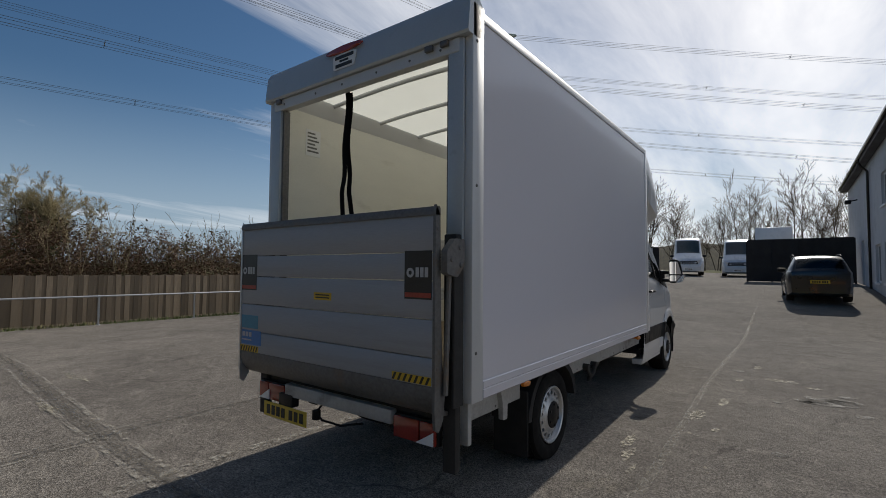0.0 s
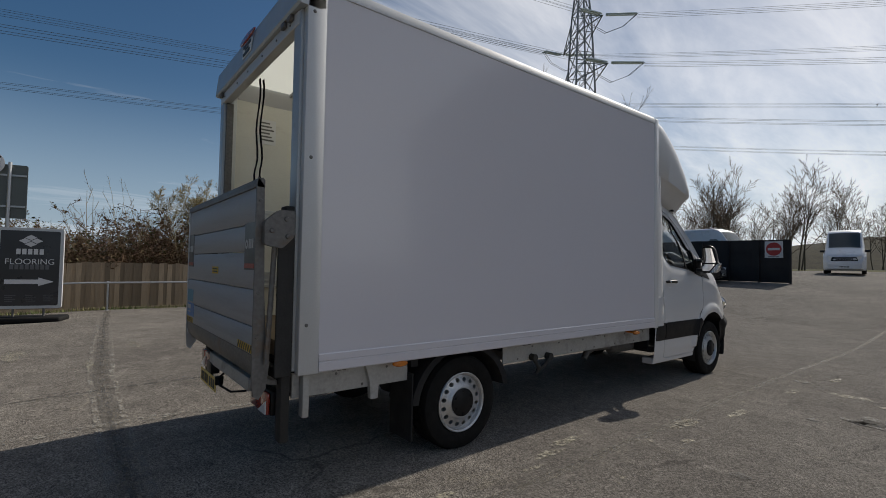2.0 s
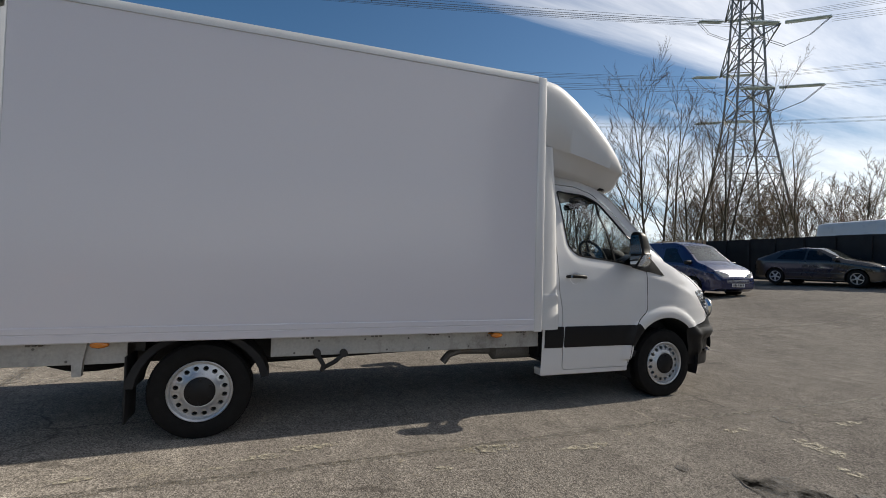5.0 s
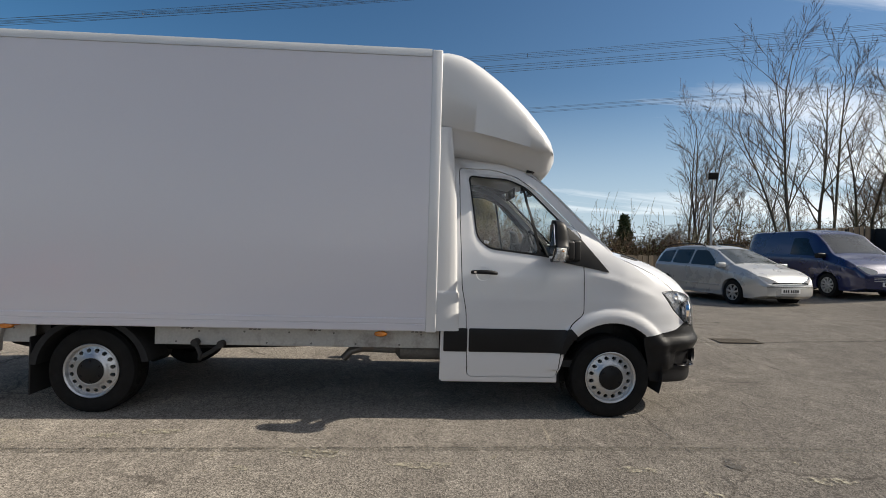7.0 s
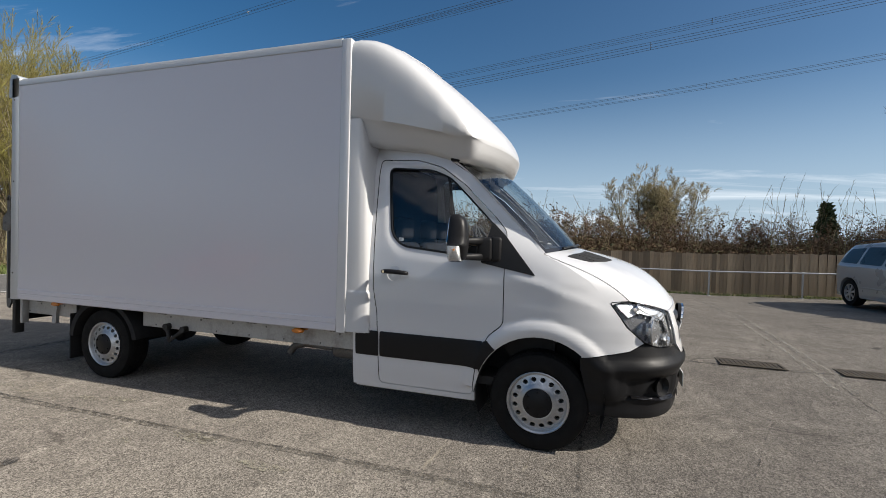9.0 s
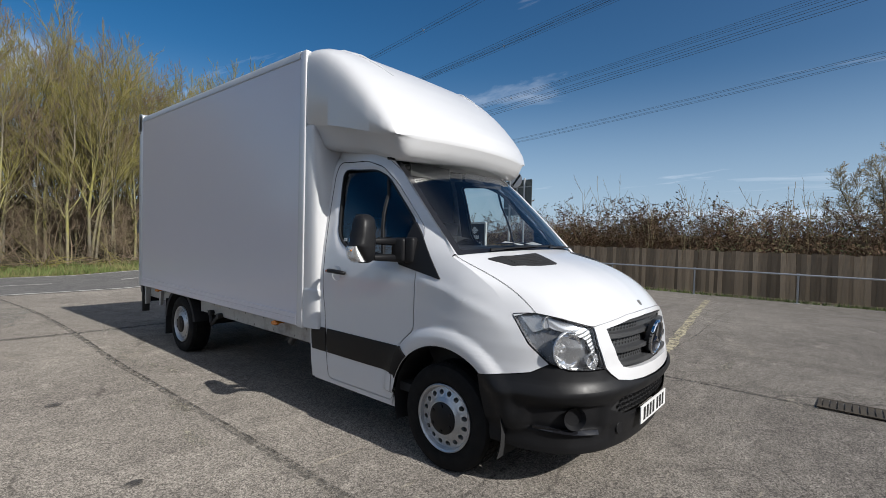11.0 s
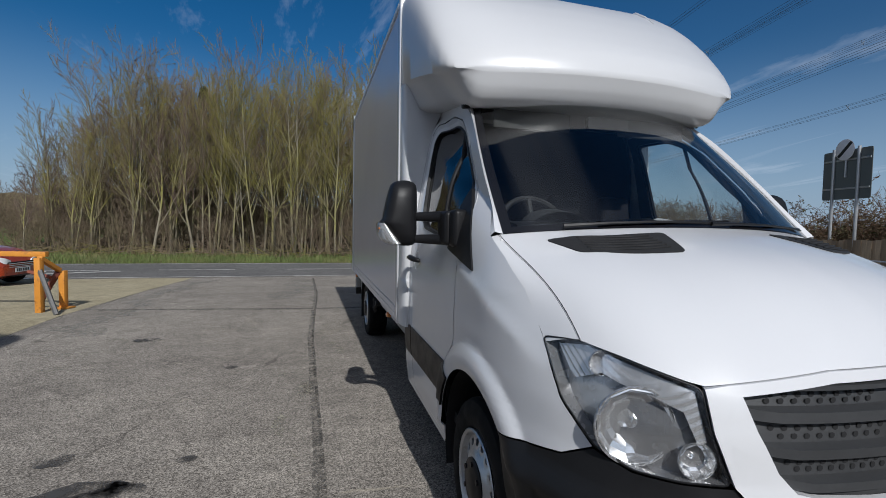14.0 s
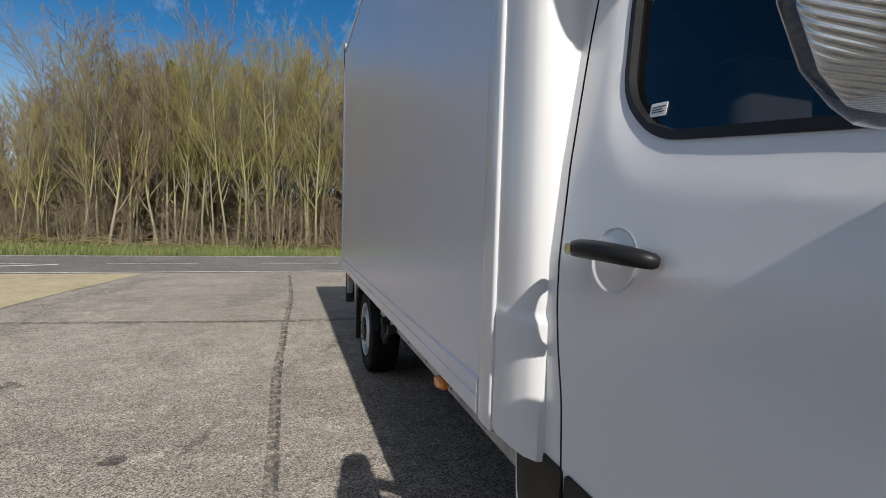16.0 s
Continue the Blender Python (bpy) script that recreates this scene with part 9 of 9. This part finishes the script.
# the wood beyond the road: slim lichened trees, many stems
SLIM = (0.06, 0.05, (15, 10, 9), 0.37, (14, 40), 0.0060)
SLIM2 = (0.07, 0.055, (15, 10, 9), 0.38, (14, 40), 0.0060)
BROAD = (0.065, 0.04, (15, 10, 10), 0.41, (20, 50), 0.0060)
wood = [plant("tree", 11 + k, 1 + k % 2, 9.2 if k != 2 else 8.5, 0.080, (SLIM, SLIM2, BROAD)[k % 3], (BARK_WOOD, (TWIG_WOOD, TWIG_OCHRE, TWIG_PURPLE, TWIG_WOOD, TWIG_PURPLE, TWIG_WOOD, TWIG_OCHRE)[k]), 0.5, 0.10) for k in range(7)]
places = []
for row, (y0, n) in enumerate(((-21.8, 20), (-22.8, 24), (-23.8, 26), (-25.0, 26), (-26.4, 26), (-28.4, 24), (-30.5, 22), (-33.0, 20), (-36.0, 18))):
    for k in range(n):
        x = -19 + 36.5 * (k + rnd.random()) / n
        y = y0 + rnd.uniform(-1.2, 1.2) - max(0, x - 5) * 0.30
        xe = x * 24 / abs(y)
        h = rnd.uniform(0.86, 1.08) * (1.0 + row * 0.04) * lerp([(10.9, 1.0), (13, 0.90), (15.8, 0.70), (17, 0.45)], xe)
        if xe > 16.6:
            continue
        # browner trees gather at the far end of the wood
        pick = rnd.choice((2, 4, 2, 4, 3, 0, 5)) if xe > 7.5 + rnd.uniform(-2, 2) else rnd.choice((0, 1, 3, 5, 6, 1, 6, 2))
        places.append((pick, x, y, h, rnd.uniform(0, 360)))
scatter(wood, places, "slim bare tree with yellow-green lichen on its bark", "tree", "trees of the wood beyond the road")
# undergrowth at the edge of the wood
SHRUB = (0.16, 0.02, (5, 5, 4), 0.50, (20, 60), 0.005)
under = [plant("shrub", 40 + k, 9, 2.3, 0.022, SHRUB, (UNDERWOOD, UNDERWOOD), 0.7, 0.5) for k in range(3)]
places = []
for k in range(72):
    x = -34 + 56 * (k + rnd.random()) / 72
    places.append((rnd.randrange(3), x, -20.7 - max(0, x - 5) * 0.28 + rnd.uniform(-1.6, 0.8), rnd.choice((0.35, 0.5, 0.7, 0.9, 1.15)), rnd.uniform(0, 360)))
    places.append((rnd.randrange(3), x + rnd.uniform(-1, 1), -30.0 - max(0, x - 5) * 0.3 + rnd.uniform(-3.5, 3.5), rnd.uniform(1.5, 2.2), rnd.uniform(0, 360)))
    places.append((rnd.randrange(3), x + rnd.uniform(-1, 1), -25.0 - max(0, x - 5) * 0.3 + rnd.uniform(-2.5, 2.0), rnd.uniform(1.0, 1.8), rnd.uniform(0, 360)))
places = [p for p in places if p[1] * 24 / abs(p[2]) < 17.5]
scatter(under, places, "tangled bare undergrowth at the wood's edge", "shrub", "undergrowth of the wood")
# two dark evergreens inside the wood
def conifer(seed, h):
    r_ = random.Random(seed)
    bits = (Bits(), Bits(), Bits())
    bits[0].stem([Vector((0, 0, -0.1)), Vector((0.05, 0, h * 0.5)), Vector((0, 0.05, h))], [0.14, 0.08, 0.02], 6)
    for k in range(520):
        f = r_.random() ** 0.8
        z = h * (0.12 + 0.86 * f)
        a = r_.uniform(0, 2 * math.pi)
        l = (1 - f) * h * 0.26 * r_.uniform(0.5, 1.2) + 0.15
        q = Vector((0, 0, z))
        e = q + Vector((math.cos(a) * l, math.sin(a) * l, -0.12 * l + 0.1))
        bits[1].stem([q, q.lerp(e, 0.6) + Vector((0, 0, 0.05)), e], [0.02, 0.012, 0.004], 3)
        for j in range(14):
            bits[2].leaf(q.lerp(e, r_.uniform(0.25, 1.0)) + Vector((r_.gauss(0, 0.06), r_.gauss(0, 0.06), r_.gauss(0, 0.05))), r_.uniform(0.12, 0.26), r_)
    root = new("evergreen_tree")
    for nm, bt, mt in (("trunk", bits[0], BARK_GREY), ("limbwork", bits[1], BARK_GREY), ("foliage", bits[2], IVY)):
        o = new(nm, bt.mesh(nm, mt)); o.parent = root
    return root


scatter([conifer(3, 12.5)], [(0, 9.0, -30.0, 0.9, 0), (0, -12.0, -31.0, 0.85, 90)], "dark evergreen tree among bare trees", "tree", "evergreens")
scatter([conifer(8, 4.6)], [(0, -21.5, 14.4, 0.72, 0)], "dark ragged evergreen behind the fence", "tree", "evergreens")

# bare trees near the fence corner, grey-brown
OPEN = (0.055, 0.05, (12, 9, 9), 0.40, (20, 46), 0.0048)
bare = [plant("tree", 70 + k, 2 + (k == 1), 8.6 + 0.8 * k, 0.085, OPEN, (BARK_GREY, TWIG_BROWN), 0.25, 0.12) for k in range(4)]
places = [(0, -15.8, 15.6, 0.80, 20), (1, -15.6, 19.6, 1.05, 100), (2, -16.6, 22.0, 1.05, 200), (3, -15.2, 24.8, 1.0, 300), (0, -18.2, 25.5, 1.1, 45), (1, -20.5, 17.8, 0.85, 250), (2, -20.0, 29.5, 1.05, 10), (3, -14.0, 29.0, 0.85, 150)]
scatter(bare, places, "bare grey-brown tree with fine twigs behind the fence", "tree", "bare trees behind the fence")
# far row of bare trees beyond the yard
far = [plant("tree", 90 + k, 2 + k, 9.0, 0.08, (0.07, 0.045, (11, 8, 9), 0.42, (18, 45), 0.010), (BARK_GREY, TWIG_BROWN), 0.7, 0.2) for k in range(3)]
places = [(rnd.randrange(3), -46 + 70 * (k + rnd.random()) / 44, rnd.uniform(54, 74), rnd.uniform(0.7, 1.12), rnd.uniform(0, 360)) for k in range(44)]
places += [(rnd.randrange(3), -46 + 34 * (k + rnd.random()) / 16, rnd.uniform(34, 52), rnd.uniform(0.6, 0.95), rnd.uniform(0, 360)) for k in range(16)]
scatter(far, places, "bare tree in the row beyond the yard", "tree", "bare trees beyond the yard")
# spreading willow in the field
DOME = (0.07, 0.025, (11, 10, 9, 8), 0.48, (18, 52), 0.009)
willow = plant("tree", 123, 7, 9.4, 0.17, DOME, (BARK_GREY, TWIG_WILLOW), 1.0, 0.52)
scatter([willow], [(0, -66.0, 10.6, 1.08, 0), (0, -70.0, 14.2, 1.02, 130)], "broad bare willow with a dense twiggy crown", "tree", "willows in the field")

# hedge of brambles and saplings behind the fence
TANGLE = (0.30, -0.03, (5, 5, 4), 0.55, (25, 75), 0.0045)
hedge = [plant("bramble_bush", 140 + k, 18, 2.4, 0.016, TANGLE, (BRAMBLE, BRAMBLE), 0.9, 0.8, (0.075, 0.34), LEAF_DRY) for k in range(4)]
places = []
for row, x0 in enumerate((-15.3, -16.4, -17.8)):
    for k in range(23):
        y = -8.5 + 31 * (k + rnd.random() * 0.8) / 23
        s = rnd.uniform(0.86, 1.2) * lerp([(-8, 0.95), (-4, 1.10), (2, 1.22), (6, 1.08), (12, 0.95), (22, 0.85)], y)
        places.append((rnd.randrange(4), x0 + rnd.uniform(-0.5, 0.5), y, s, rnd.uniform(0, 360)))
scatter(hedge, places, "tangled brown bramble bush behind the board fence", "bush", "bramble hedge behind the fence")
sapl = [plant("sapling", 170 + k, 7, 3.6, 0.02, (0.05, 0.05, (5, 4), 0.32, (15, 40), 0.005), (TWIG_WILLOW, TWIG_BROWN), 0.8, 0.25) for k in range(3)]
places = [(rnd.randrange(3), rnd.uniform(-18.0, -14.6), -6 + 26 * (k + rnd.random()) / 22, rnd.uniform(0.75, 1.05), rnd.uniform(0, 360)) for k in range(22)]
scatter(sapl, places, "thin upright saplings standing above the hedge", "sapling", "saplings in the hedge")

# grass verge beyond the road: one object
bits = Bits()
rnd = random.Random(9)
for k in range(34000):
    x = rnd.uniform(-45, 34)
    y = -16.35 - abs(rnd.gauss(0, 2.8)) - max(0, x - 5) * 0.1 * rnd.random()
    if k % 6 == 0:
        x, y = FX + 0.25 + abs(rnd.gauss(0, 0.10)), rnd.uniform(-5, 15)
    p = Vector((x, y, level(x, y) - 0.05))
    h = rnd.uniform(0.08, 0.30) if k % 6 else rnd.uniform(0.04, 0.16)
    a = rnd.uniform(0, 6.28)
    w = 0.018
    t = Vector((math.cos(a), math.sin(a), 0))
    e = p + Vector((rnd.gauss(0, 0.35) * h, rnd.gauss(0, 0.35) * h, h))
    b0 = len(bits.v)
    bits.v += [tuple(p - t * w), tuple(p + t * w), tuple(e)]
    bits.f.append((b0, b0 + 1, b0 + 2))
g_ = new("verge_grass", bits.mesh("verge_grass", BLADE))
tagged(g_, "rough tufted green and straw grass on the verge", "grass", kind="stuff")
# fallen twigs and dead stems at the wood's edge
bits = Bits()
for k in range(900):
    x = rnd.uniform(-34, 20)
    y = -19.6 - abs(rnd.gauss(0, 1.4)) - max(0, x - 5) * 0.28
    p = Vector((x, y, level(x, y) + rnd.uniform(-0.05, 0.25)))
    d = Vector((rnd.gauss(0, 1), rnd.gauss(0, 0.6), rnd.gauss(0, 0.35))).normalized() * rnd.uniform(0.5, 2.2)
    bits.stem([p, p + d * 0.5 + Vector((0, 0, 0.05)), p + d], [0.02, 0.014, 0.006], 3)
tagged(new("fallen_branches", bits.mesh("fallen_branches", TWIG_WOOD)), "fallen dead branches at the wood's edge", "branches", kind="stuff")

# far wooded hill and field edge
HILL = ground_material("distant_wooded_hill", (0.060, 0.052, 0.036), (0.085, 0.075, 0.045), 0.5, patch=(0.10, 0.095, 0.05), rough=0.98)
HILL_BACKING = ground_material("wood_backing_slope", (0.115, 0.088, 0.055), (0.15, 0.125, 0.07), 0.5, patch=(0.16, 0.15, 0.07), rough=0.98)
def ridge(name, cx, cy, length, yaw, height, depth, seed, label, material):
    b = bmesh.new()
    n = 70
    m = pose(cx, cy, level(cx, cy) - 1.2, 0, 0, yaw)
    rows_ = []
    for i in range(n + 1):
        u = -length / 2 + length * i / n
        e = min(1.0, (1 - abs(2 * i / n - 1)) * 4)
        h = height * e * (0.75 + 0.35 * noise.noise((u * 0.02 + seed, 0, 0)) + 0.12 * noise.noise((u * 0.35 + seed, 3, 0)))
        rows_.append([b.verts.new(m @ Vector((u, w, z))) for w, z in ((-depth, 0.0), (-depth * 0.5, h * 0.62), (-depth * 0.2, h * 0.92 + 0.25 * noise.noise((u * 0.9, seed, 0))), (0, h), (depth, 0))])
    for a, c in zip(rows_, rows_[1:]):
        for k in range(4):
            b.faces.new((a[k], a[k + 1], c[k + 1], c[k]))
    bmesh.ops.recalc_face_normals(b, faces=b.faces[:])
    tagged(finish(name, b, material, None, 60), label, "", kind="structure")


ridge("hill", 0, 200, 520, 0, 12.0, 60, 1, "low dark wooded hill in the distance", HILL)
ridge("hill", -230, 40, 460, 90, 5.5, 50, 4, "low wooded rise beyond the field", HILL)
# unseen slope, added so gaps between the trees read brown instead of sky
ridge("hill", -8, -66, 130, 0, 8.5, 16, 12, "added brown backing slope that fills sky gaps behind the trees", HILL_BACKING)
ridge("hill", -150, -170, 460, 40, 8.0, 50, 7, "wooded rise beyond the road", HILL)
FIELD = ground_material("green_field", (0.075, 0.115, 0.03), (0.095, 0.135, 0.04), 0.3, patch=(0.10, 0.13, 0.045), rough=0.95)
ridge("hill", 75, -110, 240, -25, 6.5, 60, 9, "green field rising beyond the wood", FIELD)
places = []
far2 = [plant("tree", 210 + k, 3, 9.0, 0.12, (0.10, 0.03, (8, 7, 5), 0.48, (20, 55), 0.02), (BARK_GREY, TWIG_BROWN), 0.8, 0.35) for k in range(2)]
for k in range(16):
    places.append((rnd.randrange(2), 38 + k * 5 + rnd.uniform(-2, 2), -84 + rnd.uniform(-8, 6) + k * 1.5, rnd.uniform(0.8, 1.15), rnd.uniform(0, 360)))
scatter(far2, places, "bare field tree far beyond the road", "tree", "distant field trees")
